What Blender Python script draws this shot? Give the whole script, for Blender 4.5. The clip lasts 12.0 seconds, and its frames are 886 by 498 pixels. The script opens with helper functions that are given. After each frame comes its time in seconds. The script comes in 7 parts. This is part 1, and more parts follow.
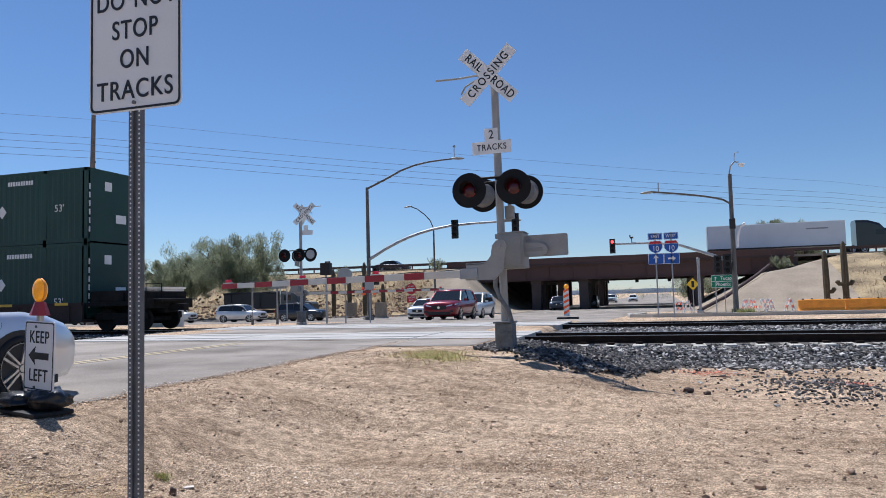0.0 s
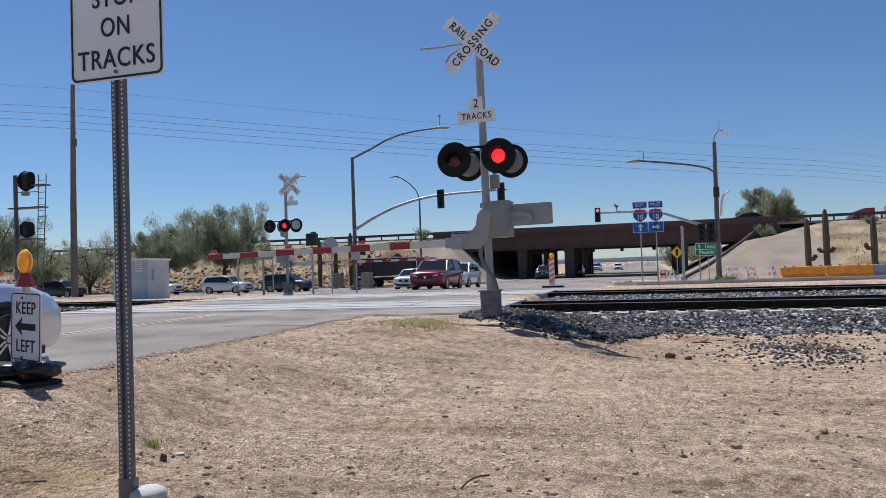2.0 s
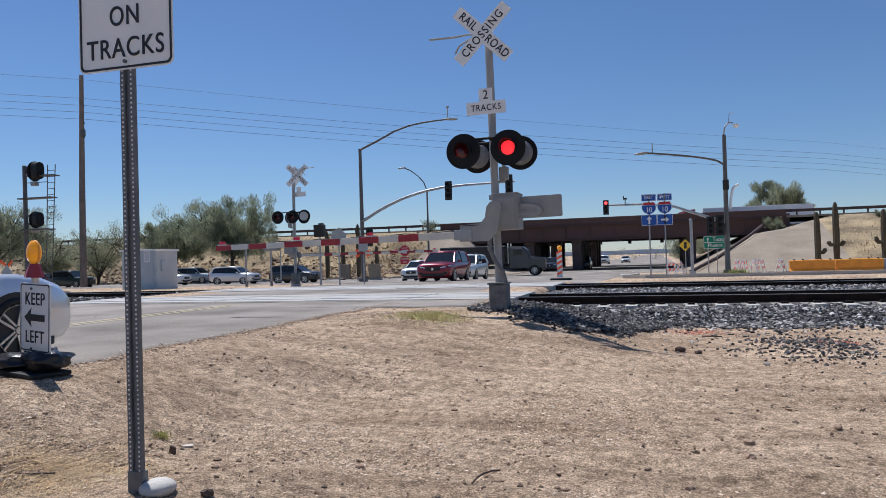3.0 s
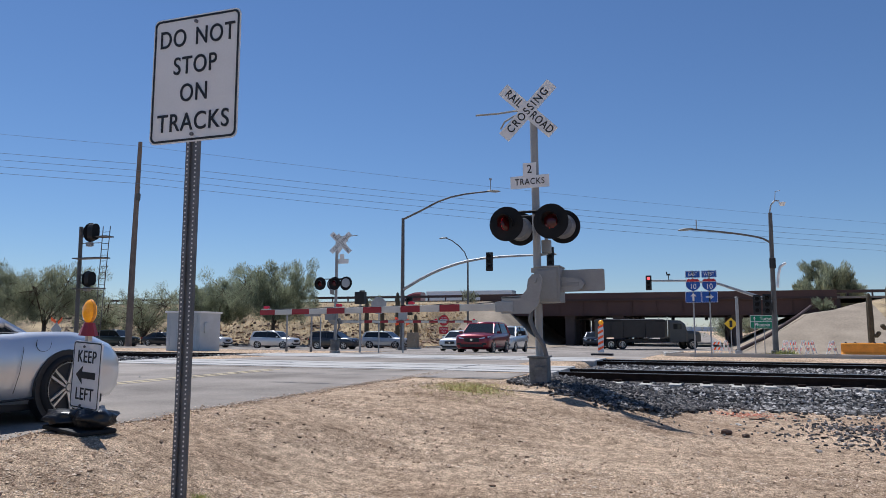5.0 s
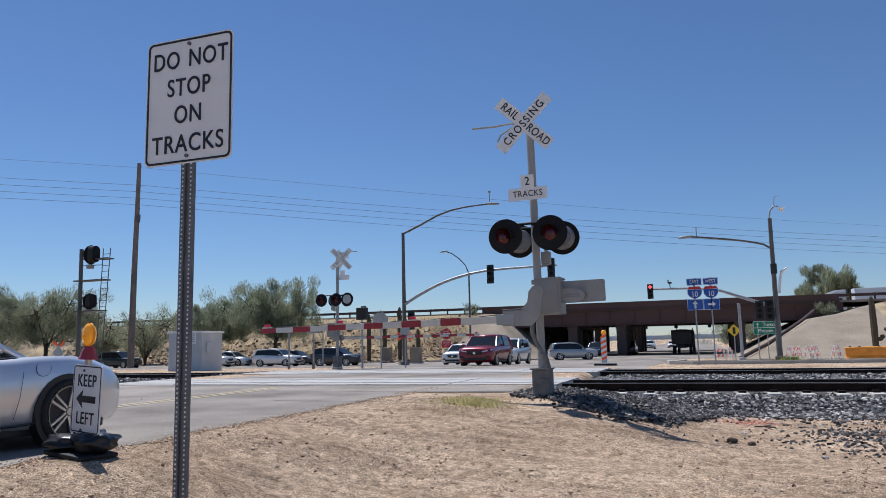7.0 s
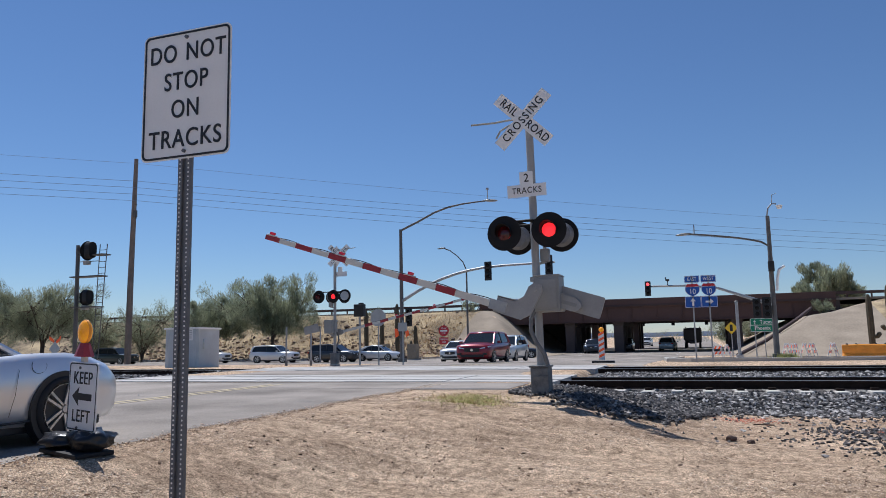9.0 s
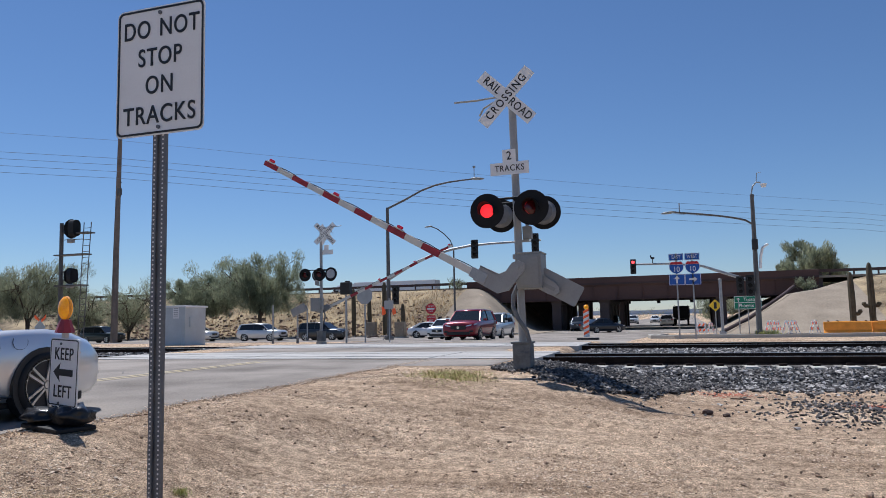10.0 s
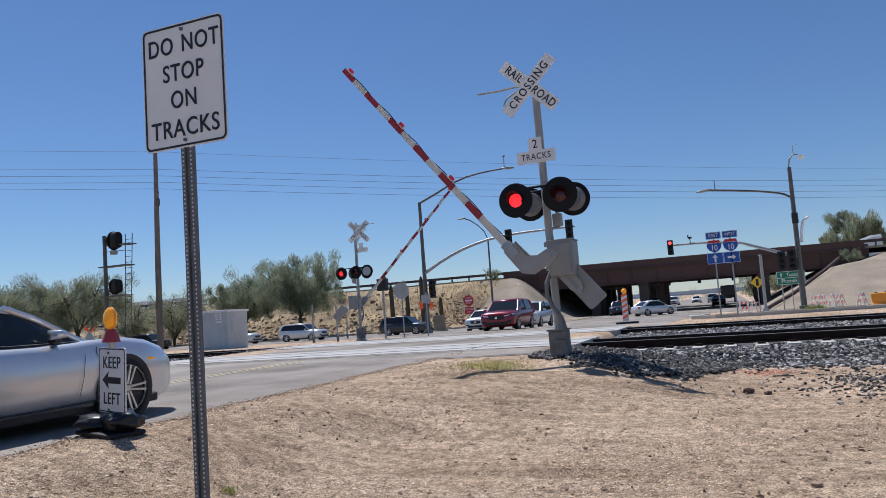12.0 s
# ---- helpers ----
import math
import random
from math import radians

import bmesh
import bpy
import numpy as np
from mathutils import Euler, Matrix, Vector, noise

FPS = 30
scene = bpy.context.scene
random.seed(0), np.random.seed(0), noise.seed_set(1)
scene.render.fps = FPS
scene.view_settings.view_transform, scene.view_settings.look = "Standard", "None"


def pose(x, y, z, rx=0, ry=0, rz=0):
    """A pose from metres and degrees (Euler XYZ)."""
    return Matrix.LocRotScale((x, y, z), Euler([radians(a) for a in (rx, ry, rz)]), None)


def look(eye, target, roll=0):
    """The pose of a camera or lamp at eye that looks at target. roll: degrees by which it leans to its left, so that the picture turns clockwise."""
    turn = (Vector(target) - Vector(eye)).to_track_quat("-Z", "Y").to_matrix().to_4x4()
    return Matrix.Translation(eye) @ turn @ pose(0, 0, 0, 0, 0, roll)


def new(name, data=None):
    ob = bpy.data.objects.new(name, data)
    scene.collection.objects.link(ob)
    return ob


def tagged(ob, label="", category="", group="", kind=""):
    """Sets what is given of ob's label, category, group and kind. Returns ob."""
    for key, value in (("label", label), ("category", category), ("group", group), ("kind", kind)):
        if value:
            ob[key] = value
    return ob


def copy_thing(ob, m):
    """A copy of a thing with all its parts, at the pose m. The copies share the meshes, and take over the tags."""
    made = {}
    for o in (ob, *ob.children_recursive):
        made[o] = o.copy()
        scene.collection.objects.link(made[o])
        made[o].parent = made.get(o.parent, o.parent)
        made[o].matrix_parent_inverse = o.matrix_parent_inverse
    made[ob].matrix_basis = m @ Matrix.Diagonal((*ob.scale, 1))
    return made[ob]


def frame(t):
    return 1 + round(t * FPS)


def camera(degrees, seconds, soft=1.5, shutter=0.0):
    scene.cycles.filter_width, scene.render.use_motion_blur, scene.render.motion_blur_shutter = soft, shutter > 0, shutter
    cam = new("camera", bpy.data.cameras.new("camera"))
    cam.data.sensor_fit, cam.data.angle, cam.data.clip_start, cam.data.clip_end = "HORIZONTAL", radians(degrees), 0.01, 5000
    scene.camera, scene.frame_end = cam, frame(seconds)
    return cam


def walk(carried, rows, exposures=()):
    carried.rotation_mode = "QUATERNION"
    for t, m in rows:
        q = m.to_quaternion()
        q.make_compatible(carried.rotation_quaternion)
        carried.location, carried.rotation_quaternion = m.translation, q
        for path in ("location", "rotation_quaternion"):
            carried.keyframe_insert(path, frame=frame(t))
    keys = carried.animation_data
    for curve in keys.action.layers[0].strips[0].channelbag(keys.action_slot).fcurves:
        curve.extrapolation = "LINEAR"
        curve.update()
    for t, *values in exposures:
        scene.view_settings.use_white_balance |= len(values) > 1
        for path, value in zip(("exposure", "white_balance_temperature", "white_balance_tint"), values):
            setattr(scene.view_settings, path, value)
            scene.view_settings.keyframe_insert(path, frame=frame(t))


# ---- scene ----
cam = camera(63.0, 12.0, soft=0.5)
PATH = [
    (0, (-0.025, 0.12, 0.925), (-0.609, 2.028, 1.06), -1.5),
    (0.5, (-0.032, 0.132, 0.93), (-0.578, 2.055, 0.996), -0.1),
    (1, (-0.032, 0.133, 0.937), (-0.539, 2.067, 1.001), -0.4),
    (1.5, (0.004, 0.069, 0.922), (-0.496, 2.003, 1.0), -0.6),
    (2, (0.003, 0.069, 0.91), (-0.548, 1.991, 0.961), -1.9),
    (2.5, (-0.013, 0.086, 0.918), (-0.568, 2.008, 0.945), -3.5),
    (2.7, (-0.026, 0.111, 0.919), (-0.583, 2.032, 0.946), -2.8),
    (4.3, (-0.049, 0.054, 0.923), (-0.663, 1.953, 1.06), 1.0),
    (4.5, (-0.034, 0.027, 0.92), (-0.667, 1.916, 1.104), 0.0),
    (5, (-0.043, 0.034, 0.926), (-0.712, 1.905, 1.149), 0.2),
    (5.5, (-0.054, 0.044, 0.943), (-0.746, 1.907, 1.166), 0.3),
    (6, (-0.039, 0.032, 0.94), (-0.749, 1.888, 1.164), -0.2),
    (6.5, (-0.041, 0.057, 0.937), (-0.721, 1.923, 1.174), -0.6),
    (7, (-0.026, 0.047, 0.937), (-0.695, 1.913, 1.197), -1.2),
    (9, (-0.062, 0.09, 0.946), (-0.725, 1.96, 1.197), -1.1),
    (9.5, (-0.049, 0.107, 0.931), (-0.672, 1.991, 1.178), -2.2),
    (10, (0.036, 0.06, 0.922), (-0.599, 1.947, 1.113), -1.2),
    (10.5, (0.035, 0.074, 0.94), (-0.625, 1.95, 1.143), -0.9),
    (11, (-0.037, 0.122, 0.948), (-0.694, 1.998, 1.162), -1.6),
    (11.5, (-0.021, 0.108, 0.971), (-0.52, 2.025, 1.248), -0.2),
    (11.8, (0.085, 0.016, 0.935), (-0.401, 1.934, 1.228), -1.8),
    (12, (0.128, 0.005, 0.92), (-0.6, 1.86, 1.094), -4.1),
]
walk(cam, [(t, look(eye, target, roll)) for t, eye, target, roll in PATH], exposures=[(0.0, 0.2, 5680, 12.5), (0.2, 0.12, 5680, 12.5), (0.45, 0.0, 5680, 12.5), (12.0, 0.0, 5680, 12.5)])

# ---- light: clear desert sky, high sun behind and beyond the crossing ----
SUN_WAY = Vector((0.97, -0.74, -2.15)).normalized()
world = bpy.data.worlds.new("sky")
scene.world = world
world.use_nodes = True
wn = world.node_tree.nodes
sky = wn.new("ShaderNodeTexSky")
sky.sky_type = "NISHITA"
sky.sun_disc = False
sky.sun_elevation = math.asin(-SUN_WAY.z)
sky.sun_rotation = math.atan2(-SUN_WAY.x, -SUN_WAY.y)
sky.air_density, sky.dust_density, sky.ozone_density = 1.0, 0.0, 6.0
wn["Background"].inputs[1].default_value = 0.077
world.node_tree.links.new(sky.outputs[0], wn["Background"].inputs[0])
sun = new("sun", bpy.data.lights.new("sun", "SUN"))
sun.data.energy, sun.data.angle, sun.data.color = 4.8, radians(0.53), (1.0, 0.93, 0.815)
sun.rotation_euler = SUN_WAY.to_track_quat("-Z", "Y").to_euler()

# ---- materials ----
def mat(name, col, rough=0.6, metal=0.0, var=0.15, scale=3.0, fine=40.0, bump=0.0, emit=0.0, col2=None, spec=0.5, each=0.0, coat=0.0, bumpdist=0.01):
    """A surface with variation at two scales, and fine relief."""
    m = bpy.data.materials.new(name)
    m.use_nodes = True
    nt = m.node_tree
    n, l = nt.nodes, nt.links
    b = n["Principled BSDF"]
    b.inputs["Roughness"].default_value = rough
    b.inputs["Metallic"].default_value = metal
    b.inputs["Specular IOR Level"].default_value = spec
    b.inputs["Coat Weight"].default_value = coat
    co = n.new("ShaderNodeTexCoord")
    big, small = n.new("ShaderNodeTexNoise"), n.new("ShaderNodeTexNoise")
    big.inputs["Scale"].default_value, small.inputs["Scale"].default_value = scale, fine
    big.inputs["Detail"].default_value, small.inputs["Detail"].default_value = 5.0, 3.0
    l.new(co.outputs["Object"], big.inputs["Vector"])
    l.new(co.outputs["Object"], small.inputs["Vector"])
    add = n.new("ShaderNodeMath")
    add.operation = "MULTIPLY_ADD"
    add.inputs[1].default_value = 0.45
    l.new(small.outputs["Fac"], add.inputs[0])
    l.new(big.outputs["Fac"], add.inputs[2])
    ramp = n.new("ShaderNodeValToRGB")
    lo, hi = [c * (1 - var) for c in col], [min(1.0, c * (1 + var)) for c in (col2 or col)]
    ramp.color_ramp.elements[0].position, ramp.color_ramp.elements[1].position = 0.52, 0.92
    ramp.color_ramp.elements[0].color, ramp.color_ramp.elements[1].color = (*lo, 1), (*hi, 1)
    l.new(add.outputs[0], ramp.inputs[0])
    out = ramp.outputs[0]
    if each > 0:
        info, hsv, ma = n.new("ShaderNodeNewGeometry"), n.new("ShaderNodeHueSaturation"), n.new("ShaderNodeMath")
        ma.operation = "MULTIPLY_ADD"
        ma.inputs[1].default_value, ma.inputs[2].default_value = 2 * each, 1 - each
        l.new(info.outputs["Random Per Island"], ma.inputs[0])
        l.new(ma.outputs[0], hsv.inputs["Value"])
        l.new(out, hsv.inputs["Color"])
        out = hsv.outputs[0]
    l.new(out, b.inputs["Base Color"])
    if bump > 0:
        bp = n.new("ShaderNodeBump")
        bp.inputs["Strength"].default_value, bp.inputs["Distance"].default_value = bump, bumpdist
        l.new(add.outputs[0], bp.inputs["Height"])
        l.new(bp.outputs[0], b.inputs["Normal"])
    if emit > 0:
        b.inputs["Emission Color"].default_value = (*col, 1)
        b.inputs["Emission Strength"].default_value = emit
    return m


def glassy(name, col, alpha_rough=0.03):
    m = mat(name, col, rough=alpha_rough, var=0.05, spec=0.4)
    return m


def leafy(name, col):
    """Thin leaves: light also passes through them."""
    m = mat(name, col, 0.85, var=0.25, scale=1.2, fine=12, each=0.4, spec=0.2)
    n, l = m.node_tree.nodes, m.node_tree.links
    tr, mix = n.new("ShaderNodeBsdfTranslucent"), n.new("ShaderNodeMixShader")
    b = n["Principled BSDF"]
    l.new(b.inputs["Base Color"].links[0].from_socket, tr.inputs["Color"])
    mix.inputs[0].default_value = 0.5
    l.new(b.outputs[0], mix.inputs[1])
    l.new(tr.outputs[0], mix.inputs[2])
    l.new(mix.outputs[0], n["Material Output"].inputs["Surface"])
    return m


def dirty(name):
    """Graded earth: broad stains, streaks along the ruts, sandy specks and crumbs."""
    m = bpy.data.materials.new(name)
    m.use_nodes = True
    n, l = m.node_tree.nodes, m.node_tree.links
    b = n["Principled BSDF"]
    b.inputs["Roughness"].default_value = 0.95
    b.inputs["Specular IOR Level"].default_value = 0.1
    co = n.new("ShaderNodeTexCoord")
    stretch = n.new("ShaderNodeMapping")
    stretch.inputs["Scale"].default_value = (0.3, 1.5, 1.0)
    l.new(co.outputs["Object"], stretch.inputs["Vector"])
    def tex(scale, detail, rough=0.6, src=None):
        t = n.new("ShaderNodeTexNoise")
        t.inputs["Scale"].default_value, t.inputs["Detail"].default_value, t.inputs["Roughness"].default_value = scale, detail, rough
        l.new(src or co.outputs["Object"], t.inputs["Vector"])
        return t.outputs["Fac"]
    def ramp(src, p0, c0, p1, c1):
        r = n.new("ShaderNodeValToRGB")
        r.color_ramp.elements[0].position, r.color_ramp.elements[1].position = p0, p1
        r.color_ramp.elements[0].color, r.color_ramp.elements[1].color = (*c0, 1), (*c1, 1)
        l.new(src, r.inputs[0])
        return r.outputs[0]
    def blend(kind, fac, a, c):
        x = n.new("ShaderNodeMix")
        x.data_type, x.blend_type = "RGBA", kind
        x.inputs[0].default_value = fac
        l.new(a, x.inputs[6])
        l.new(c, x.inputs[7])
        return x.outputs[2]
    broad = tex(0.5, 4)
    streak = tex(1.6, 7, 0.72, stretch.outputs[0])
    crumb = tex(9, 10, 0.85)
    speck = tex(70, 4, 0.8)
    c = ramp(broad, 0.32, (0.565, 0.428, 0.302), 0.70, (0.79, 0.63, 0.462))
    c = blend("MULTIPLY", 0.75, c, ramp(streak, 0.36, (0.62, 0.57, 0.53), 0.56, (1.14, 1.12, 1.09)))
    c = blend("MULTIPLY", 0.9, c, ramp(crumb, 0.41, (0.42, 0.39, 0.37), 0.56, (1.14, 1.13, 1.12)))
    c = blend("MULTIPLY", 0.9, c, ramp(speck, 0.42, (0.40, 0.37, 0.35), 0.58, (1.30, 1.29, 1.27)))
    l.new(c, b.inputs["Base Color"])
    h = n.new("ShaderNodeMath")
    h.operation = "MULTIPLY_ADD"
    h.inputs[1].default_value = 0.35
    l.new(speck, h.inputs[0])
    l.new(crumb, h.inputs[2])
    bp = n.new("ShaderNodeBump")
    bp.inputs["Strength"].default_value, bp.inputs["Distance"].default_value = 1.0, 0.030
    l.new(h.outputs[0], bp.inputs["Height"])
    l.new(bp.outputs[0], b.inputs["Normal"])
    return m


M = {}
M["dirt"] = dirty("dirt")


def stony(name, tones):
    """Crushed stone: each piece takes its own tone from dark to pale."""
    m = mat(name, (0.5, 0.5, 0.5), 0.92, var=0.18, scale=20, fine=90, spec=0.25)
    n, l = m.node_tree.nodes, m.node_tree.links
    b = n["Principled BSDF"]
    geo, r, x = n.new("ShaderNodeNewGeometry"), n.new("ShaderNodeValToRGB"), n.new("ShaderNodeMix")
    while len(r.color_ramp.elements) < len(tones):
        r.color_ramp.elements.new(0.5)
    for e, (p, c) in zip(r.color_ramp.elements, tones):
        e.position, e.color = p, (*c, 1)
    x.data_type, x.blend_type = "RGBA", "OVERLAY"
    x.inputs[0].default_value = 0.6
    l.new(geo.outputs["Random Per Island"], r.inputs[0])
    l.new(r.outputs[0], x.inputs[6])
    l.new(b.inputs["Base Color"].links[0].from_socket, x.inputs[7])
    l.new(x.outputs[2], b.inputs["Base Color"])
    return m


M["chip"] = stony("gravel_chip", ((0.0, (0.22, 0.145, 0.095)), (0.25, (0.46, 0.33, 0.22)), (0.7, (0.66, 0.50, 0.36)), (1.0, (0.88, 0.74, 0.58))))
M["spill"] = stony("dark_ballast_stone", ((0.0, (0.03, 0.029, 0.03)), (0.5, (0.10, 0.095, 0.093)), (0.85, (0.20, 0.18, 0.165)), (1.0, (0.45, 0.41, 0.37))))
M["asphalt"] = mat("asphalt", (0.225, 0.198, 0.170), 0.92, var=0.28, scale=0.45, fine=60, bump=0.8, col2=(0.30, 0.266, 0.232), spec=0.12)
M["concrete"] = mat("concrete", (0.42, 0.40, 0.36), 0.85, var=0.12, scale=0.8, fine=25, bump=0.25)
M["panel"] = mat("crossing_panel", (0.43, 0.41, 0.38), 0.85, var=0.2, scale=0.9, fine=25, bump=0.2)
M["paint_white"] = mat("road_paint", (0.40, 0.39, 0.375), 0.8, var=0.3, scale=2.0, fine=30)
M["paint_yellow"] = mat("yellow_paint", (0.47, 0.38, 0.22), 0.7, var=0.25, scale=2.0, fine=30)
# Rust taken almost to black: the rails' shadow side is in this colour.
M["rail"] = mat("rusty_rail_shade", (0.026, 0.018, 0.015), 0.9, 0.0, spec=0.1, var=0.3, scale=4, fine=40, bump=0.2)
M["railtop"] = mat("polished_railhead", (0.42, 0.40, 0.38), 0.32, 0.9, var=0.1, scale=2)
M["tie"] = mat("concrete_tie", (0.50, 0.47, 0.42), 0.9, var=0.15, scale=5, fine=50, bump=0.2)
M["ballast"] = stony("ballast_stone", ((0.0, (0.03, 0.029, 0.030)), (0.4, (0.10, 0.094, 0.09)), (0.75, (0.27, 0.25, 0.23)), (1.0, (0.66, 0.62, 0.58))))
# Bed is darker than its stones: shade in their gaps is painted in.
M["ballastdark"] = mat("ballast_bed", (0.085, 0.076, 0.07), 0.95, var=0.3, scale=9, fine=40, bump=0.8, bumpdist=0.04)
M["pebble"] = mat("pebble", (0.27, 0.185, 0.125), 0.9, var=0.2, scale=8, fine=40, each=0.5)
M["grit"] = mat("grit", (0.42, 0.35, 0.28), 0.9, var=0.2, scale=8, fine=40, each=0.8)
M["steel"] = mat("galvanised_steel", (0.36, 0.37, 0.38), 0.5, 0.55, var=0.12, scale=5, fine=60, bump=0.05)
M["postgrey"] = mat("zinc_post", (0.155, 0.16, 0.168), 0.6, 0.4, var=0.2, scale=6, fine=50, bump=0.08)
M["silverpaint"] = mat("silver_paint", (0.31, 0.31, 0.305), 0.5, 0.1, var=0.08, scale=4, fine=40, bump=0.04)
M["casegrey"] = mat("case_paint", (0.26, 0.265, 0.26), 0.5, 0.0, var=0.08, scale=3, fine=30, bump=0.04)
M["signwhite"] = mat("reflective_white", (0.80, 0.80, 0.80), 0.5, var=0.04, scale=3, fine=80)
M["black"] = mat("black_paint", (0.010, 0.010, 0.011), 0.65, var=0.2, scale=4, spec=0.25)
M["letter"] = mat("black_lettering", (0.015, 0.015, 0.017), 0.5, var=0.1)
M["footing"] = mat("pale_concrete", (0.60, 0.56, 0.50), 0.9, var=0.15, scale=9, fine=60, bump=0.3)
# Pale fill paints the bright background that shows through the post's holes.
M["hole"] = mat("hole_daylight", (0.75, 0.73, 0.70), 0.8, var=0.1)
M["holeL"] = mat("hole_shadow", (0.03, 0.03, 0.03), 0.8, var=0.1)
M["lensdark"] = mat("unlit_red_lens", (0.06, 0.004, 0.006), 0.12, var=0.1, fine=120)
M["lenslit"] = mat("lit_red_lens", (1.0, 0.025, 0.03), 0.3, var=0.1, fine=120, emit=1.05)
M["redlit"] = mat("red_signal_light", (1.0, 0.05, 0.05), 0.3, var=0.05, emit=3.0)
M["greenlit"] = mat("green_signal_light", (0.05, 1.0, 0.45), 0.3, var=0.05, emit=2.5)
M["silverglass"] = mat("worn_lens", (0.20, 0.205, 0.215), 0.35, var=0.2, scale=6)
M["armred"] = mat("arm_red", (0.31, 0.022, 0.032), 0.45, var=0.12, scale=3)
M["armwhite"] = mat("arm_white", (0.62, 0.60, 0.55), 0.5, var=0.08, scale=3)
M["lampred"] = mat("red_plastic", (0.55, 0.02, 0.05), 0.25, var=0.1, emit=0.12)
M["redplastic"] = mat("dull_red_plastic", (0.34, 0.04, 0.05), 0.45, var=0.1)
M["amber"] = mat("amber_lens", (1.0, 0.36, 0.01), 0.25, var=0.25, scale=12, fine=60, emit=0.18)
M["orange"] = mat("orange_plastic", (0.85, 0.33, 0.03), 0.55, var=0.12, scale=2)
# A faint glow is added to brighten the flags and stripes.
M["orangered"] = mat("fluorescent_orange", (0.90, 0.13, 0.03), 0.6, var=0.08, emit=0.08)
M["rubber"] = mat("black_rubber", (0.012, 0.012, 0.013), 0.75, var=0.25, scale=6, fine=50, bump=0.15)
M["bagblack"] = mat("black_plastic_bag", (0.010, 0.010, 0.012), 0.32, var=0.3, scale=8, fine=25, bump=0.6, bumpdist=0.02)
M["glass"] = glassy("dark_car_glass", (0.018, 0.022, 0.026))
M["rim"] = mat("alloy_rim", (0.62, 0.63, 0.64), 0.28, 0.85, var=0.06)
M["chrome"] = mat("chrome", (0.70, 0.70, 0.70), 0.15, 1.0, var=0.03)
M["headlamp"] = mat("headlamp", (0.75, 0.77, 0.80), 0.08, 0.2, var=0.1)
M["taillamp"] = mat("tail_lamp", (0.35, 0.01, 0.01), 0.15, var=0.1)
M["trim"] = mat("black_trim", (0.02, 0.02, 0.022), 0.5, var=0.15)
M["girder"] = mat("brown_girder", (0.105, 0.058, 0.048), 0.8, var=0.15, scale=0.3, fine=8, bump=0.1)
# Darker copy of the girder brown with shade put in; also guard rail, gutter.
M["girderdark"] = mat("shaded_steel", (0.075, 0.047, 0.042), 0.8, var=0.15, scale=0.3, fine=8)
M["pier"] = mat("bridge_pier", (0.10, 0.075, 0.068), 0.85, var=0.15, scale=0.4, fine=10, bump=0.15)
M["gunite"] = mat("slope_paving", (0.265, 0.212, 0.152), 0.95, var=0.16, scale=0.25, fine=6, bump=0.6, col2=(0.33, 0.27, 0.20), bumpdist=0.08)
M["drygrass"] = mat("dry_slope", (0.20, 0.145, 0.085), 0.95, var=0.35, scale=0.35, fine=5, bump=1.0, col2=(0.36, 0.275, 0.155), bumpdist=0.15)
M["straw"] = mat("straw", (0.56, 0.40, 0.22), 0.9, var=0.2, scale=5, each=0.35)
M["weed"] = mat("weed", (0.42, 0.41, 0.14), 0.9, var=0.25, scale=5, each=0.35)
M["leaf"] = leafy("desert_leaf", (0.29, 0.315, 0.21))
M["leafgrey"] = leafy("grey_leaf", (0.275, 0.29, 0.19))
M["bark"] = mat("bark", (0.085, 0.062, 0.045), 0.95, var=0.3, scale=4, fine=30, bump=0.6)
M["cactus"] = mat("saguaro", (0.080, 0.066, 0.040), 0.85, var=0.25, scale=2, fine=18, bump=0.4)
M["pole"] = mat("weathered_pole", (0.21, 0.165, 0.135), 0.9, var=0.2, scale=1.5, fine=20, bump=0.3)
M["darkpole"] = mat("dark_steel_pole", (0.13, 0.125, 0.12), 0.6, 0.3, var=0.15, scale=2)
M["wire"] = mat("wire", (0.22, 0.27, 0.34), 0.6, 0.3, var=0.1)
M["blue"] = mat("sign_blue", (0.02, 0.10, 0.42), 0.5, var=0.06)
M["green"] = mat("sign_green", (0.0, 0.20, 0.11), 0.5, var=0.06)
M["signred"] = mat("sign_red", (0.55, 0.03, 0.04), 0.5, var=0.06)
M["signyellow"] = mat("sign_yellow", (0.80, 0.52, 0.02), 0.5, var=0.06)
M["signback"] = mat("sign_back", (0.42, 0.43, 0.44), 0.5, 0.4, var=0.1)
M["shelter"] = mat("shelter_paint", (0.52, 0.56, 0.58), 0.55, var=0.08, scale=1.5, fine=20)
M["container"] = mat("green_container", (0.012, 0.052, 0.042), 0.6, var=0.12, scale=0.6, fine=12)
M["wellcar"] = mat("wellcar_brown", (0.045, 0.028, 0.024), 0.8, var=0.3, scale=1.5, fine=20)
M["yellow"] = mat("yellow_mark", (0.75, 0.47, 0.04), 0.5, var=0.1)
M["trailerwhite"] = mat("trailer_white", (0.68, 0.71, 0.74), 0.4, var=0.05, scale=0.5)
# Distance haze is mixed into this pale blue.
M["mountain"] = mat("far_mountain", (0.42, 0.52, 0.66), 1.0, var=0.08, scale=0.002, fine=0.01, spec=0.0)
M["insulgrey"] = mat("traffic_black", (0.02, 0.021, 0.022), 0.6, var=0.2)
M["woodscrap"] = mat("wood_scrap", (0.10, 0.065, 0.05), 0.9, var=0.3, scale=20, fine=90, bump=0.4)
M["paper"] = mat("paper_scrap", (0.66, 0.58, 0.50), 0.8, var=0.1)
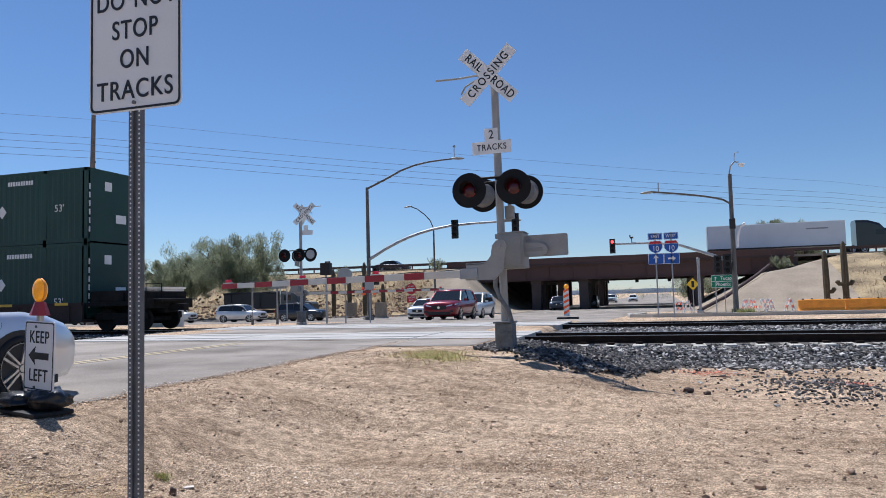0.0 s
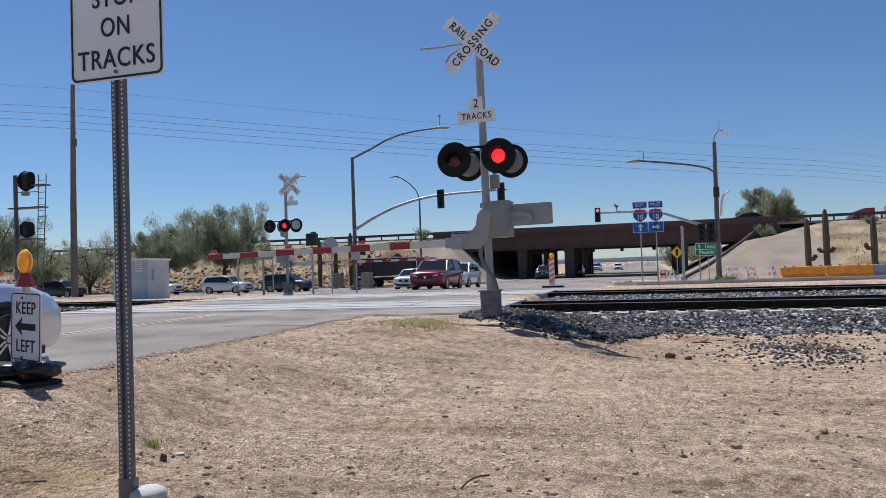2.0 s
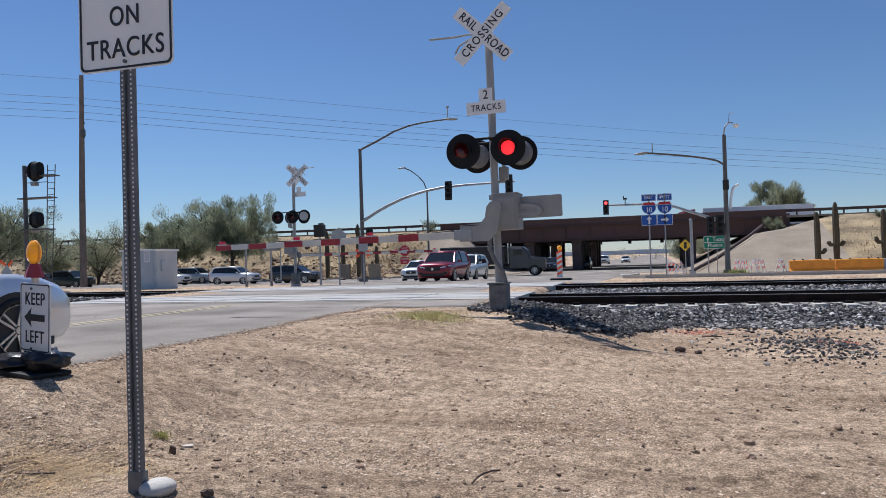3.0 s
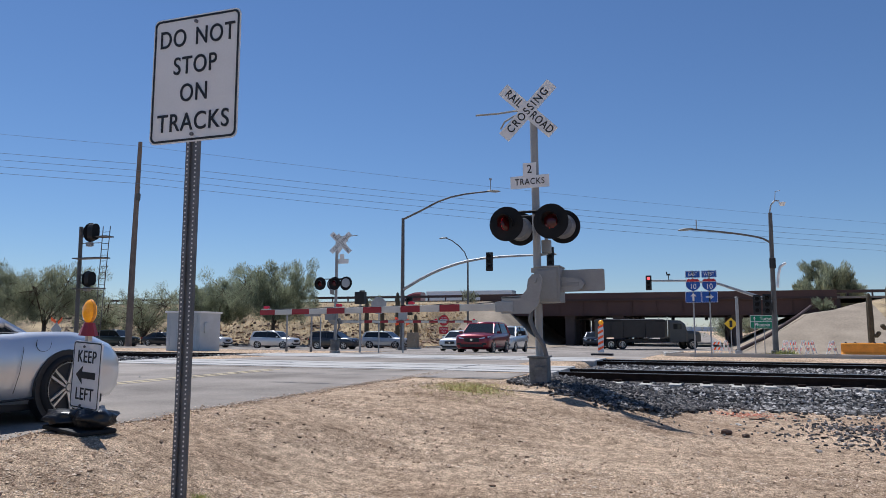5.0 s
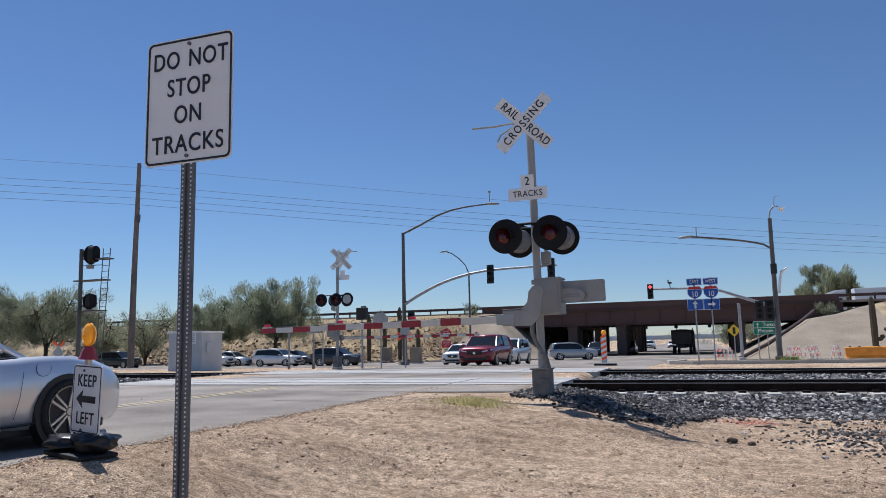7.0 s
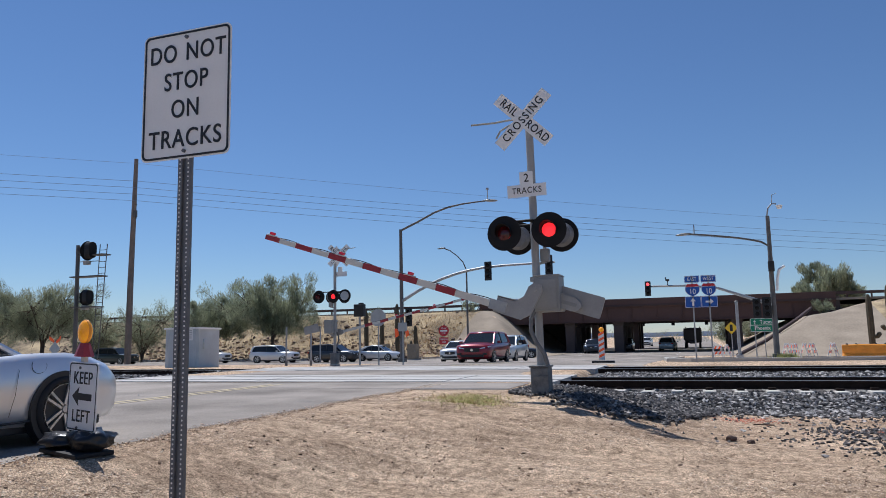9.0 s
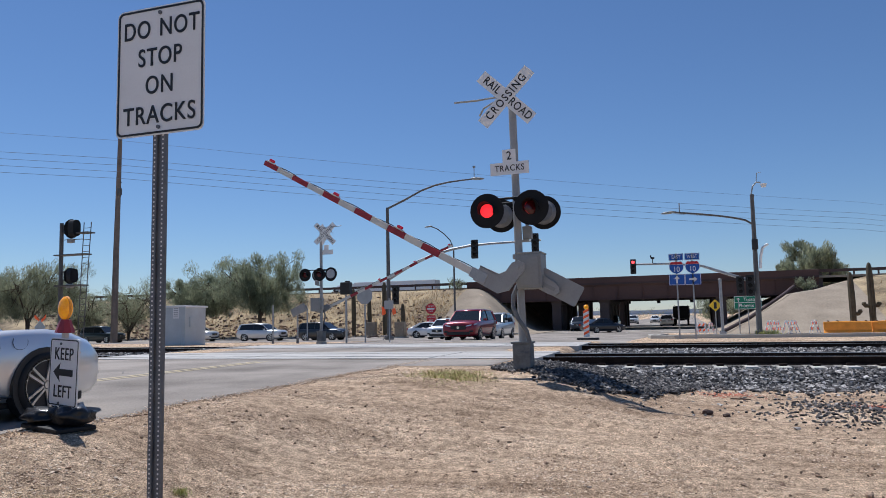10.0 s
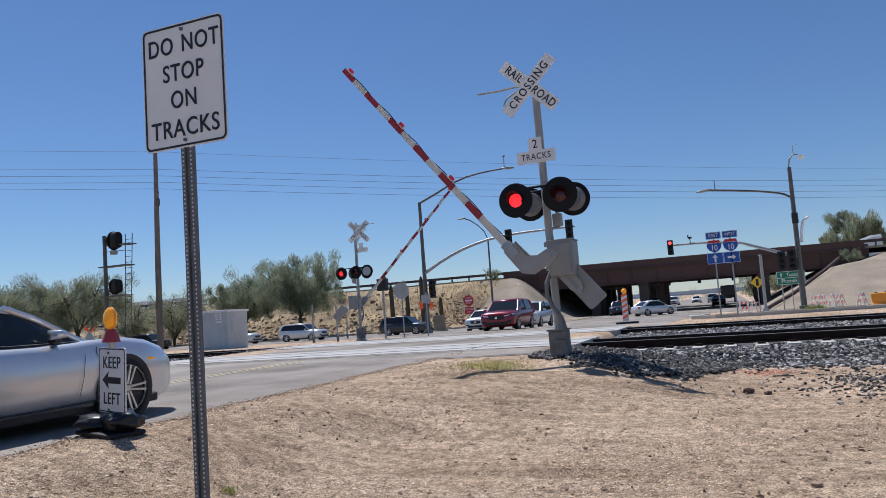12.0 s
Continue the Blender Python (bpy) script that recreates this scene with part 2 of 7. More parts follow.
M["pinkdirt"] = mat("marking_paint_dust", (0.62, 0.22, 0.14), 0.95, var=0.2, scale=6)
M["bluegrey"] = mat("grey_barrier", (0.30, 0.31, 0.33), 0.7, var=0.1)

# ---- mesh helpers ----
def part(name, bm, material, parent=None, label="", smooth=False):
    """Links a bmesh as one mesh object under a thing or a part."""
    me = bpy.data.meshes.new(name)
    bm.to_mesh(me)
    bm.free()
    me.materials.append(material)
    if smooth:
        me.shade_smooth()
    ob = new(name, me)
    if parent is not None:
        ob.parent = parent
    if label:
        ob["label"] = label
    return ob


def thing(name, label, category, at=(0, 0, 0), rz=0.0, group="", kind=""):
    ob = new(name)
    ob.empty_display_size = 0.2
    ob.matrix_basis = pose(*at, 0, 0, rz)
    return tagged(ob, label, category, group, kind)


def box(bm, c, s, m=None, bevel=0.0):
    g = bmesh.ops.create_cube(bm, size=1.0)
    vs = g["verts"]
    bmesh.ops.scale(bm, vec=s, verts=vs)
    if bevel > 0:
        es = list({e for v in vs for e in v.link_edges})
        r = bmesh.ops.bevel(bm, geom=es, offset=bevel, segments=2, affect="EDGES", profile=0.6)
        vs = list({v for f in r["faces"] for v in f.verts} | {v for v in vs if v.is_valid})
    bmesh.ops.transform(bm, matrix=(m or Matrix()) if m is not None else Matrix.Translation(c), verts=vs)
    if m is not None:
        bmesh.ops.translate(bm, vec=c, verts=vs)
    return bm


def boxes(*rows, bevel=0.0):
    bm = bmesh.new()
    for c, s in rows:
        box(bm, c, s, bevel=bevel)
    return bm


def cyl(bm, a, b, r0, r1=None, seg=12, caps=True):
    a, b = Vector(a), Vector(b)
    d = b - a
    q = d.to_track_quat("Z", "Y").to_matrix().to_4x4()
    g = bmesh.ops.create_cone(bm, cap_ends=caps, segments=seg, radius1=r0, radius2=r0 if r1 is None else r1, depth=d.length)
    bmesh.ops.transform(bm, matrix=Matrix.Translation((a + b) / 2) @ q, verts=g["verts"])
    return bm


def tube(bm, pts, r, seg=8):
    """A round bar through points; r: one radius or one for each point."""
    rs = r if isinstance(r, (list, tuple)) else [r] * len(pts)
    pts = [Vector(p) for p in pts]
    rings = []
    for i, p in enumerate(pts):
        d = (pts[min(i + 1, len(pts) - 1)] - pts[max(i - 1, 0)]).normalized()
        u = d.orthogonal().normalized() if i == 0 else (u - d * u.dot(d)).normalized()
        v = d.cross(u)
        rings.append([bm.verts.new(p + rs[i] * (math.cos(2 * math.pi * k / seg) * u + math.sin(2 * math.pi * k / seg) * v)) for k in range(seg)])
    for a, b in zip(rings, rings[1:]):
        for k in range(seg):
            bm.faces.new((a[k], a[(k + 1) % seg], b[(k + 1) % seg], b[k]))
    bm.faces.new(rings[0][::-1])
    bm.faces.new(rings[-1])
    return bm


def plate(outline, depth, m=None):
    """A flat plate in the x-z plane with its face towards -y, extruded to +y."""
    bm = bmesh.new()
    f = [bm.verts.new((x, 0, z)) for x, z in outline]
    b = [bm.verts.new((x, depth, z)) for x, z in outline]
    bm.faces.new(f)
    bm.faces.new(b[::-1])
    n = len(f)
    for i in range(n):
        bm.faces.new((f[(i + 1) % n], f[i], b[i], b[(i + 1) % n]))
    bmesh.ops.recalc_face_normals(bm, faces=bm.faces)
    if m is not None:
        bmesh.ops.transform(bm, matrix=m, verts=bm.verts)
    return bm


def rounded(w, h, r, seg=5):
    pts = []
    for cx, cz, a0 in ((w / 2 - r, h / 2 - r, 0), (-w / 2 + r, h / 2 - r, 90), (-w / 2 + r, -h / 2 + r, 180), (w / 2 - r, -h / 2 + r, 270)):
        for k in range(seg + 1):
            a = radians(a0 + 90 * k / seg)
            pts.append((cx + r * math.cos(a), cz + r * math.sin(a)))
    return pts


def ring_plate(outer, inner, depth):
    """A frame between two outlines of equal count, facing -y."""
    bm = bmesh.new()
    o = [bm.verts.new((x, 0, z)) for x, z in outer]
    i = [bm.verts.new((x, 0, z)) for x, z in inner]
    n = len(o)
    for k in range(n):
        bm.faces.new((o[k], o[(k + 1) % n], i[(k + 1) % n], i[k]))
    r = bmesh.ops.extrude_face_region(bm, geom=bm.faces[:])
    bmesh.ops.translate(bm, vec=(0, depth, 0), verts=[v for v in r["geom"] if isinstance(v, bmesh.types.BMVert)])
    bmesh.ops.recalc_face_normals(bm, faces=bm.faces)
    return bm


def words(text, size, material, parent, at, turn=(90, 0, 0), wide=1.0, name="lettering", thick=0.002, bold=0.0, spacing=1.0):
    """Lettering with the built-in font, as a mesh, centred on its place; its face looks along -y."""
    c = bpy.data.curves.new(name, "FONT")
    c.body, c.size, c.align_x, c.align_y, c.extrude, c.offset, c.space_character = text, size, "CENTER", "CENTER", thick, bold, spacing
    tmp = bpy.data.objects.new(name, c)
    scene.collection.objects.link(tmp)
    dg = bpy.context.evaluated_depsgraph_get()
    me = bpy.data.meshes.new_from_object(tmp.evaluated_get(dg))
    bpy.data.objects.remove(tmp)
    me.materials.clear()
    me.materials.append(material)
    me.transform(pose(*at, *turn) @ Matrix.Diagonal((wide, 1, 1, 1)))
    ob = new(name, me)
    ob.parent = parent
    return ob


def smooth(a, b, v):
    k = np.clip((v - a) / (b - a), 0, 1)
    return k * k * (3 - 2 * k)


def loft(rings, close=True):
    """Skin over rings of equal point count."""
    bm = bmesh.new()
    vr = [[bm.verts.new(p) for p in r] for r in rings]
    n = len(vr[0])
    for a, b in zip(vr, vr[1:]):
        for k in range(n if close else n - 1):
            bm.faces.new((a[k], a[(k + 1) % n], b[(k + 1) % n], b[k]))
    bm.faces.new(vr[0][::-1])
    bm.faces.new(vr[-1])
    bmesh.ops.recalc_face_normals(bm, faces=bm.faces)
    return bm


# ---- the ground's heights ----
LATTICE = np.random.default_rng(77).random((4, 257, 257)) - 0.5


def crumble(x, y, size, layer):
    """Smooth random relief between -0.5 and 0.5, with lumps of the size given."""
    u, v = np.asarray(x) / size + 500.0, np.asarray(y) / size + 500.0
    i, j = np.floor(u).astype(int), np.floor(v).astype(int)
    a, b = u - i, v - j
    a, b = a * a * (3 - 2 * a), b * b * (3 - 2 * b)
    i, j, g = i % 256, j % 256, LATTICE[layer]
    return (g[i, j] * (1 - a) + g[i + 1, j] * a) * (1 - b) + (g[i, j + 1] * (1 - a) + g[i + 1, j + 1] * a) * b


def height(x, y):
    x, y = np.asarray(x, float), np.asarray(y, float)
    z = np.interp(y, [24, 44, 60], [0, -0.4, -0.9])
    near = -0.46 * smooth(-5.3, -3.0, x) * np.maximum(smooth(13.0, 6.5, y) * smooth(-3.6, -1.2, x) + smooth(10.6, 6.0, y) * (1 - smooth(-3.6, -1.2, x)), np.where(y > 14.6, smooth(-3.5, -2.8, x), smooth(-3.0, 0.6, x))) * smooth(30.0, 27.0, y)
    left = -0.35 * smooth(-16.2, -17.5, x) * smooth(15.2, 16.0, y) * smooth(27.0, 26.0, y)
    z = z + near + left
    rut = np.clip((12.2 - y) / 2.5, 0, 1) * smooth(-5.2, -4.3, x)
    yy = y + 0.25 * np.sin(0.55 * x + 0.4) + 0.10 * np.sin(1.3 * x)
    z = z + rut * (0.014 * np.sin(5.1 * yy) + 0.010 * np.sin(9.7 * yy + 1.4 * np.sin(0.7 * x)) + 0.008 * np.sin(3.1 * x + 2.3 * y) * np.sin(4.3 * y - 1.1 * x))
    z = z + rut * (0.030 * crumble(x * 0.45, y, 0.42, 0) + 0.022 * crumble(x * 0.7, y, 0.17, 1) + 0.016 * crumble(x, y, 0.075, 2))
    z = z + 0.07 * np.exp(-((x + 4.0) / 0.8) ** 2 - ((y - 11.0) / 1.2) ** 2)
    z = z + 0.17 * np.exp(-((x + 2.77) / 0.8) ** 2 - ((y - 3.45) / 0.8) ** 2)
    z = z + 0.20 * np.exp(-((x + 1.5) / 0.95) ** 2 - ((y - 12.25) / 1.0) ** 2) + 0.05 * np.exp(-((x - 2.0) / 0.6) ** 2 - ((y - 11.1) / 0.7) ** 2)
    rise = 5.50 - 1.20 * smooth(107.0, 110.0, y)
    right = np.minimum(np.interp(x, [3.2, 10.3, 13.0, 17.0, 19.5], [0, 0.66, 0.73, 0.93, 1.0]), smooth(65.5, 90.0, y) ** 0.8)
    leftb = np.minimum(smooth(-17.2, -26.0, x), smooth(73.0, 90.0, y) ** 0.85)
    back = smooth(146.0, 127.0, y)
    return z + rise * np.maximum(right, leftb) * back


def sheet(name, xs, ys, material, lift=0.0, keep=None, kind="structure", label="", category="", ragged=0.0):
    """A piece of ground over a grid of x and y lines."""
    xs, ys = np.array(xs, float), np.array(ys, float)
    gx, gy = np.meshgrid(xs, ys)
    if ragged:
        gx[:, -1] += [ragged * (noise.noise((yy * 0.9, 4.0, 0)) + 0.35 * noise.noise((yy * 3.1, 9.0, 0))) for yy in ys]
    gz = height(gx, gy) + lift
    v = np.stack([gx.ravel(), gy.ravel(), gz.ravel()], -1)
    w = len(xs)
    faces = []
    for j in range(len(ys) - 1):
        for i in range(w - 1):
            if keep is None or keep((xs[i] + xs[i + 1]) / 2, (ys[j] + ys[j + 1]) / 2):
                faces.append((j * w + i, j * w + i + 1, (j + 1) * w + i + 1, (j + 1) * w + i))
    me = bpy.data.meshes.new(name)
    me.from_pydata(v.tolist(), [], faces)
    me.materials.append(material)
    me.shade_smooth()
    return tagged(new(name, me), label, category, "", kind)


def lines(a, b, step):
    return list(np.arange(a, b + step * 0.5, step))


GX = [-3000, -1200, -600, -300, -180] + lines(-120, -30, 5) + lines(-28, -8, 1) + lines(-7.75, -5.5, 0.25) + lines(-5.4, -3.0, 0.06) + lines(-2.96, 4.0, 0.045) + lines(4.1, 6.9, 0.1) + lines(7, 40, 1.5) + [50, 70, 100, 160, 300, 600, 1200, 3000]
GY = [-60, -30, -15, -8] + lines(-4, 1.75, 0.25) + lines(1.9, 7.0, 0.035) + lines(7.05, 14.0, 0.05) + lines(14.25, 15, 0.25) + lines(15.5, 30, 0.5) + lines(31, 62, 2.0) + lines(63, 132, 1.5) + [140, 160, 200, 300, 500, 900, 1600, 3000, 4500]
ground = sheet("ground", GX, GY, M["dirt"], label="tan graded desert dirt with tyre ruts and pebbles", category="ground")

road = sheet("road", [-15.6, -12, -9.4, -7.5, -6.2, -5.55], lines(-30, 2, 4) + lines(3, 15.5, 0.125), M["asphalt"], 0.006, label="worn grey asphalt road towards the crossing", category="road", ragged=0.22)
crossing_road = sheet("crossing_road", [-16.4, -12, -9.4, -7, -5, -3.2], lines(15.5, 27.0, 0.25), M["asphalt"], 0.012, label="asphalt between the two tracks", category="road", ragged=0.3)
intersection = sheet("road_junction", [-120, -90, -60, -45, -35, -26, -20, -15.6, -12, -9, -6, -4, -2.2], lines(27.0, 71.0, 1.0), M["asphalt"], 0.012, keep=lambda x, y: x > -15.6 or y > 36, label="wide sunlit asphalt junction beyond the tracks", category="road")
underpass = sheet("underpass_road", [-15.4, -12, -9, -6, -3, 0, 2.8], lines(71.0, 130, 2.0) + [160, 200, 300, 500, 900], M["asphalt"], 0.014, label="asphalt road running under the overpass", category="road")
shoulder = sheet("asphalt_shoulder", [-5.55, -5.0, -4.4, -3.6], lines(13.4, 15.5, 0.15), M["asphalt"], 0.010, label="ragged asphalt apron by the crossing", category="road", ragged=0.3)

# ---- large structure: tracks ----
def rail_strip(name, y, x0, x1, label):
    t = thing(name, label, "rail", (0, y, 0), kind="structure")
    bm = bmesh.new()
    L, c = x1 - x0, (x0 + x1) / 2
    box(bm, (c, 0, -0.165), (L, 0.14, 0.022))
    box(bm, (c, 0, -0.10), (L, 0.02, 0.12))
    box(bm, (c, 0, -0.030), (L, 0.072, 0.040), bevel=0.008)
    part("rail_body", bm, M["rail"], t)
    part("rail_head", boxes(((c, 0, -0.006), (L, 0.055, 0.010))), M["railtop"], t, "polished running surface")
    return t


RAILS = (16.62, 18.055, 22.90, 24.335)
for ry in RAILS:
    rail_strip("rail", ry, -160.0, -15.9, "rusty steel rail with a polished head, beyond the road")
    rail_strip("rail", ry, -15.9, -2.9, "steel rail set flush in concrete crossing panels")
    rail_strip("rail", ry, -2.9, 120.0, "rusty steel rail with a polished head on ballast")


def ballast_bed(name, x0, x1):
    bm = bmesh.new()
    prof = [(14.55, -0.62), (15.55, -0.265), (18.4, -0.245), (19.2, -0.13), (22.1, -0.12), (22.7, -0.2), (25.7, -0.245), (26.9, -0.62)]
    xs = [x0 + (x1 - x0) * (k / 60.0) for k in range(61)]
    rows = []
    for x in xs:
        rows.append([bm.verts.new((x, y + 0.06 * noise.noise((x * 1.7, y, 0)), z + 0.04 * noise.noise((x * 2.3, y * 3, 7)))) for y, z in prof])
    for a, b in zip(rows, rows[1:]):
        for k in range(len(prof) - 1):
            bm.faces.new((a[k], b[k], b[k + 1], a[k + 1]))
    return tagged(part(name, bm, M["ballastdark"], smooth=True), "grey crushed stone ballast under the rails", "ballast", kind="structure")


ballast_bed("ballast_bed", -3.1, 60.0)
ballast_bed("ballast_bed", -110.0, -15.8)

# concrete crossing panels, each its own piece
crossing = thing("crossing_surface", "pale concrete panels laid between and beside the rails", "level crossing", kind="structure")
for track in (0, 1):
    y0 = RAILS[2 * track]
    for yc, w in ((y0 - 0.44, 0.66), (y0 + 0.7175, 1.26), (y0 + 1.435 + 0.44, 0.66)):
        me = None
        for k in range(5):
            x = -14.65 + 2.56 * k
            if me is None:
                ob = part("panel", boxes(((0, 0, -0.06), (2.53, w, 0.16)), bevel=0.012), M["panel"], crossing)
                me = ob.data
            else:
                ob = new("panel", me)
                ob.parent = crossing
            ob.matrix_basis = pose(x, yc, 0.0 + 0.004 * (k % 2), 0, 0, 0)


def strip(name, pts, w, material, lift, label):
    """A painted line along points on the ground."""
    bm = bmesh.new()
    last = None
    for i, (x, y) in enumerate(pts):
        x2, y2 = pts[min(i + 1, len(pts) - 1)]
        x1, y1 = pts[max(i - 1, 0)]
        d = Vector((x2 - x1, y2 - y1)).normalized()
        n = Vector((-d.y, d.x)) * w / 2
        pair = [bm.verts.new((x + s * n.x, y + s * n.y, float(height(x + s * n.x, y + s * n.y)) + lift)) for s in (-1, 1)]
        if last:
            bm.faces.new((last[0], pair[0], pair[1], last[1]))
        last = pair
    bmesh.ops.recalc_face_normals(bm, faces=bm.faces)
    return tagged(part(name, bm, material), label, "road marking", kind="structure")


for dx in (-0.13, 0.13):
    strip("centre_line", [(-9.43 + dx, y) for y in lines(-20, 15.4, 1.2)], 0.11, M["paint_yellow"], 0.011, "faded double yellow centre line")
    strip("centre_line", [(-9.43 + dx, y) for y in lines(27.5, 36, 1.2)], 0.10, M["paint_yellow"], 0.018, "faded double yellow centre line")
strip("stop_line", [(x, 31.6) for x in lines(-15.0, -9.8, 0.8)], 0.45, M["paint_white"], 0.018, "worn white stop line")
for cy in (52.6, 55.6):
    strip("crosswalk_line", [(x, cy) for x in lines(-42, -3, 2.0)], 0.30, M["paint_white"], 0.018, "worn white crosswalk line")
strip("junction_line", [(x, 40.0) for x in lines(-15, -3, 2.0)], 0.25, M["paint_white"], 0.018, "worn white line across the junction")
for lx in (-12.2, -6.0, -2.6):
    for k in range(10):
        strip("lane_line", [(lx, 75 + 9 * k), (lx, 78 + 9 * k)], 0.12, M["paint_white"], 0.020, "white lane dash")
for ck, (cx, cy, cl) in enumerate(((-12.5, 12.0, 3.0), (-8.6, 29.5, 4.0), (-7.5, 43.0, 6.0))):
    strip("asphalt_crack", [(cx + cl * q / 9, cy + 0.22 * math.sin(2.3 * q + ck) + 0.1 * q * (ck % 3 - 1)) for q in range(10)], 0.014 if cy < 20 else 0.04, M["trim"], 0.017, "dark irregular crack in the asphalt")
strip("tar_seam", [(-9.0 + 1.2 * k, 13.62 + 0.02 * math.sin(2.1 * k)) for k in range(6)], 0.045, M["trim"], 0.014, "dark tar seam across the asphalt")

# ---- overpass ----
bridge = thing("overpass", "brown steel girder highway bridge on dark piers", "bridge", (0, 0, -0.26), kind="structure")
BY = 90.0
BX0, BX1 = -27.0, 14.0
part("girder", boxes((((BX0 + BX1) / 2, BY + 0.3, 3.95), (BX1 - BX0, 0.5, 1.75)), (((BX0 + BX1) / 2, BY + 0.25, 3.06), (BX1 - BX0, 0.9, 0.10)), (((BX0 + BX1) / 2, BY + 0.25, 4.80), (BX1 - BX0, 0.9, 0.10))), M["girder"], bridge)
for gk in range(1, 6):
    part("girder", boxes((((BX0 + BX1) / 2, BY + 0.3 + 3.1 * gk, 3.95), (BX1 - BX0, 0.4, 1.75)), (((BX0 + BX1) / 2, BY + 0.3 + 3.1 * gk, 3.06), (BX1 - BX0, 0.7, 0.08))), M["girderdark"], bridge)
stiff = None
for k in range(14):
    x = BX0 + 1.5 + (BX1 - BX0 - 3) * k / 13
    if stiff is None:
        ob = part("stiffener", boxes(((0, BY - 0.02, 3.93), (0.06, 0.14, 1.6))), M["girder"], bridge)
        stiff = ob.data
    else:
        ob = new("stiffener", stiff)
        ob.parent = bridge
    ob.matrix_basis = pose(x, 0, 0)
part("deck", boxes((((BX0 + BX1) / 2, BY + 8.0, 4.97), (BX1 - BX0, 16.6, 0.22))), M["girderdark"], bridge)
part("parapet", boxes((((BX0 + BX1) / 2, BY - 0.1, 5.42), (BX1 - BX0, 0.28, 0.72)), bevel=0.03), M["girder"], bridge, "brown concrete parapet")
part("parapet", boxes((((BX0 + BX1) / 2, BY + 16.1, 5.42), (BX1 - BX0, 0.28, 0.72)), bevel=0.03), M["girder"], bridge, "brown concrete parapet")
for px, ys in ((-15.6, (91.2, 95.5, 99.8, 104.0)), (-9.7, (91.2, 95.5, 99.8, 104.0)), (3.75, (91.2, 95.5, 99.8, 104.0))):
    for yy in ys:
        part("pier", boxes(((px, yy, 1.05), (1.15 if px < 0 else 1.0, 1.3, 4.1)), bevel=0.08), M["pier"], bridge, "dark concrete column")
    part("pier_cap", boxes(((px, 98, 2.85), (1.3, 15.0, 0.5)), bevel=0.05), M["pier"], bridge)
part("pier_wall", boxes(((-9.7, 97.6, 1.05), (0.9, 12.4, 4.1))), M["pier"], bridge, "dark concrete wall between the columns")
part("abutment", boxes(((-26.2, 98, 3.5), (1.2, 15.6, 3.6))), M["pier"], bridge)
part("abutment", boxes(((13.8, 98, 3.5), (1.2, 15.6, 3.6))), M["pier"], bridge)
# Dark wall added here; the shade under the deck is in its colour.
part("back_wall", boxes(((-19.5, 106.5, 1.2), (8.0, 0.5, 4.4))), M["pier"], bridge, "dark wall added for the shade behind the columns")

# highway on the embankments
for name, x0, x1 in (("highway", -400.0, BX0), ("highway", BX1, 400.0)):
    bm = boxes((((x0 + x1) / 2, 98.0, 4.69), (x1 - x0, 16.0, 0.24)))
    tagged(part(name, bm, M["asphalt"]), "asphalt highway on top of the embankment", "road", kind="structure")
for name, x0, x1 in (("guardrail", -170.0, BX0), ("guardrail", BX1, 110.0)):
    g = thing(name, "dark steel guard rail along the highway edge", "guard rail", (0, 0, -0.26), kind="structure")
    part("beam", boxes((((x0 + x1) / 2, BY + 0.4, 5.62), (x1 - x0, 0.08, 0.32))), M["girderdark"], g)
    n = int((x1 - x0) / 2.4)
    post = None
    for k in range(n):
        if post is None:
            ob = part("post", boxes(((0, BY + 0.5, 5.35), (0.16, 0.16, 0.9))), M["girderdark"], g)
            post = ob.data
        else:
            ob = new("post", post)
            ob.parent = g
        ob.matrix_basis = pose(x0 + 1.2 + 2.4 * k, 0, 0)

# second carriageway behind, lower
for name, x0, x1 in (("highway", -400.0, BX0), ("highway", BX1, 400.0)):
    tagged(part(name, boxes((((x0 + x1) / 2, 118.0, 3.42), (x1 - x0, 13.0, 0.20))), M["asphalt"]), "asphalt of the highway's other carriageway", "road", kind="structure")
bridge2 = thing("rear_overpass", "second highway bridge behind the brown one", "bridge", kind="structure")
part("deck", boxes((((BX0 + BX1) / 2, 118.0, 3.36), (BX1 - BX0, 13.4, 0.30))), M["girderdark"], bridge2)
part("parapet", boxes((((BX0 + BX1) / 2, 111.4, 3.75), (BX1 - BX0, 0.25, 0.6))), M["girder"], bridge2)
for px in (-15.6, -9.7, 3.75):
    for yy in (113.5, 118.0, 122.5):
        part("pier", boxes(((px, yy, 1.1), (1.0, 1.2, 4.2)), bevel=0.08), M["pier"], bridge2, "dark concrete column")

# slope paving and dry embankment skins over the ground
sheet("slope_paving", lines(2.8, 16.0, 0.55), lines(65.0, 112.0, 1.2), M["gunite"], 0.05, label="smooth sprayed concrete slope beside the abutment", category="slope")
sheet("slope_paving", lines(-26.5, -15.2, 0.6), lines(73.0, 112.0, 1.2), M["gunite"], 0.05, label="concrete paved slope under the overpass", category="slope")
sheet("dry_embankment", lines(16.0, 120.0, 2.0), lines(64.0, 90.0, 1.3), M["drygrass"], 0.05, label="embankment of straw coloured dry grass", category="embankment")
sheet("dry_embankment", lines(-170.5, -26.5, 2.4), lines(72.0, 90.0, 1.3), M["drygrass"], 0.05, label="embankment of straw coloured dry grass and rock", category="embankment")
bm = bmesh.new()
tube(bm, [(2.6, 66.4, -0.75), (5.2, 72.0, 0.35), (9.0, 80.0, 2.5), (10.9, 86.0, 3.6)], 0.16, 8)
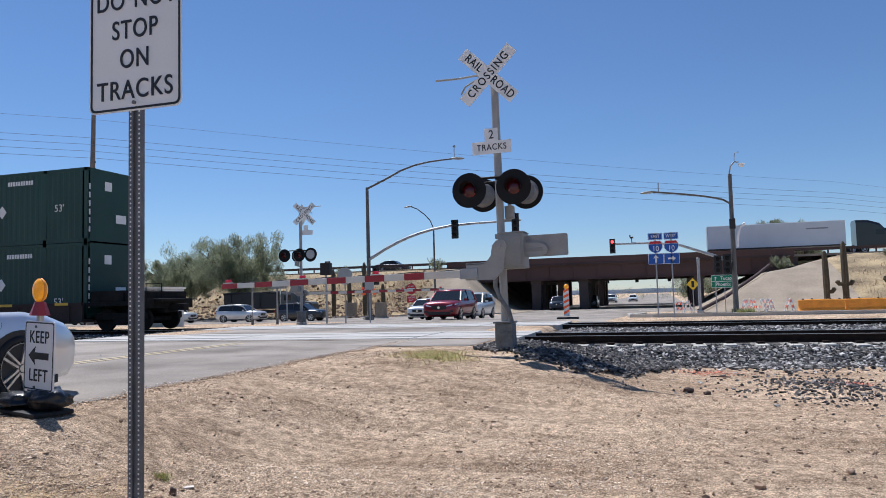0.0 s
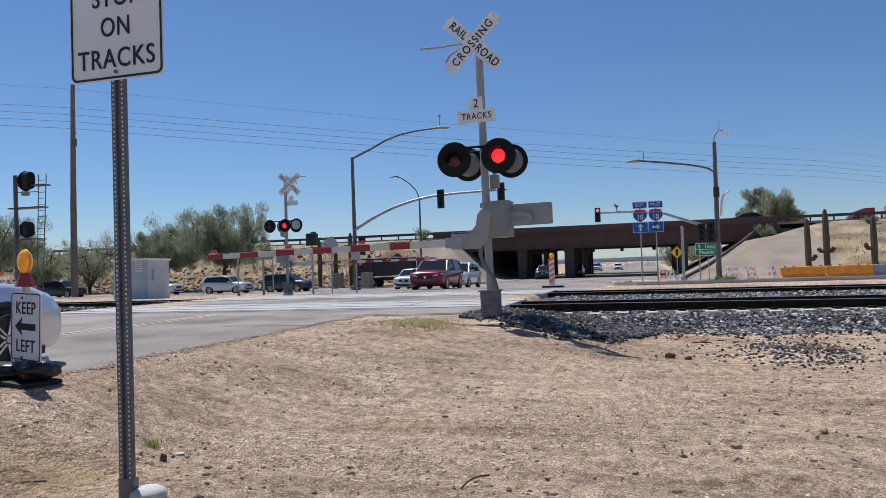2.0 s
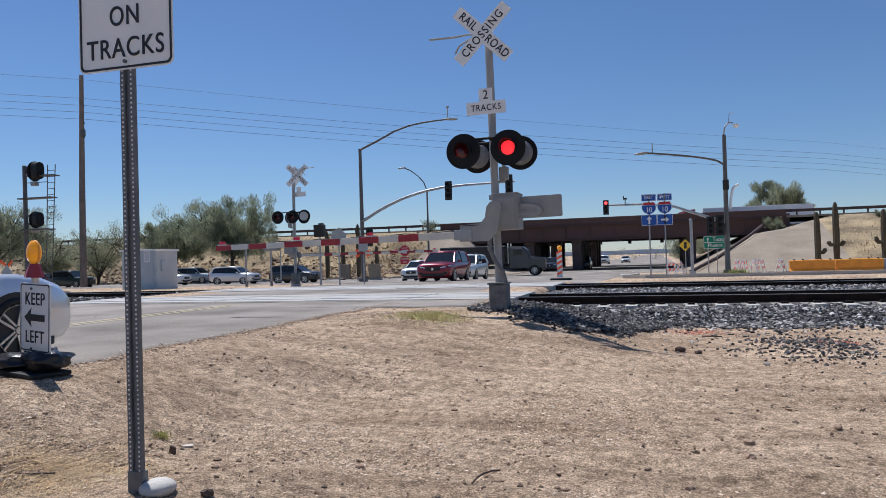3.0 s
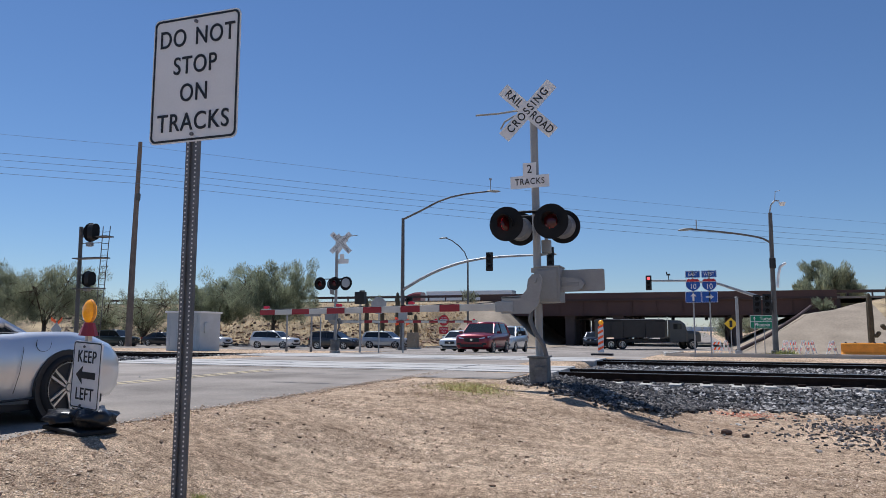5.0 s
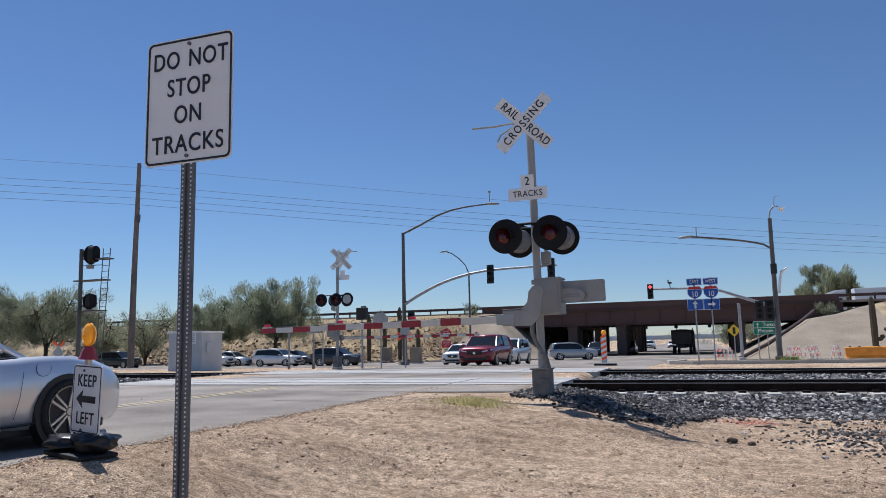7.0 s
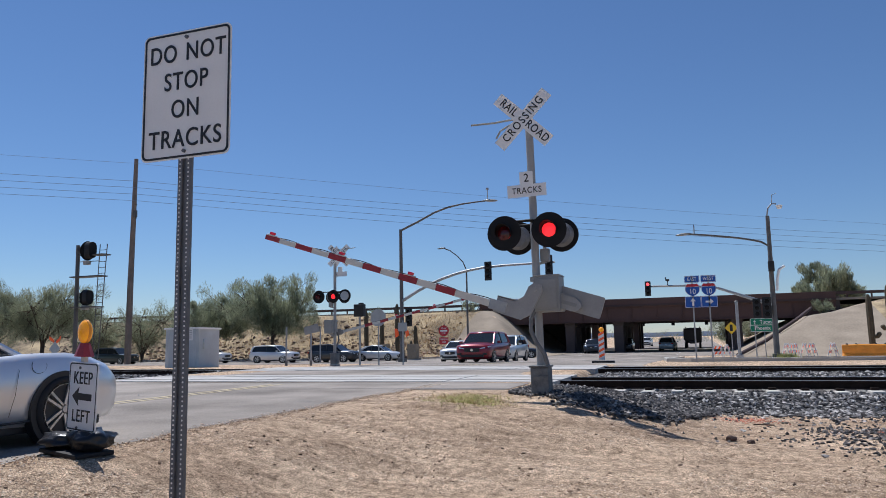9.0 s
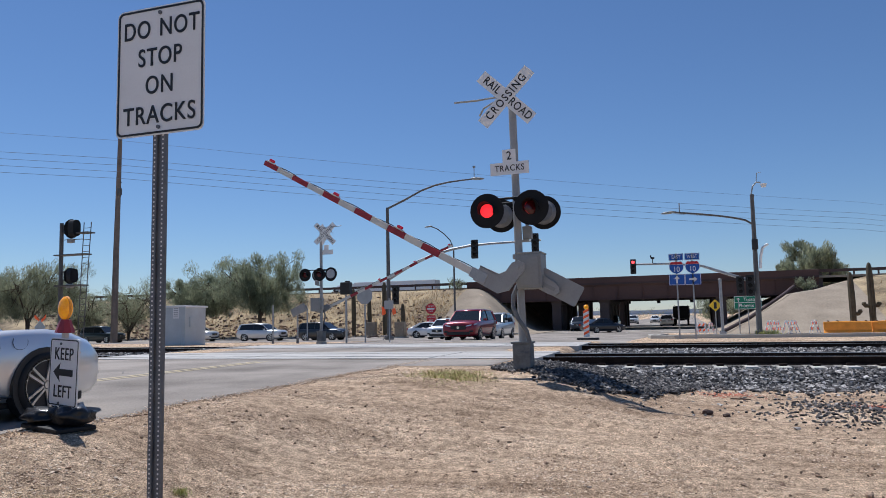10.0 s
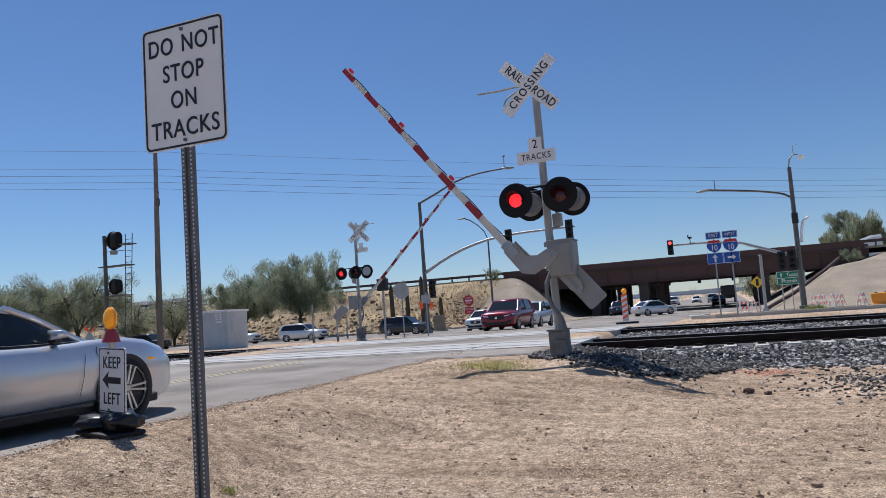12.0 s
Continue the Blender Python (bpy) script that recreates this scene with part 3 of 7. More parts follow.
tagged(part("slope_gutter", bm, M["girderdark"]), "dark drain gutter down the slope's edge", "gutter", kind="structure")

# kerbed corner and pavement
def kerb(name, pts, label):
    bm = bmesh.new()
    for (x0, y0), (x1, y1) in zip(pts, pts[1:]):
        d = Vector((x1 - x0, y1 - y0))
        z = float(height((x0 + x1) / 2, (y0 + y1) / 2))
        box(bm, ((x0 + x1) / 2, (y0 + y1) / 2, z + 0.055), (d.length + 0.1, 0.22, 0.19), pose(0, 0, 0, 0, 0, math.degrees(math.atan2(d.y, d.x))))
    return tagged(part(name, bm, M["concrete"]), label, "kerb", kind="structure")


kerb("kerb", [(-1.2, 42.5), (-1.9, 39.0), (-1.6, 35.6), (-0.6, 34.6), (3, 34.9), (9, 35.6), (20, 36.4)], "pale concrete kerb round the corner")
kerb("kerb", [(-2.2, 56.0), (2.0, 57.4), (12, 58.0), (30, 58.6)], "pale concrete kerb")
kerb("kerb", [(-64, 71.2), (-46, 71.2), (-32, 71.2), (-20, 71.6), (-16.2, 74.0)], "pale concrete kerb below the embankment")
sheet("pavement", lines(-1.1, 22.0, 1.0), lines(43.0, 56.0, 1.0), M["concrete"], 0.03, label="pale concrete pavement at the corner", category="pavement")

# far plain, mountains
bm = bmesh.new()
pts = []
for k in range(121):
    a = radians(-50 + 110 * k / 120)
    hgt = 24 + 46 * max(0, noise.noise((k * 0.09, 1.3, 0))) + 12 * noise.noise((k * 0.37, 5.0, 0))
    pts.append((bm.verts.new((-4300 * math.sin(a), 4300 * math.cos(a), -8)), bm.verts.new((-4300 * math.sin(a), 4300 * math.cos(a), max(10, hgt)))))
for a, b in zip(pts, pts[1:]):
    bm.faces.new((a[0], b[0], b[1], a[1]))
tagged(part("mountain_backdrop", bm, M["mountain"]), "hazy blue desert mountains on the horizon", "backdrop", kind="structure")

# ---- near sign on its punched post ----
def do_not_stop_sign():
    t = thing("road_sign", "white sign with black lettering on a punched steel post in dirt", "sign", (-2.767, 3.365, 0))
    gz = float(height(-2.767, 3.4))
    part("panel", plate(rounded(0.61, 0.762, 0.04), 0.003, pose(0, 0, 2.377)), M["signwhite"], t)
    bm = ring_plate(rounded(0.592, 0.744, 0.034), rounded(0.568, 0.720, 0.026), 0.002)
    bmesh.ops.translate(bm, vec=(0, -0.003, 2.377), verts=bm.verts)
    part("border", bm, M["letter"], t)
    for s, x, z in (("DO", -0.162, 2.622), ("NOT", 0.132, 2.622), ("STOP", 0, 2.452), ("ON", 0, 2.286), ("TRACKS", 0, 2.112)):
        words(s, 0.150, M["letter"], t, (x, -0.003, z), wide=0.85 if s == "TRACKS" else 0.80, bold=0.0008, spacing=1.10)
    for z in (2.715, 2.040):
        part("bolt", cyl(bmesh.new(), (0, -0.012, z), (0, 0.0, z), 0.011, seg=8), M["postgrey"], t)
    # hat section post: a web and two flanges
    hat = [(-0.042, 0.003), (-0.014, 0.003), (-0.011, 0.016), (0.011, 0.016), (0.014, 0.003), (0.042, 0.003), (0.042, 0.030), (0.038, 0.030), (0.038, 0.008), (0.017, 0.008), (0.014, 0.021), (-0.014, 0.021), (-0.017, 0.008), (-0.038, 0.008), (-0.038, 0.030), (-0.042, 0.030)]
    bm = loft([[(x, y, z) for x, y in hat] for z in (gz, 1.0, 2.74)])
    part("post", bm, M["postgrey"], t, "punched galvanised post")
    hole = None
    z = gz + 0.12
    while z < 2.0:
        for s in (-1, 1):
            if hole is None:
                ob = part("hole", cyl(bmesh.new(), (0, -0.0005, 0), (0, 0.004, 0), 0.0056, seg=8), M["hole"], t)
                hole = ob.data
            else:
                ob = new("hole", hole)
                ob.parent = t
            ob.matrix_basis = pose(s * 0.028, 0.0025, z)
        z += 0.0254
    part("sleeve", boxes(((0, 0.024, gz + 0.05), (0.094, 0.050, 0.13)), bevel=0.004), M["postgrey"], t, "lower anchor sleeve")
    bm = bmesh.new()
    r = bmesh.ops.create_icosphere(bm, subdivisions=3, radius=1.0)
    bmesh.ops.scale(bm, vec=(0.095, 0.10, 0.05), verts=bm.verts)
    bmesh.ops.translate(bm, vec=(0.105, 0.05, gz + 0.02), verts=bm.verts)
    part("footing", bm, M["footing"], t, "pale concrete footing", smooth=True)
    return t


do_not_stop_sign()


# Base box grey, darkened to carry the shadow on its near side.
M["basegrey"] = mat("shade_toned_base", (0.15, 0.155, 0.155), 0.75, var=0.3, scale=5, fine=35, bump=0.15)


# ---- railway crossing signal with its gate ----
def disc(bm, c, r, depth, seg=28):
    return cyl(bm, (c[0], c[1], c[2]), (c[0], c[1] + depth, c[2]), r, seg=seg)


def flasher(parent, x, y, z, face):
    """A round black backboard with its hood; the lens inside it turns. face: 1 looks to -y, -1 to +y."""
    outer, inner = [(0.290 * math.cos(a), 0.292 * math.sin(a)) for a in np.linspace(0, 2 * math.pi, 32, endpoint=False)], [(0.118 * math.cos(a), 0.118 * math.sin(a)) for a in np.linspace(0, 2 * math.pi, 32, endpoint=False)]
    bm = ring_plate(outer, inner, 0.012)
    # visor: an open half tube over the lens
    rows = []
    for k in range(17):
        a = radians(-25 + 230 * k / 16)
        dep = 0.20 * (0.55 + 0.45 * math.sin(max(0.0, min(math.pi, a))))
        rows.append([bm.verts.new((0.128 * math.cos(a), 0, 0.128 * math.sin(a))), bm.verts.new((0.134 * math.cos(a), -dep, 0.134 * math.sin(a)))])
    for a, b in zip(rows, rows[1:]):
        bm.faces.new((a[0], b[0], b[1], a[1]))
    me = bpy.data.meshes.new("flasher")
    bm.to_mesh(me)
    bm.free()
    me.materials.append(M["black"])
    f = new("flasher", me)
    f.parent = parent
    f["label"] = "round black flashing light backboard with a hood"
    f.matrix_basis = pose(x, y, z, 0, 0, 0 if face > 0 else 180)
    drum = bmesh.new()
    cyl(drum, (0, 0.030, 0), (0, 0.16, 0), 0.215, 0.17, seg=24)
    # Added black disc, hidden inside, keeps the turned lens from lighting the housing.
    part("light_baffle", cyl(bmesh.new(), (0, 0.0265, 0), (0, 0.0285, 0), 0.19, seg=20), M["black"], f)
    part("housing", drum, M["silverglass"], f, "weathered grey lamp housing")
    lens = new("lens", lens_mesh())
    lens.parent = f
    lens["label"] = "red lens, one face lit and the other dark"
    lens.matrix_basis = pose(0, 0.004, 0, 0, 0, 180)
    return f, lens


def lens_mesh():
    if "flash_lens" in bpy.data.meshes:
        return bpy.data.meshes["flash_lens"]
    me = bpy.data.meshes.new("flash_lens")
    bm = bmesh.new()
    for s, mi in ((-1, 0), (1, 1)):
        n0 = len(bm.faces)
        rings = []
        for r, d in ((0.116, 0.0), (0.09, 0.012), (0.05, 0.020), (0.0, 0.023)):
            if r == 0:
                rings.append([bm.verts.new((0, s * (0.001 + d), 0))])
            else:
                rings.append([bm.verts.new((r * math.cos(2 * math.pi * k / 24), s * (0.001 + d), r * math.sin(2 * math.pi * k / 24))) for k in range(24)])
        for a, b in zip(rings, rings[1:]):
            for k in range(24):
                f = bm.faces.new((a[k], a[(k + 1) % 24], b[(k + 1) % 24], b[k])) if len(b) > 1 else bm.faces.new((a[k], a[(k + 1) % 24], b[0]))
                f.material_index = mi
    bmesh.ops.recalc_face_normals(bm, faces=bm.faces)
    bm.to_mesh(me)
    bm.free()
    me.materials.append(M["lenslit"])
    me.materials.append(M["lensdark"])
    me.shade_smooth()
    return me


def crossbuck(parent, y, z, face=1, turn=0, dx=0.0):
    for s, ang in (("RAILROAD", -45), ("CROSSING", 45)):
        off = 0.0 if ang > 0 else 0.004
        m = pose(dx, y + off * face, z, 0, 0, (0 if face > 0 else 180) + turn) @ pose(0, 0, 0, 0, -ang, 0)
        bm = plate(rounded(1.22, 0.229, 0.006), 0.003, m)
        blade = part("blade", bm, M["signwhite"], parent, "white blade with black lettering")
        if s == "CROSSING":
            o = words(s, 0.198, M["letter"], blade, (0, -0.003, 0), wide=0.84, bold=0.002, spacing=1.26)
            o.data.transform(m)
        else:
            for w, wx in (("RAIL", -0.335), ("ROAD", 0.335)):
                o = words(w, 0.198, M["letter"], blade, (wx, -0.003, 0), wide=0.82, bold=0.002, spacing=1.12)
                o.data.transform(m)


def gate_arm(parent, L, side, z_off, band=0.36, first=1.30, lamps=(0.427, 0.695, 0.985)):
    """The arm in the pivot's space: it reaches L metres to -x (side 1) or +x (side -1), lying z_off above the pivot."""
    s = side
    arm = new("gate_arm")
    # cast bracket with its crook
    out = [(0.10, -0.12), (0.13, 0.04), (0.08, 0.13), (-0.04, 0.13), (-0.11, 0.05), (-0.14, -0.12), (-0.22, -0.21), (-0.56, -0.23), (-0.58, -0.50), (-0.10, -0.51), (0.05, -0.38)]
    bm = plate([(x * s, z) for x, z in (out if s > 0 else out[::-1])], 0.05, pose(0, -0.06, 0))
    cyl(bm, (0, -0.10, 0.03), (0, -0.05, 0.03), 0.04, seg=10)
    for bx, bz in ((0.06, 0.07), (-0.07, 0.06), (0.05, -0.07), (-0.07, -0.08)):
        cyl(bm, (bx, -0.075, bz), (bx, -0.055, bz), 0.014, seg=6)
    me = bpy.data.meshes.new("gate_arm")
    bm.to_mesh(me)
    bm.free()
    me.materials.append(M["silverpaint"])
    bpy.data.objects.remove(arm)
    arm = new("gate_arm", me)
    arm.parent = parent
    arm["label"] = "red and white striped gate arm on a cast bracket"
    z = z_off
    part("clamp", boxes(((-s * 0.52, -0.03, z), (0.30, 0.10, 0.17)), ((-s * 0.40, -0.03, z + 0.15), (0.34, 0.06, 0.03)), bevel=0.008), M["steel"], arm)
    segs = [(0.62, first, "armwhite")]
    e, kind = first, 0
    while e < L - 0.05:
        n = min(L, e + band)
        segs.append((e, n, "armred" if kind == 0 else "armwhite"))
        e, kind = n, 1 - kind
    for a, b, mk in segs:
        h = 0.128 - 0.040 * ((a + b) / 2 / L)
        part("stripe", boxes(((-s * (a + b) / 2, -0.03, z), (b - a - 0.004, 0.05, h)), bevel=0.006), M[mk], arm, "red stripe" if mk == "armred" else "off-white stripe")
    for f in lamps:
        h = 0.128 - 0.040 * f
        part("lamp_base", boxes(((-s * (L * f - 0.05), -0.03, z + h / 2 + 0.012), (0.20, 0.055, 0.022)), bevel=0.005), M["armwhite"], arm, "white lamp base")
        part("arm_lamp", boxes(((-s * (L * f - 0.05), -0.03, z + h / 2 + 0.048), (0.105, 0.06, 0.05)), bevel=0.014), M["lampred"], arm, "small red gate lamp")
    cable = [(-s * (0.6 + (L - 0.6) * q), -0.01, z + 0.066 - 0.02 * q + 0.012 * math.sin(q * 37)) for q in np.linspace(0, 1, 30)]
    part("cable", tube(bmesh.new(), cable, 0.008, 6), M["rubber"], arm, "black cable along the arm")
    # counterweight tail on the other side
    part("tail_plate", plate([(s * x, zz) for x, zz in ((0.30, 0.09), (0.62, 0.07), (0.72, 0.03), (0.76, -0.04), (0.72, -0.11), (0.62, -0.15), (0.30, -0.15))][:: (1 if s > 0 else -1)], 0.06, pose(0, 0.22, 0.0)), M["silverpaint"], arm, "cast counterweight arm with a slot")
    part("slot", boxes(((s * 0.52, 0.218, -0.04), (0.30, 0.012, 0.06)), bevel=0.005), M["casegrey"], arm)
    part("counterweight", plate([(s * 0.62 + xx, -0.02 + zz) for xx, zz in rounded(0.74, 0.36, 0.03)], 0.045, pose(s * 0.08, 0.34, 0.05)), M["silverpaint"], arm, "flat grey counterweight plate")
    return arm


FAR_LAMPS = (("L", 0.33, -0.30, 1), ("R", -0.33, -0.30, 1), ("LB", 0.70, 0.22, -1), ("RB", -0.05, 0.24, -1))


def crossing_signal(at, face, L, label, group="crossing signals", **bands):
    t = thing("crossing_signal", label, "crossing signal", at, 0 if face > 0 else 180, group)
    if face > 0:
        t.matrix_basis = pose(*at, 0, -0.9, 0)
    cyl_b = bmesh.new()
    cyl(cyl_b, (0, 0, 0.4), (0, 0, 4.82 if face > 0 else 5.25), 0.066, seg=18)
    part("mast", cyl_b, M["silverpaint"], t, "silver painted round mast", smooth=False)
    bm = bmesh.new()
    g = box(bm, (0, 0, 0.28), (0.30, 0.32, 0.44), bevel=0.02)
    box(bm, (0, 0, 0.515), (0.34, 0.36, 0.03), bevel=0.008)
    box(bm, (0.05, -0.17, 0.22), (0.20, 0.03, 0.28), bevel=0.01)
    part("base_box", bm, M["basegrey"], t, "grey cast junction box base")
    part("foundation", boxes(((0, 0, -0.02), (0.34, 0.36, 0.14)), bevel=0.02), M["concrete"], t)
    # gate mechanism case
    bm = bmesh.new()
    box(bm, (0.20, 0.02, 1.69), (0.42, 0.48, 0.58), bevel=0.02)
    box(bm, (0.20, 0.02, 1.99), (0.44, 0.50, 0.025), bevel=0.008)
    box(bm, (0.20, -0.235, 1.69), (0.34, 0.02, 0.48), bevel=0.008)
    cyl(bm, (0.40, 0, 1.46), (0.10, 0, 1.44), 0.05, seg=10)
    part("mechanism_case", bm, M["casegrey"], t, "grey painted gate mechanism case")
    for z in (1.95, 1.55):
        part("clamp_bracket", boxes(((0.02, 0, z), (0.22, 0.20, 0.08)), bevel=0.01), M["silverpaint"], t)
    part("cable_hose", tube(bmesh.new(), [(-0.02, -0.12, 1.46), (-0.09, -0.16, 1.30), (-0.10, -0.17, 1.10), (-0.02, -0.17, 0.90), (0.10, -0.16, 0.72), (0.14, -0.12, 0.52)], 0.036, 10), M["postgrey"], t, "grey flexible conduit")
    crossbuck(t, -0.13, 4.695 if face > 0 else 4.89, 1, 0 if face > 0 else -22, -0.07 if face > 0 else -0.26)
    if face < 0:
        crossbuck(t, 0.13, 4.89, -1, 16, -0.26)
        part("side_flasher", cyl(bmesh.new(), (-0.66, 0.30, 3.05), (-0.66, 0.33, 3.05), 0.29, seg=24), M["black"], t, "black backboard turned to the side road")
        part("side_lens", cyl(bmesh.new(), (-0.66, 0.33, 3.05), (-0.66, 0.36, 3.05), 0.20, seg=20), M["signback"], t, "pale weathered lens")
    for z in ((4.725, 3.40, 3.66) if face > 0 else (4.89, 4.05)):
        part("sign_bracket", boxes(((0, -0.065, z), (0.06, 0.12, 0.06))), M["steel"], t)
    # number of tracks plate: an upside down T
    out = [(-0.335, 3.345), (0.335, 3.345), (0.335, 3.56), (0.115, 3.56), (0.115, 3.78), (-0.115, 3.78), (-0.115, 3.56), (-0.335, 3.56)]
    up, side = (0.0, -0.065) if face > 0 else (0.62, -0.20)
    tp = part("track_count_plate", plate(out, 0.003, pose(side, -0.13, up)), M["signwhite"], t, "white plate with black lettering")
    words("2", 0.205, M["letter"], tp, (side, -0.133, 3.665 + up), wide=0.9, bold=0.001)
    words("TRACKS", 0.150, M["letter"], tp, (side, -0.133, 3.453 + up), wide=0.84, bold=0.001, spacing=1.15)
    # flashing lights on their cross arm
    zf = 2.72 if face > 0 else 3.05
    for yy in (-0.24, 0.24):
        part("cross_arm", tube(bmesh.new(), [(-0.42, yy, zf + 0.20), (0.46, yy, zf + 0.20)], 0.022, 10), M["black"], t, "black cross arm pipe")
        part("arm_stay", tube(bmesh.new(), [(0.0, 0.0, zf + 0.20), (0.0, yy, zf + 0.20)], 0.03, 8), M["black"], t)
    part("junction_box", boxes(((0.14, 0.12, zf - 0.36), (0.15, 0.16, 0.22)), bevel=0.02), M["casegrey"], t)
    part("arm_bracket", tube(bmesh.new(), [(0.0, 0.06, zf - 0.50), (0.14, 0.12, zf - 0.48), (0.14, 0.12, zf - 0.2)], 0.03, 8), M["silverpaint"], t)
    lenses = {}
    for key, x, y, f in FAR_LAMPS if face < 0 else (("L", -0.43, -0.36, 1), ("R", 0.32, -0.36, 1), ("LB", -0.36, 0.36, -1), ("RB", 0.40, 0.36, -1)):
        lenses[key] = flasher(t, x, y, zf, f)
    # finial wire prongs at the mast's top
    top = 0.02 if face > 0 else 0.46
    prong = [(-0.05, 0.0, 4.72 + top), (-0.35, 0.02, 4.74 + top), (-0.62, 0.03, 4.73 + top), (-1.05, 0.05, 4.75 + top)]
    part("conduit", tube(bmesh.new(), prong, 0.018, 8), M["silverpaint"], t, "thin bent conduit")
    part("conduit", tube(bmesh.new(), [(-0.05, 0.0, 4.70 + top), (-0.35, 0.05, 4.66 + top), (-0.52, 0.05, 4.58 + top), (-0.60, 0.05, 4.45 + top)], 0.018, 8), M["silverpaint"], t, "thin bent conduit")
    arm = gate_arm(t, L, 1, -0.39, **bands)
    arm.matrix_basis = pose(0.03 if face > 0 else 0.48, -0.32, 1.73)
    return t, arm, lenses


near_signal, near_arm, near_lens = crossing_signal((-2.60, 12.0, -0.02), 1, 5.22, "silver railway crossing mast with crossbuck, flashing lights and striped gate")
far_signal, far_arm, far_lens = crossing_signal((-15.6, 29.2, -0.05), -1, 7.05, "silver railway crossing mast beyond the tracks, seen from behind", band=0.39, first=1.75, lamps=(0.48, 0.74, 0.985))


# ---- vehicles ----
def section(y, w, zb, zs, zt, crown=0.03):
    """A car body's cross section at y: half width w, sill zb, shoulder zs, top zt."""
    half = [(w * 0.86, zb), (w * 0.97, zb + 0.10), (w * 1.0, zb + 0.55 * (zs - zb)), (w * 0.985, zs - 0.06), (w * 0.93, zs), (w * 0.70, zt), (w * 0.35, zt + crown * 0.8), (0.0, zt + crown)]
    pts = [(x, y, z) for x, z in half] + [(-x, y, z) for x, z in half[-2::-1]]
    return pts


def wheel(parent, x, y, r, w, spokes, rim_r, name="wheel"):
    s = 1 if x > 0 else -1
    wh = new(name)
    bm = bmesh.new()
    prof = [(-w / 2, r * 0.80), (-w / 2, r * 0.94), (-w * 0.42, r), (w * 0.42, r), (w / 2, r * 0.94), (w / 2, r * 0.78), (w * 0.25, r * 0.70), (-w / 2, r * 0.60)]
    rings = [[(a, b * math.cos(2 * math.pi * k / 28), b * math.sin(2 * math.pi * k / 28)) for a, b in prof] for k in range(28)]
    vr = [[bm.verts.new(p) for p in q] for q in rings]
    for i in range(28):
        a, b = vr[i], vr[(i + 1) % 28]
        for k in range(len(prof) - 1):
            bm.faces.new((a[k], b[k], b[k + 1], a[k + 1]))
    bmesh.ops.recalc_face_normals(bm, faces=bm.faces)
    me = bpy.data.meshes.new(name)
    bm.to_mesh(me)
    bm.free()
    me.materials.append(M["rubber"])
    me.shade_smooth()
    bpy.data.objects.remove(wh)
    wh = new(name, me)
    wh.parent = parent
    wh["label"] = "alloy wheel with a black tyre"
    wh.matrix_basis = pose(x, y, r, 0, 0, 0 if s > 0 else 180)
    part("brake_disc", cyl(bmesh.new(), (w * 0.05, 0, 0), (w * 0.16, 0, 0), r * 0.62, seg=24), M["trim"], wh)
    bm = bmesh.new()
    cyl(bm, (w * 0.22, 0, 0), (w * 0.50, 0, 0), r * 0.14, r * 0.11, seg=12)
    out = [[(w * 0.50, rim_r * r * q * math.cos(2 * math.pi * k / 32), rim_r * r * q * math.sin(2 * math.pi * k / 32)) for k in range(32)] for q in (1.0, 0.93)]
    va = [[bm.verts.new(p) for p in q] for q in out] + [[bm.verts.new((w * 0.2, p[1], p[2])) for p in out[1]]]
    for a, b in zip(va, va[1:]):
        for k in range(32):
            bm.faces.new((a[k], a[(k + 1) % 32], b[(k + 1) % 32], b[k]))
    for k in range(spokes):
        a0 = 2 * math.pi * k / spokes
        for da in ((-0.14, 0.14) if spokes <= 6 else (0.0,)):
            p0 = Vector((w * 0.42, r * 0.14 * math.cos(a0 + 2.6 * da), r * 0.14 * math.sin(a0 + 2.6 * da)))
            p1 = Vector((w * 0.46, rim_r * r * 0.96 * math.cos(a0 + da), rim_r * r * 0.96 * math.sin(a0 + da)))
            d = (p1 - p0)
            rot = d.to_track_quat("Z", "X").to_matrix().to_4x4()
            g = bmesh.ops.create_cube(bm, size=1.0)
            bmesh.ops.scale(bm, vec=(0.024 * r / 0.33, 0.030 * r / 0.33, d.length), verts=g["verts"])
            bmesh.ops.transform(bm, matrix=Matrix.Translation((p0 + p1) / 2) @ rot, verts=g["verts"])
    part("rim", bm, M["rim"], wh, "silver alloy rim")
    return wh


def paint(name, col, metal=0.3):
    return mat(name, col, 0.28, metal, var=0.03, scale=1.0, fine=300, coat=0.6)


def arches(parent, W, ys, r):
    for y in ys:
        for s in (-1, 1):
            # No arch is cut; a black disc paints the dark hollow round the wheel.
            bm = bmesh.new()
            cyl(bm, (s * (W - 0.10), y, r), (s * (W + 0.004), y, r), r * 1.17, seg=28)
            part("arch_shade", bm, M["trim"], parent)


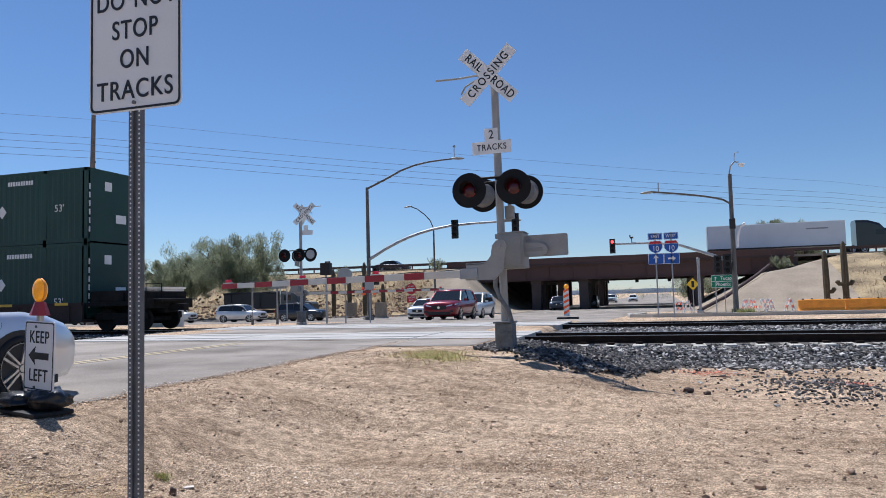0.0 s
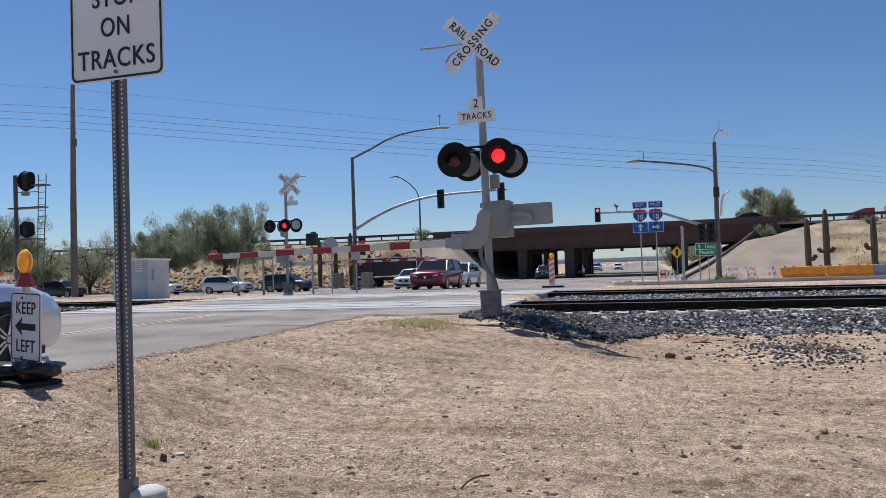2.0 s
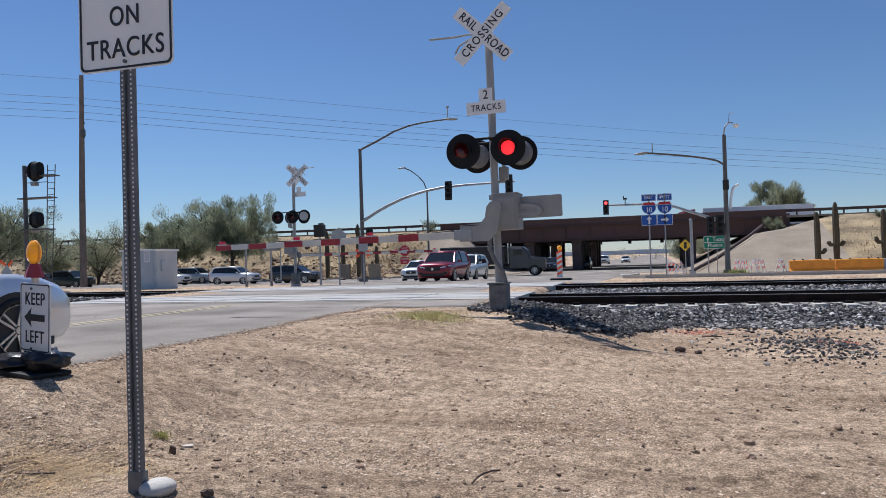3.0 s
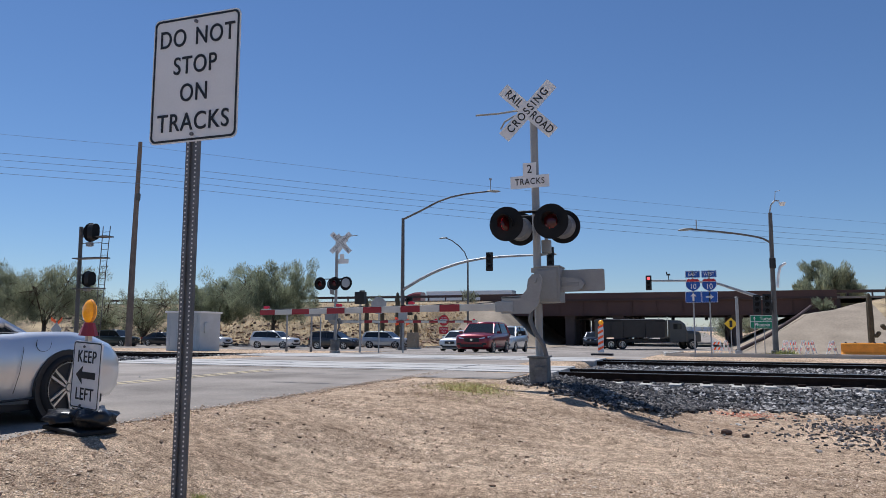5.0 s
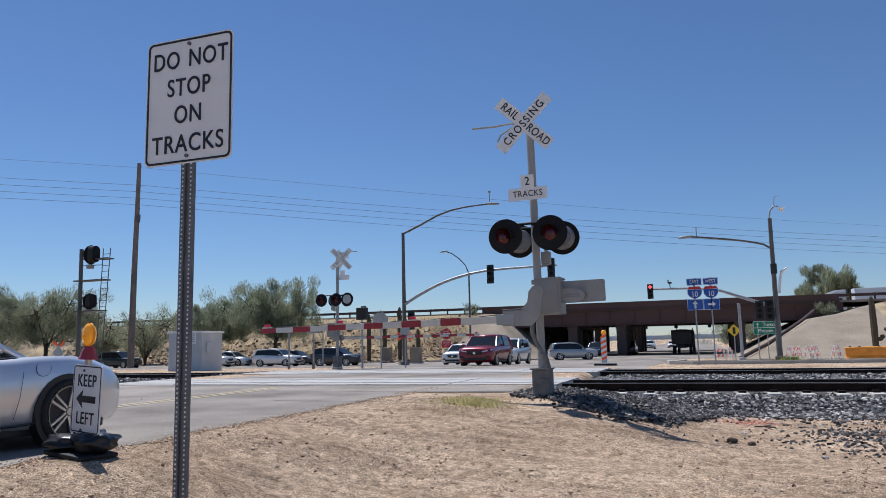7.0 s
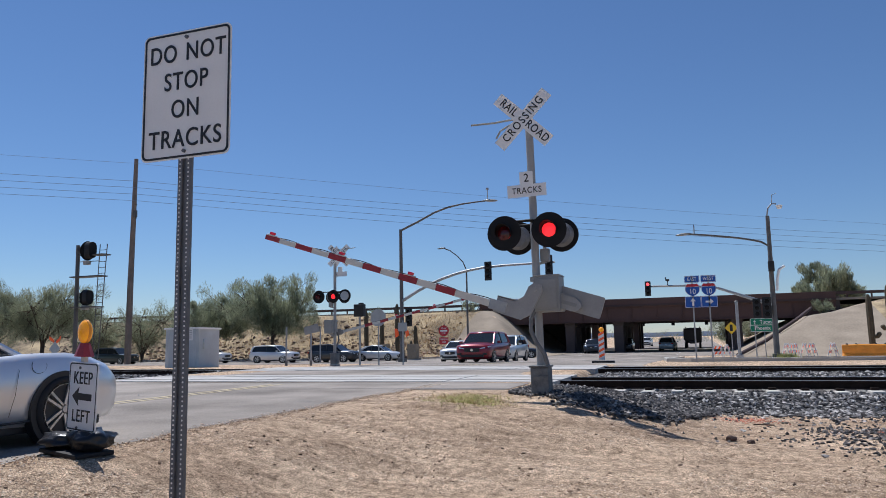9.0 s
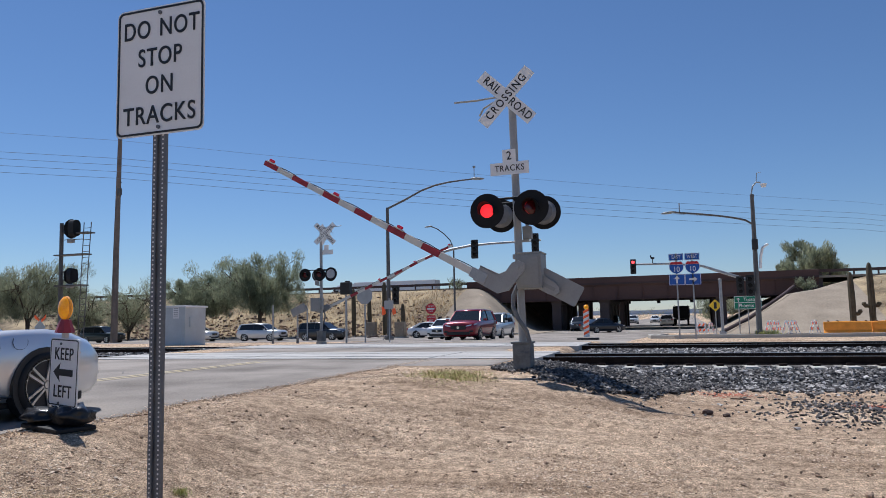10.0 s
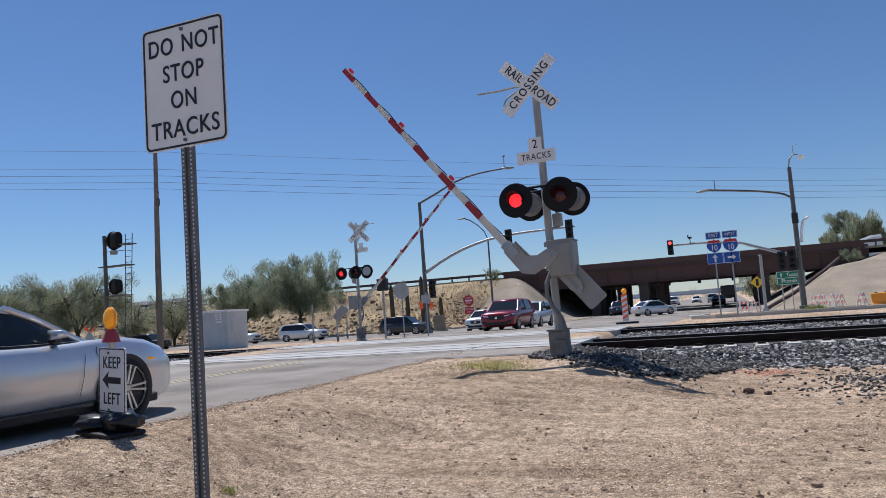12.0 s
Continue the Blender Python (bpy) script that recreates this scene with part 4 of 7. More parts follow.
def passenger_car(name, label, L, W, H, body, profile, cabin, wheels, wr, at, rz, category="car", front_style="suv"):
    """profile: (y, half width share, sill, shoulder, top); cabin: (y, z base, z top, half width base, half width top)."""
    t = thing(name, label, category, at, rz)
    part("body", loft([section(y, W / 2 * w, zb, zs, zt) for y, w, zb, zs, zt in profile]), body, t, smooth=True)
    glass_rings, roof = [], []
    for y, z0, z1, w0, w1 in cabin:
        glass_rings.append([(w0, y, z0), (w0 * 0.5 + w1 * 0.5 + 0.02, y, (z0 + z1) / 2), (w1, y, z1), (0, y, z1 + 0.01), (-w1, y, z1), (-w0 * 0.5 - w1 * 0.5 - 0.02, y, (z0 + z1) / 2), (-w0, y, z0)])
    part("glazing", loft(glass_rings), M["glass"], t, "dark tinted windows")
    top = max(c[2] for c in cabin)
    rc = [c for c in cabin if c[2] > top - 0.22]
    part("roof", loft([[(w1 + 0.035, y, z1 - 0.09), (w1 + 0.01, y, z1 + 0.012), (0, y, z1 + 0.035), (-w1 - 0.01, y, z1 + 0.012), (-w1 - 0.035, y, z1 - 0.09)] for y, z0, z1, w0, w1 in rc]), body, t, smooth=True)
    for s in (-1, 1):
        f, b = cabin[0], rc[0]
        part("pillar", tube(bmesh.new(), [(s * f[3], f[0] - 0.02, f[1]), (s * (b[4] + 0.01), b[0], b[2] - 0.01)], 0.035, 6), body, t)
        f, b = cabin[-1], rc[-1]
        part("pillar", tube(bmesh.new(), [(s * f[3], f[0] + 0.10, f[1]), (s * (b[4] + 0.0), b[0] + 0.08, b[2] - 0.05)], 0.11, 8), body, t)
        mid = rc[len(rc) // 2]
        part("pillar", tube(bmesh.new(), [(s * (mid[3] + 0.012), mid[0], mid[1]), (s * (mid[4] + 0.018), mid[0], mid[2] - 0.02)], 0.032, 6), M["trim"], t)
        part("mirror", loft([[(s * (W / 2 + 0.02 + 0.17 * q), cabin[0][0] - 0.32 + dy, cabin[0][1] + 0.06 + dz) for dy, dz in ((-0.07, -0.05), (0.05, -0.05), (0.06, 0.06), (-0.07, 0.07))] for q in (0.0, 0.55, 1.0)]), body, t)
    arches(t, W / 2 * 0.985, wheels, wr)
    for y in wheels:
        for s in (-1, 1):
            wheel(t, s * (W / 2 - 0.11), y, wr, 0.22, 5, 0.72)
    yf, yr = profile[0][0], profile[-1][0]
    zsh = profile[1][3]
    for s in (-1, 1):
        part("headlight", loft([[(s * W / 2 * k1, yf - back + dy, zsh + lift + dz) for dy, dz in ((0.035, 0.0), (0.015, hh), (-0.12, hh), (-0.12, 0.0))] for k1, back, lift, hh in ((0.44, 0.0, -0.13, 0.04), (0.70, 0.03, -0.10, 0.075), (0.90, 0.13, -0.06, 0.075), (0.965, 0.30, -0.03, 0.05))]), M["headlamp"], t, "slim swept-back headlight")
        part("fog_recess", boxes(((s * W / 2 * 0.72, yf - 0.03, profile[0][2] + 0.16), (W * 0.12, 0.12, 0.10)), bevel=0.02), M["trim"], t)
        part("tail_light", boxes(((s * W / 2 * 0.80, yr + 0.02, profile[-2][3] - 0.08), (W * 0.14, 0.10, 0.16)), bevel=0.02), M["taillamp"], t, "red tail light")
    part("grille", loft([[(0.40 * k1 * W / 1.9, yf + 0.045 - 0.02 * abs(k1), zz) for zz in (zsh - 0.30 + 0.05 * abs(k1), zsh - 0.08)] + [(0.40 * k1 * W / 1.9, yf - 0.05, zz) for zz in (zsh - 0.08, zsh - 0.30)] for k1 in (-1, -0.5, 0, 0.5, 1)]), M["trim"], t, "dark front grille")
    part("badge", cyl(bmesh.new(), (0, yf + 0.03, zsh - 0.18), (0, yf + 0.065, zsh - 0.18), 0.07, seg=14), M["chrome"], t)
    part("lower_grille", boxes(((0, yf + 0.0, profile[0][2] + 0.06), (W * 0.66, 0.10, 0.15)), bevel=0.03), M["trim"], t)
    part("sill", boxes(((0, 0, profile[len(profile) // 2][2] + 0.02), (W * 0.93, (yf - yr) * 0.72, 0.10)), bevel=0.02), M["trim"], t)
    part("plate", boxes(((0, yr - 0.012, profile[-2][3] - 0.22), (0.31, 0.02, 0.15))), M["signwhite"], t)
    return t


def suv(name, label, col, at, rz, L=4.7, W=1.88, H=1.68, category="car"):
    b = paint(name + "_paint", col)
    h = L / 2
    prof = [(h, 0.78, 0.34, 0.78, 0.82), (h - 0.06, 0.89, 0.27, 0.89, 0.93), (h - 0.22, 0.96, 0.23, 0.95, 1.0), (h - 0.55, 0.99, 0.22, 0.98, 1.04), (h - 1.15, 1.0, 0.22, 1.01, 1.08), (0.3, 1.0, 0.22, 1.04, 1.06), (-h + 1.2, 1.0, 0.22, 1.08, 1.10), (-h + 0.35, 0.98, 0.24, 1.08, 1.10), (-h + 0.06, 0.92, 0.34, 1.00, 1.04), (-h, 0.84, 0.42, 0.92, 0.96)]
    cab = [(h - 1.18, 1.05, 1.07, W * 0.44, W * 0.42), (h - 1.88, 1.04, H - 0.09, W * 0.455, W * 0.365), (h - 2.2, 1.04, H - 0.02, W * 0.46, W * 0.365), (-0.4, 1.05, H, W * 0.46, W * 0.365), (-h + 0.72, 1.08, H - 0.03, W * 0.455, W * 0.355), (-h + 0.34, 1.08, H - 0.09, W * 0.45, W * 0.345), (-h + 0.12, 1.06, 1.12, W * 0.44, W * 0.40)]
    return passenger_car(name, label, L, W, H, b, prof, cab, (h - 0.92, -h + 0.98), 0.36, at, rz, category)


def sedan(name, label, col, at, rz, L=4.6, W=1.80, H=1.46):
    b = paint(name + "_paint", col)
    h = L / 2
    prof = [(h, 0.80, 0.30, 0.55, 0.60), (h - 0.10, 0.93, 0.20, 0.70, 0.74), (h - 0.5, 0.985, 0.18, 0.80, 0.84), (h - 1.3, 1.0, 0.18, 0.90, 0.95), (0.0, 1.0, 0.18, 0.93, 0.95), (-h + 1.2, 1.0, 0.18, 0.96, 0.99), (-h + 0.35, 0.97, 0.22, 0.97, 1.01), (-h + 0.05, 0.90, 0.34, 0.92, 0.95), (-h, 0.84, 0.40, 0.84, 0.88)]
    cab = [(h - 1.20, 0.92, 0.95, W * 0.42, W * 0.38), (h - 1.9, 0.92, H - 0.10, W * 0.44, W * 0.34), (h - 2.3, 0.93, H - 0.01, W * 0.45, W * 0.34), (-0.4, 0.94, H, W * 0.45, W * 0.34), (-h + 1.2, 0.96, H - 0.09, W * 0.44, W * 0.33), (-h + 0.45, 0.97, 1.02, W * 0.42, W * 0.36)]
    return passenger_car(name, label, L, W, H, b, prof, cab, (h - 0.92, -h + 0.95), 0.33, at, rz, "car")


def sports_car(at, rz):
    """The silver coupe waiting at the road's edge; y points to its nose."""
    t = thing("sports_car", "silver two-door sports coupe waiting on the asphalt", "car", at, rz)
    b = mat("silver_metallic", (0.74, 0.75, 0.78), 0.30, 0.62, var=0.03, scale=1.0, fine=400, coat=0.7)
    W = 0.91
    prof = []
    rows = [(2.22, 0.52, 0.30, 0.44, 0.46), (2.17, 0.68, 0.22, 0.54, 0.55), (2.05, 0.82, 0.18, 0.64, 0.62), (1.85, 0.92, 0.17, 0.75, 0.68), (1.55, 0.975, 0.16, 0.845, 0.735), (1.25, 0.985, 0.16, 0.885, 0.78), (0.95, 0.97, 0.16, 0.885, 0.83), (0.60, 0.955, 0.17, 0.86, 0.87), (0.2, 0.95, 0.17, 0.845, 0.86), (-0.4, 0.955, 0.17, 0.85, 0.87), (-0.9, 0.99, 0.17, 0.88, 0.90), (-1.35, 1.02, 0.17, 0.89, 0.92), (-1.75, 0.98, 0.20, 0.85, 0.88), (-2.05, 0.88, 0.26, 0.74, 0.78), (-2.2, 0.74, 0.36, 0.62, 0.64)]
    part("body", loft([section(y, W * w, zb, zs, zt, 0.04) for y, w, zb, zs, zt in rows]), b, t, smooth=True)
    cab = [(0.86, 0.84, 0.86, 0.66, 0.60), (0.35, 0.86, 1.14, 0.72, 0.57), (0.02, 0.86, 1.25, 0.74, 0.56), (-0.35, 0.86, 1.285, 0.75, 0.55), (-0.75, 0.88, 1.25, 0.74, 0.53), (-1.2, 0.90, 1.10, 0.70, 0.50), (-1.65, 0.90, 0.93, 0.62, 0.50)]
    ring = [[(w0, y, z0), (w0 * 0.55 + w1 * 0.45 + 0.015, y, (z0 + z1) / 2), (w1, y, z1), (0, y, z1 + 0.012), (-w1, y, z1), (-w0 * 0.55 - w1 * 0.45 - 0.015, y, (z0 + z1) / 2), (-w0, y, z0)] for y, z0, z1, w0, w1 in cab]
    part("glazing", loft(ring), M["glass"], t, "dark tinted windows")
    rc = cab[1:6]
    part("roof", loft([[(w1 + 0.035, y, z1 - 0.07), (w1 + 0.012, y, z1 + 0.010), (w1 * 0.5, y, z1 + 0.03), (0, y, z1 + 0.036), (-w1 * 0.5, y, z1 + 0.03), (-w1 - 0.012, y, z1 + 0.010), (-w1 - 0.035, y, z1 - 0.07)] for y, z0, z1, w0, w1 in rc]), b, t, smooth=True)
    for s in (-1, 1):
        part("pillar", tube(bmesh.new(), [(s * 0.67, 0.90, 0.84), (s * 0.62, 0.60, 1.00), (s * 0.59, 0.32, 1.14), (s * 0.58, 0.0, 1.25)], 0.034, 8), b, t)
        part("pillar", tube(bmesh.new(), [(s * 0.585, -0.72, 1.22), (s * 0.62, -1.2, 1.06), (s * 0.64, -1.7, 0.90)], 0.07, 8), b, t)
        part("window_trim", tube(bmesh.new(), [(s * 0.755, 0.72, 0.868), (s * 0.775, 0.0, 0.868), (s * 0.775, -0.7, 0.885)], 0.012, 6), M["trim"], t)
        part("mirror", loft([[(s * (0.79 + 0.15 * q), 0.37 + 0.8 * dy * (1 - 0.25 * q), 0.955 + 0.75 * dz * (1 - 0.2 * q)) for dy, dz in ((-0.06, -0.06), (0.07, -0.05), (0.09, 0.03), (0.03, 0.075), (-0.06, 0.07))] for q in (0.0, 0.35, 0.75, 1.0)]), b, t, smooth=True)
        part("mirror_foot", boxes(((s * 0.80, 0.39, 0.90), (0.10, 0.07, 0.06)), bevel=0.01), M["trim"], t)
        part("door_handle", boxes(((s * 0.885, -0.42, 0.74), (0.03, 0.18, 0.03)), bevel=0.01), b, t)
        part("side_marker", boxes(((s * 0.872, 1.60, 0.625), (0.035, 0.10, 0.028)), bevel=0.01), M["amber"], t, "amber side marker light")
        part("headlight", loft([[(s * 0.60 + r * 0.13 * math.cos(a), 1.86 + 0.10 * (1 - r) - 0.10 * math.sin(a) * r * 0.6, 0.70 + r * 0.14 * math.sin(a) - 0.02) for a in np.linspace(0, 2 * math.pi, 16, endpoint=False)] for r in (1.0, 0.7, 0.3)]), M["headlamp"], t, "oval clear headlight")
        part("door_seam", tube(bmesh.new(), [(s * 0.862, 0.62, 0.30), (s * 0.886, 0.66, 0.50), (s * 0.872, 0.70, 0.72), (s * 0.80, 0.72, 0.84)], 0.0025, 5), M["trim"], t)
        part("sill_line", tube(bmesh.new(), [(s * 0.872, 0.85, 0.245), (s * 0.868, 0.0, 0.235), (s * 0.874, -0.8, 0.245)], 0.012, 6), M["trim"], t)
        part("flap_seam", tube(bmesh.new(), [(s * (0.874 - 0.10 * max(0.0, math.sin(a)) ** 2 * 0.3), 0.92 + 0.085 * math.cos(a), 0.765 + 0.075 * math.sin(a)) for a in np.linspace(0, 2 * math.pi, 24)], 0.003, 5), M["trim"], t)
    part("splitter", boxes(((0, 1.96, 0.19), (1.10, 0.22, 0.05)), bevel=0.02), M["trim"], t)
    part("bumper_inlet", boxes(((0.48, 2.11, 0.34), (0.30, 0.06, 0.11)), bevel=0.02), M["trim"], t)
    part("bumper_inlet", boxes(((-0.48, 2.11, 0.34), (0.30, 0.06, 0.11)), bevel=0.02), M["trim"], t)
    part("underbody", boxes(((0, 0, 0.17), (1.55, 3.6, 0.10)), bevel=0.02), M["trim"], t)
    arches(t, 0.893, (1.21,), 0.325)
    arches(t, 0.925, (-1.15,), 0.335)
    for y, r in ((1.21, 0.325), (-1.15, 0.335)):
        for s in (-1, 1):
            wheel(t, s * (0.80 if y > 0 else 0.83), y, r, 0.25, 5, 0.82)
    return t


coupe = sports_car((-7.05, 4.42, 0.012), 0)
red_suv = suv("red_suv", "dark red crossover stopped behind the far gate", (0.23, 0.010, 0.022), (-11.68, 39.5, float(height(0, 39.5)) + 0.012), 180, W=1.97, H=1.68, category="car")
white_suv = suv("white_suv", "white sport utility vehicle queued behind the red one", (0.70, 0.70, 0.68), (-12.25, 46.9, float(height(0, 46.9)) + 0.012), 180)
left_suv = suv("white_suv", "white station wagon waiting in the next lane", (0.68, 0.68, 0.67), (-18.3, 55.0, float(height(0, 55.0)) + 0.012), 180, H=1.62)
queue_white = suv("white_suv", "white crossover waiting on the cross street", (0.72, 0.72, 0.71), (-39.4, 61.5, -0.888), -90, L=4.75)
queue_dark = suv("dark_suv", "dark grey crossover waiting on the cross street", (0.035, 0.038, 0.042), (-31.9, 61.5, -0.888), -90)
far_left_suv = suv("teal_suv", "dark teal sport utility vehicle on the cross street", (0.035, 0.05, 0.05), (-58.4, 61.0, -0.888), -90, L=4.6, H=1.72)
hidden_pickup = suv("white_suv", "white sport utility vehicle half behind the equipment shelter", (0.70, 0.70, 0.69), (-47.2, 61.5, -0.888), -90)
under_blue = suv("blue_suv", "dark blue sport utility vehicle facing out of the underpass", (0.03, 0.045, 0.07), (-12.4, 88.0, -0.888), 180)
under_jeep = suv("grey_jeep", "dark open-topped off-roader stopped under the bridge", (0.03, 0.032, 0.035), (-9.4, 96.0, -0.888), 180, L=4.2, H=1.75)
far_car_a = suv("white_suv", "distant white sport utility vehicle on the far road", (0.7, 0.7, 0.7), (-10.5, 150, -0.888), 180)
far_car_b = sedan("white_car", "distant white car on the far road", (0.7, 0.7, 0.7), (-6.8, 160, -0.888), 180)
moving_silver = suv("silver_suv", "silver sport utility vehicle driving through the junction", (0.42, 0.44, 0.46), (-40, 67, -0.888), -90)
moving_dark = sedan("dark_car", "black sedan driving through the junction", (0.02, 0.022, 0.028), (-40, 66, -0.888), -90)
moving_white = sedan("white_car", "white hatchback driving through the junction", (0.70, 0.70, 0.70), (-40, 66, -0.888), -90, H=1.49)


def dump_truck(at, rz):
    t = thing("dump_truck", "black tarped dump truck with a grey cab in painted shade", "truck", at, rz)
    part("dump_body", loft([[(w, y, 1.15), (w + 0.06, y, z), (-w - 0.06, y, z), (-w, y, 1.15)] for y, w, z in ((1.8, 1.12, 2.75), (0.5, 1.15, 2.85), (-2.4, 1.15, 2.82), (-4.6, 1.10, 2.72))]), M["trim"], t, "black steel dump body")
    rows = [[(x, y, 2.88 + 0.10 * math.cos(x * 1.2) + 0.05 * noise.noise((x * 2, y * 1.3, 0))) for x in np.linspace(-1.2, 1.2, 9)] + [(1.2, y, 2.7), (-1.2, y, 2.7)] for y in np.linspace(1.85, -4.65, 14)]
    part("tarp", loft(rows), M["rubber"], t, "sagging black tarpaulin")
    for y in (-3.7, -2.4, -0.2):
        part("body_rib", boxes(((0, y, 1.95), (2.50, 0.10, 1.5))), M["trim"], t)
    part("chassis", boxes(((0, 0.2, 0.85), (0.9, 9.8, 0.30)), bevel=0.03), M["trim"], t)
    # Cab grey is set dark, with the bridge's shade in the colour.
    cabp = mat("cab_shade_grey", (0.07, 0.072, 0.07), 0.4, 0.1, var=0.06)
    part("cab", loft([[(w, y, 0.75), (w, y, z - 0.25), (w * 0.86, y, z), (-w * 0.86, y, z), (-w, y, z - 0.25), (-w, y, 0.75)] for y, w, z in ((5.7, 0.85, 1.55), (5.5, 0.95, 1.75), (4.2, 1.05, 1.85), (4.0, 1.15, 2.5), (3.5, 1.18, 2.85), (2.3, 1.18, 2.9))]), cabp, t)
    part("windscreen", loft([[(x, 4.18, 1.9), (x, 3.6, 2.72), (x, 3.55, 2.70), (x, 4.1, 1.88)] for x in (-0.98, 0.98)]), M["glass"], t)
    for s in (-1, 1):
        part("cab_window", boxes(((s * 1.17, 3.1, 2.25), (0.04, 0.85, 0.55)), bevel=0.01), M["glass"], t)
        part("exhaust", cyl(bmesh.new(), (s * 1.0, 2.15, 1.2), (s * 1.0, 2.15, 3.2), 0.07, seg=10), M["chrome"], t)
        for y in (4.7, -2.6, -3.75):
            wheel(t, s * 0.98, y, 0.50, 0.30, 8, 0.6)
    return t


truck = dump_truck((-46, 68, -0.888), -90)


def semi(name, label, cab_col, trailer_mat, at, rz, L=15.2):
    t = thing(name, label, "truck", at, rz)
    part("trailer", loft([[(1.28, y, 1.15), (1.28, y, 3.98), (1.24, y, 4.05), (-1.24, y, 4.05), (-1.28, y, 3.98), (-1.28, y, 1.15)] for y in (0.0, -L)]), trailer_mat, t, "long smooth box trailer")
    part("trailer_rail", boxes(((0, -L / 2, 1.13), (2.60, L, 0.14))), M["trim"], t)
    part("logo_bar", boxes(((1.285, -3.0, 3.2), (0.01, 2.4, 0.16)), ((-1.285, -3.0, 3.2), (0.01, 2.4, 0.16))), M["bluegrey"], t, "faded unreadable marking")
    part("trailer_doors", boxes(((0, -L - 0.02, 2.6), (2.5, 0.05, 2.8))), M["steel"], t)
    cp = paint(name + "_cab_paint", cab_col)
    part("cab", loft([[(w, y, 0.6), (w, y, z - 0.3), (w * 0.8, y, z), (-w * 0.8, y, z), (-w, y, z - 0.3), (-w, y, 0.6)] for y, w, z in ((6.6, 0.85, 1.6), (6.2, 1.0, 1.9), (4.7, 1.1, 2.1), (4.3, 1.18, 2.7), (3.6, 1.2, 3.5), (2.4, 1.22, 3.9), (1.1, 1.22, 3.95))]), cp, t, smooth=False)
    part("windscreen", loft([[(x, 4.78, 2.12), (x, 4.2, 2.92), (x, 4.1, 2.9), (x, 4.6, 2.1)] for x in (-1.0, 1.0)]), M["glass"], t)
    for s in (-1, 1):
        part("cab_window", boxes(((s * 1.20, 3.6, 2.45), (0.06, 0.9, 0.6)), bevel=0.01), M["glass"], t)
        for y in (5.6, 1.9, 0.7, -L + 3.2, -L + 2.0):
            wheel(t, s * 1.02, y, 0.50, 0.36, 8, 0.6)
    return t


semi_a = semi("semi_truck", "black tractor with a plain white box trailer on the highway", (0.012, 0.012, 0.013), M["trailerwhite"], (20, 96, 4.81), -90)
semi_b = semi("semi_truck", "dark red tractor with a grey-white trailer on the highway", (0.16, 0.02, 0.025), M["trailerwhite"], (80, 101, 4.81), 90)
semi_c = semi("semi_truck", "white tractor with a white trailer on the highway", (0.66, 0.66, 0.66), M["trailerwhite"], (90, 101, 4.81), 90)
semi_d = semi("semi_truck", "white box trailer passing on the highway", (0.5, 0.5, 0.5), M["trailerwhite"], (90, 101, 4.81), 90)
highway_car = sedan("dark_car", "dark car passing on the highway", (0.03, 0.03, 0.035), (-20, 96, 4.81), -90)


# ---- the freight train's last cars ----
M["platformblack"] = mat("sooty_black", (0.018, 0.017, 0.016), 0.85, var=0.3, scale=3, fine=20, spec=0.15)


def well_car(at, loaded, name="well_car"):
    t = thing(name, "brown container well car carrying two stacked green containers" if loaded else "empty black end platform of the well car", "rail car", at)
    L = 16.2
    for s in (-1, 1):
        part("side_sill", boxes(((-L / 2, s * 1.42, 0.72), (L, 0.10, 0.66)), ((-L / 2, s * 1.45, 1.06), (L, 0.16, 0.08))), M["wellcar"], t)
        n = 0
        for k in range(13):
            part("side_post", boxes(((-0.6 - 1.25 * k, s * 1.48, 0.70), (0.10, 0.06, 0.62))), M["wellcar"], t)
        for k in range(6):
            part("reflector", boxes(((-0.9 - 2.7 * k, s * 1.54, 1.06), (0.62, 0.012, 0.10))), M["yellow"], t, "yellow reflective strip")
    part("well_floor", boxes(((-L / 2, 0, 0.42), (L, 2.7, 0.12))), M["wellcar"], t)
    part("end_platform", boxes(((1.35, 0, 1.02), (2.9, 2.5, 0.16)), ((1.35, 0, 0.82), (2.9, 0.7, 0.34)), bevel=0.02), M["platformblack"], t, "black end platform")
    part("end_housing", boxes(((0.85, 0, 1.31), (1.5, 2.3, 0.42)), ((2.15, 0, 1.28), (1.1, 2.2, 0.36)), ((2.95, -0.2, 1.12), (0.45, 1.6, 0.12)), bevel=0.04), M["platformblack"], t, "sooty black brake gear on the end platform")
    part("end_beam", boxes(((2.72, 0, 1.0), (0.25, 2.6, 0.36)), bevel=0.02), M["platformblack"], t)
    part("coupler", boxes(((3.15, 0, 0.85), (0.75, 0.30, 0.26)), bevel=0.04), M["platformblack"], t)
    part("handrail", tube(bmesh.new(), [(2.7, -1.25, 0.9), (2.7, -1.25, 1.75), (2.7, -0.4, 1.75), (2.7, -0.4, 1.0)], 0.02, 6), M["platformblack"], t)
    for x in (0.55, 2.2, -L + 0.8):
        for s in (-1, 1):
            part("rail_wheel", cyl(bmesh.new(), (x, s * 0.72, 0.42), (x, s * 0.84, 0.42), 0.42, seg=20), M["platformblack"], t)
        part("axle", cyl(bmesh.new(), (x, -0.75, 0.42), (x, 0.75, 0.42), 0.09, seg=10), M["platformblack"], t)
    for s in (-1, 1):
        part("truck_frame", boxes(((1.38, s * 0.98, 0.55), (2.3, 0.16, 0.26)), ((1.38, s * 0.98, 0.42), (0.6, 0.18, 0.4)), bevel=0.03), M["platformblack"], t)
    return t


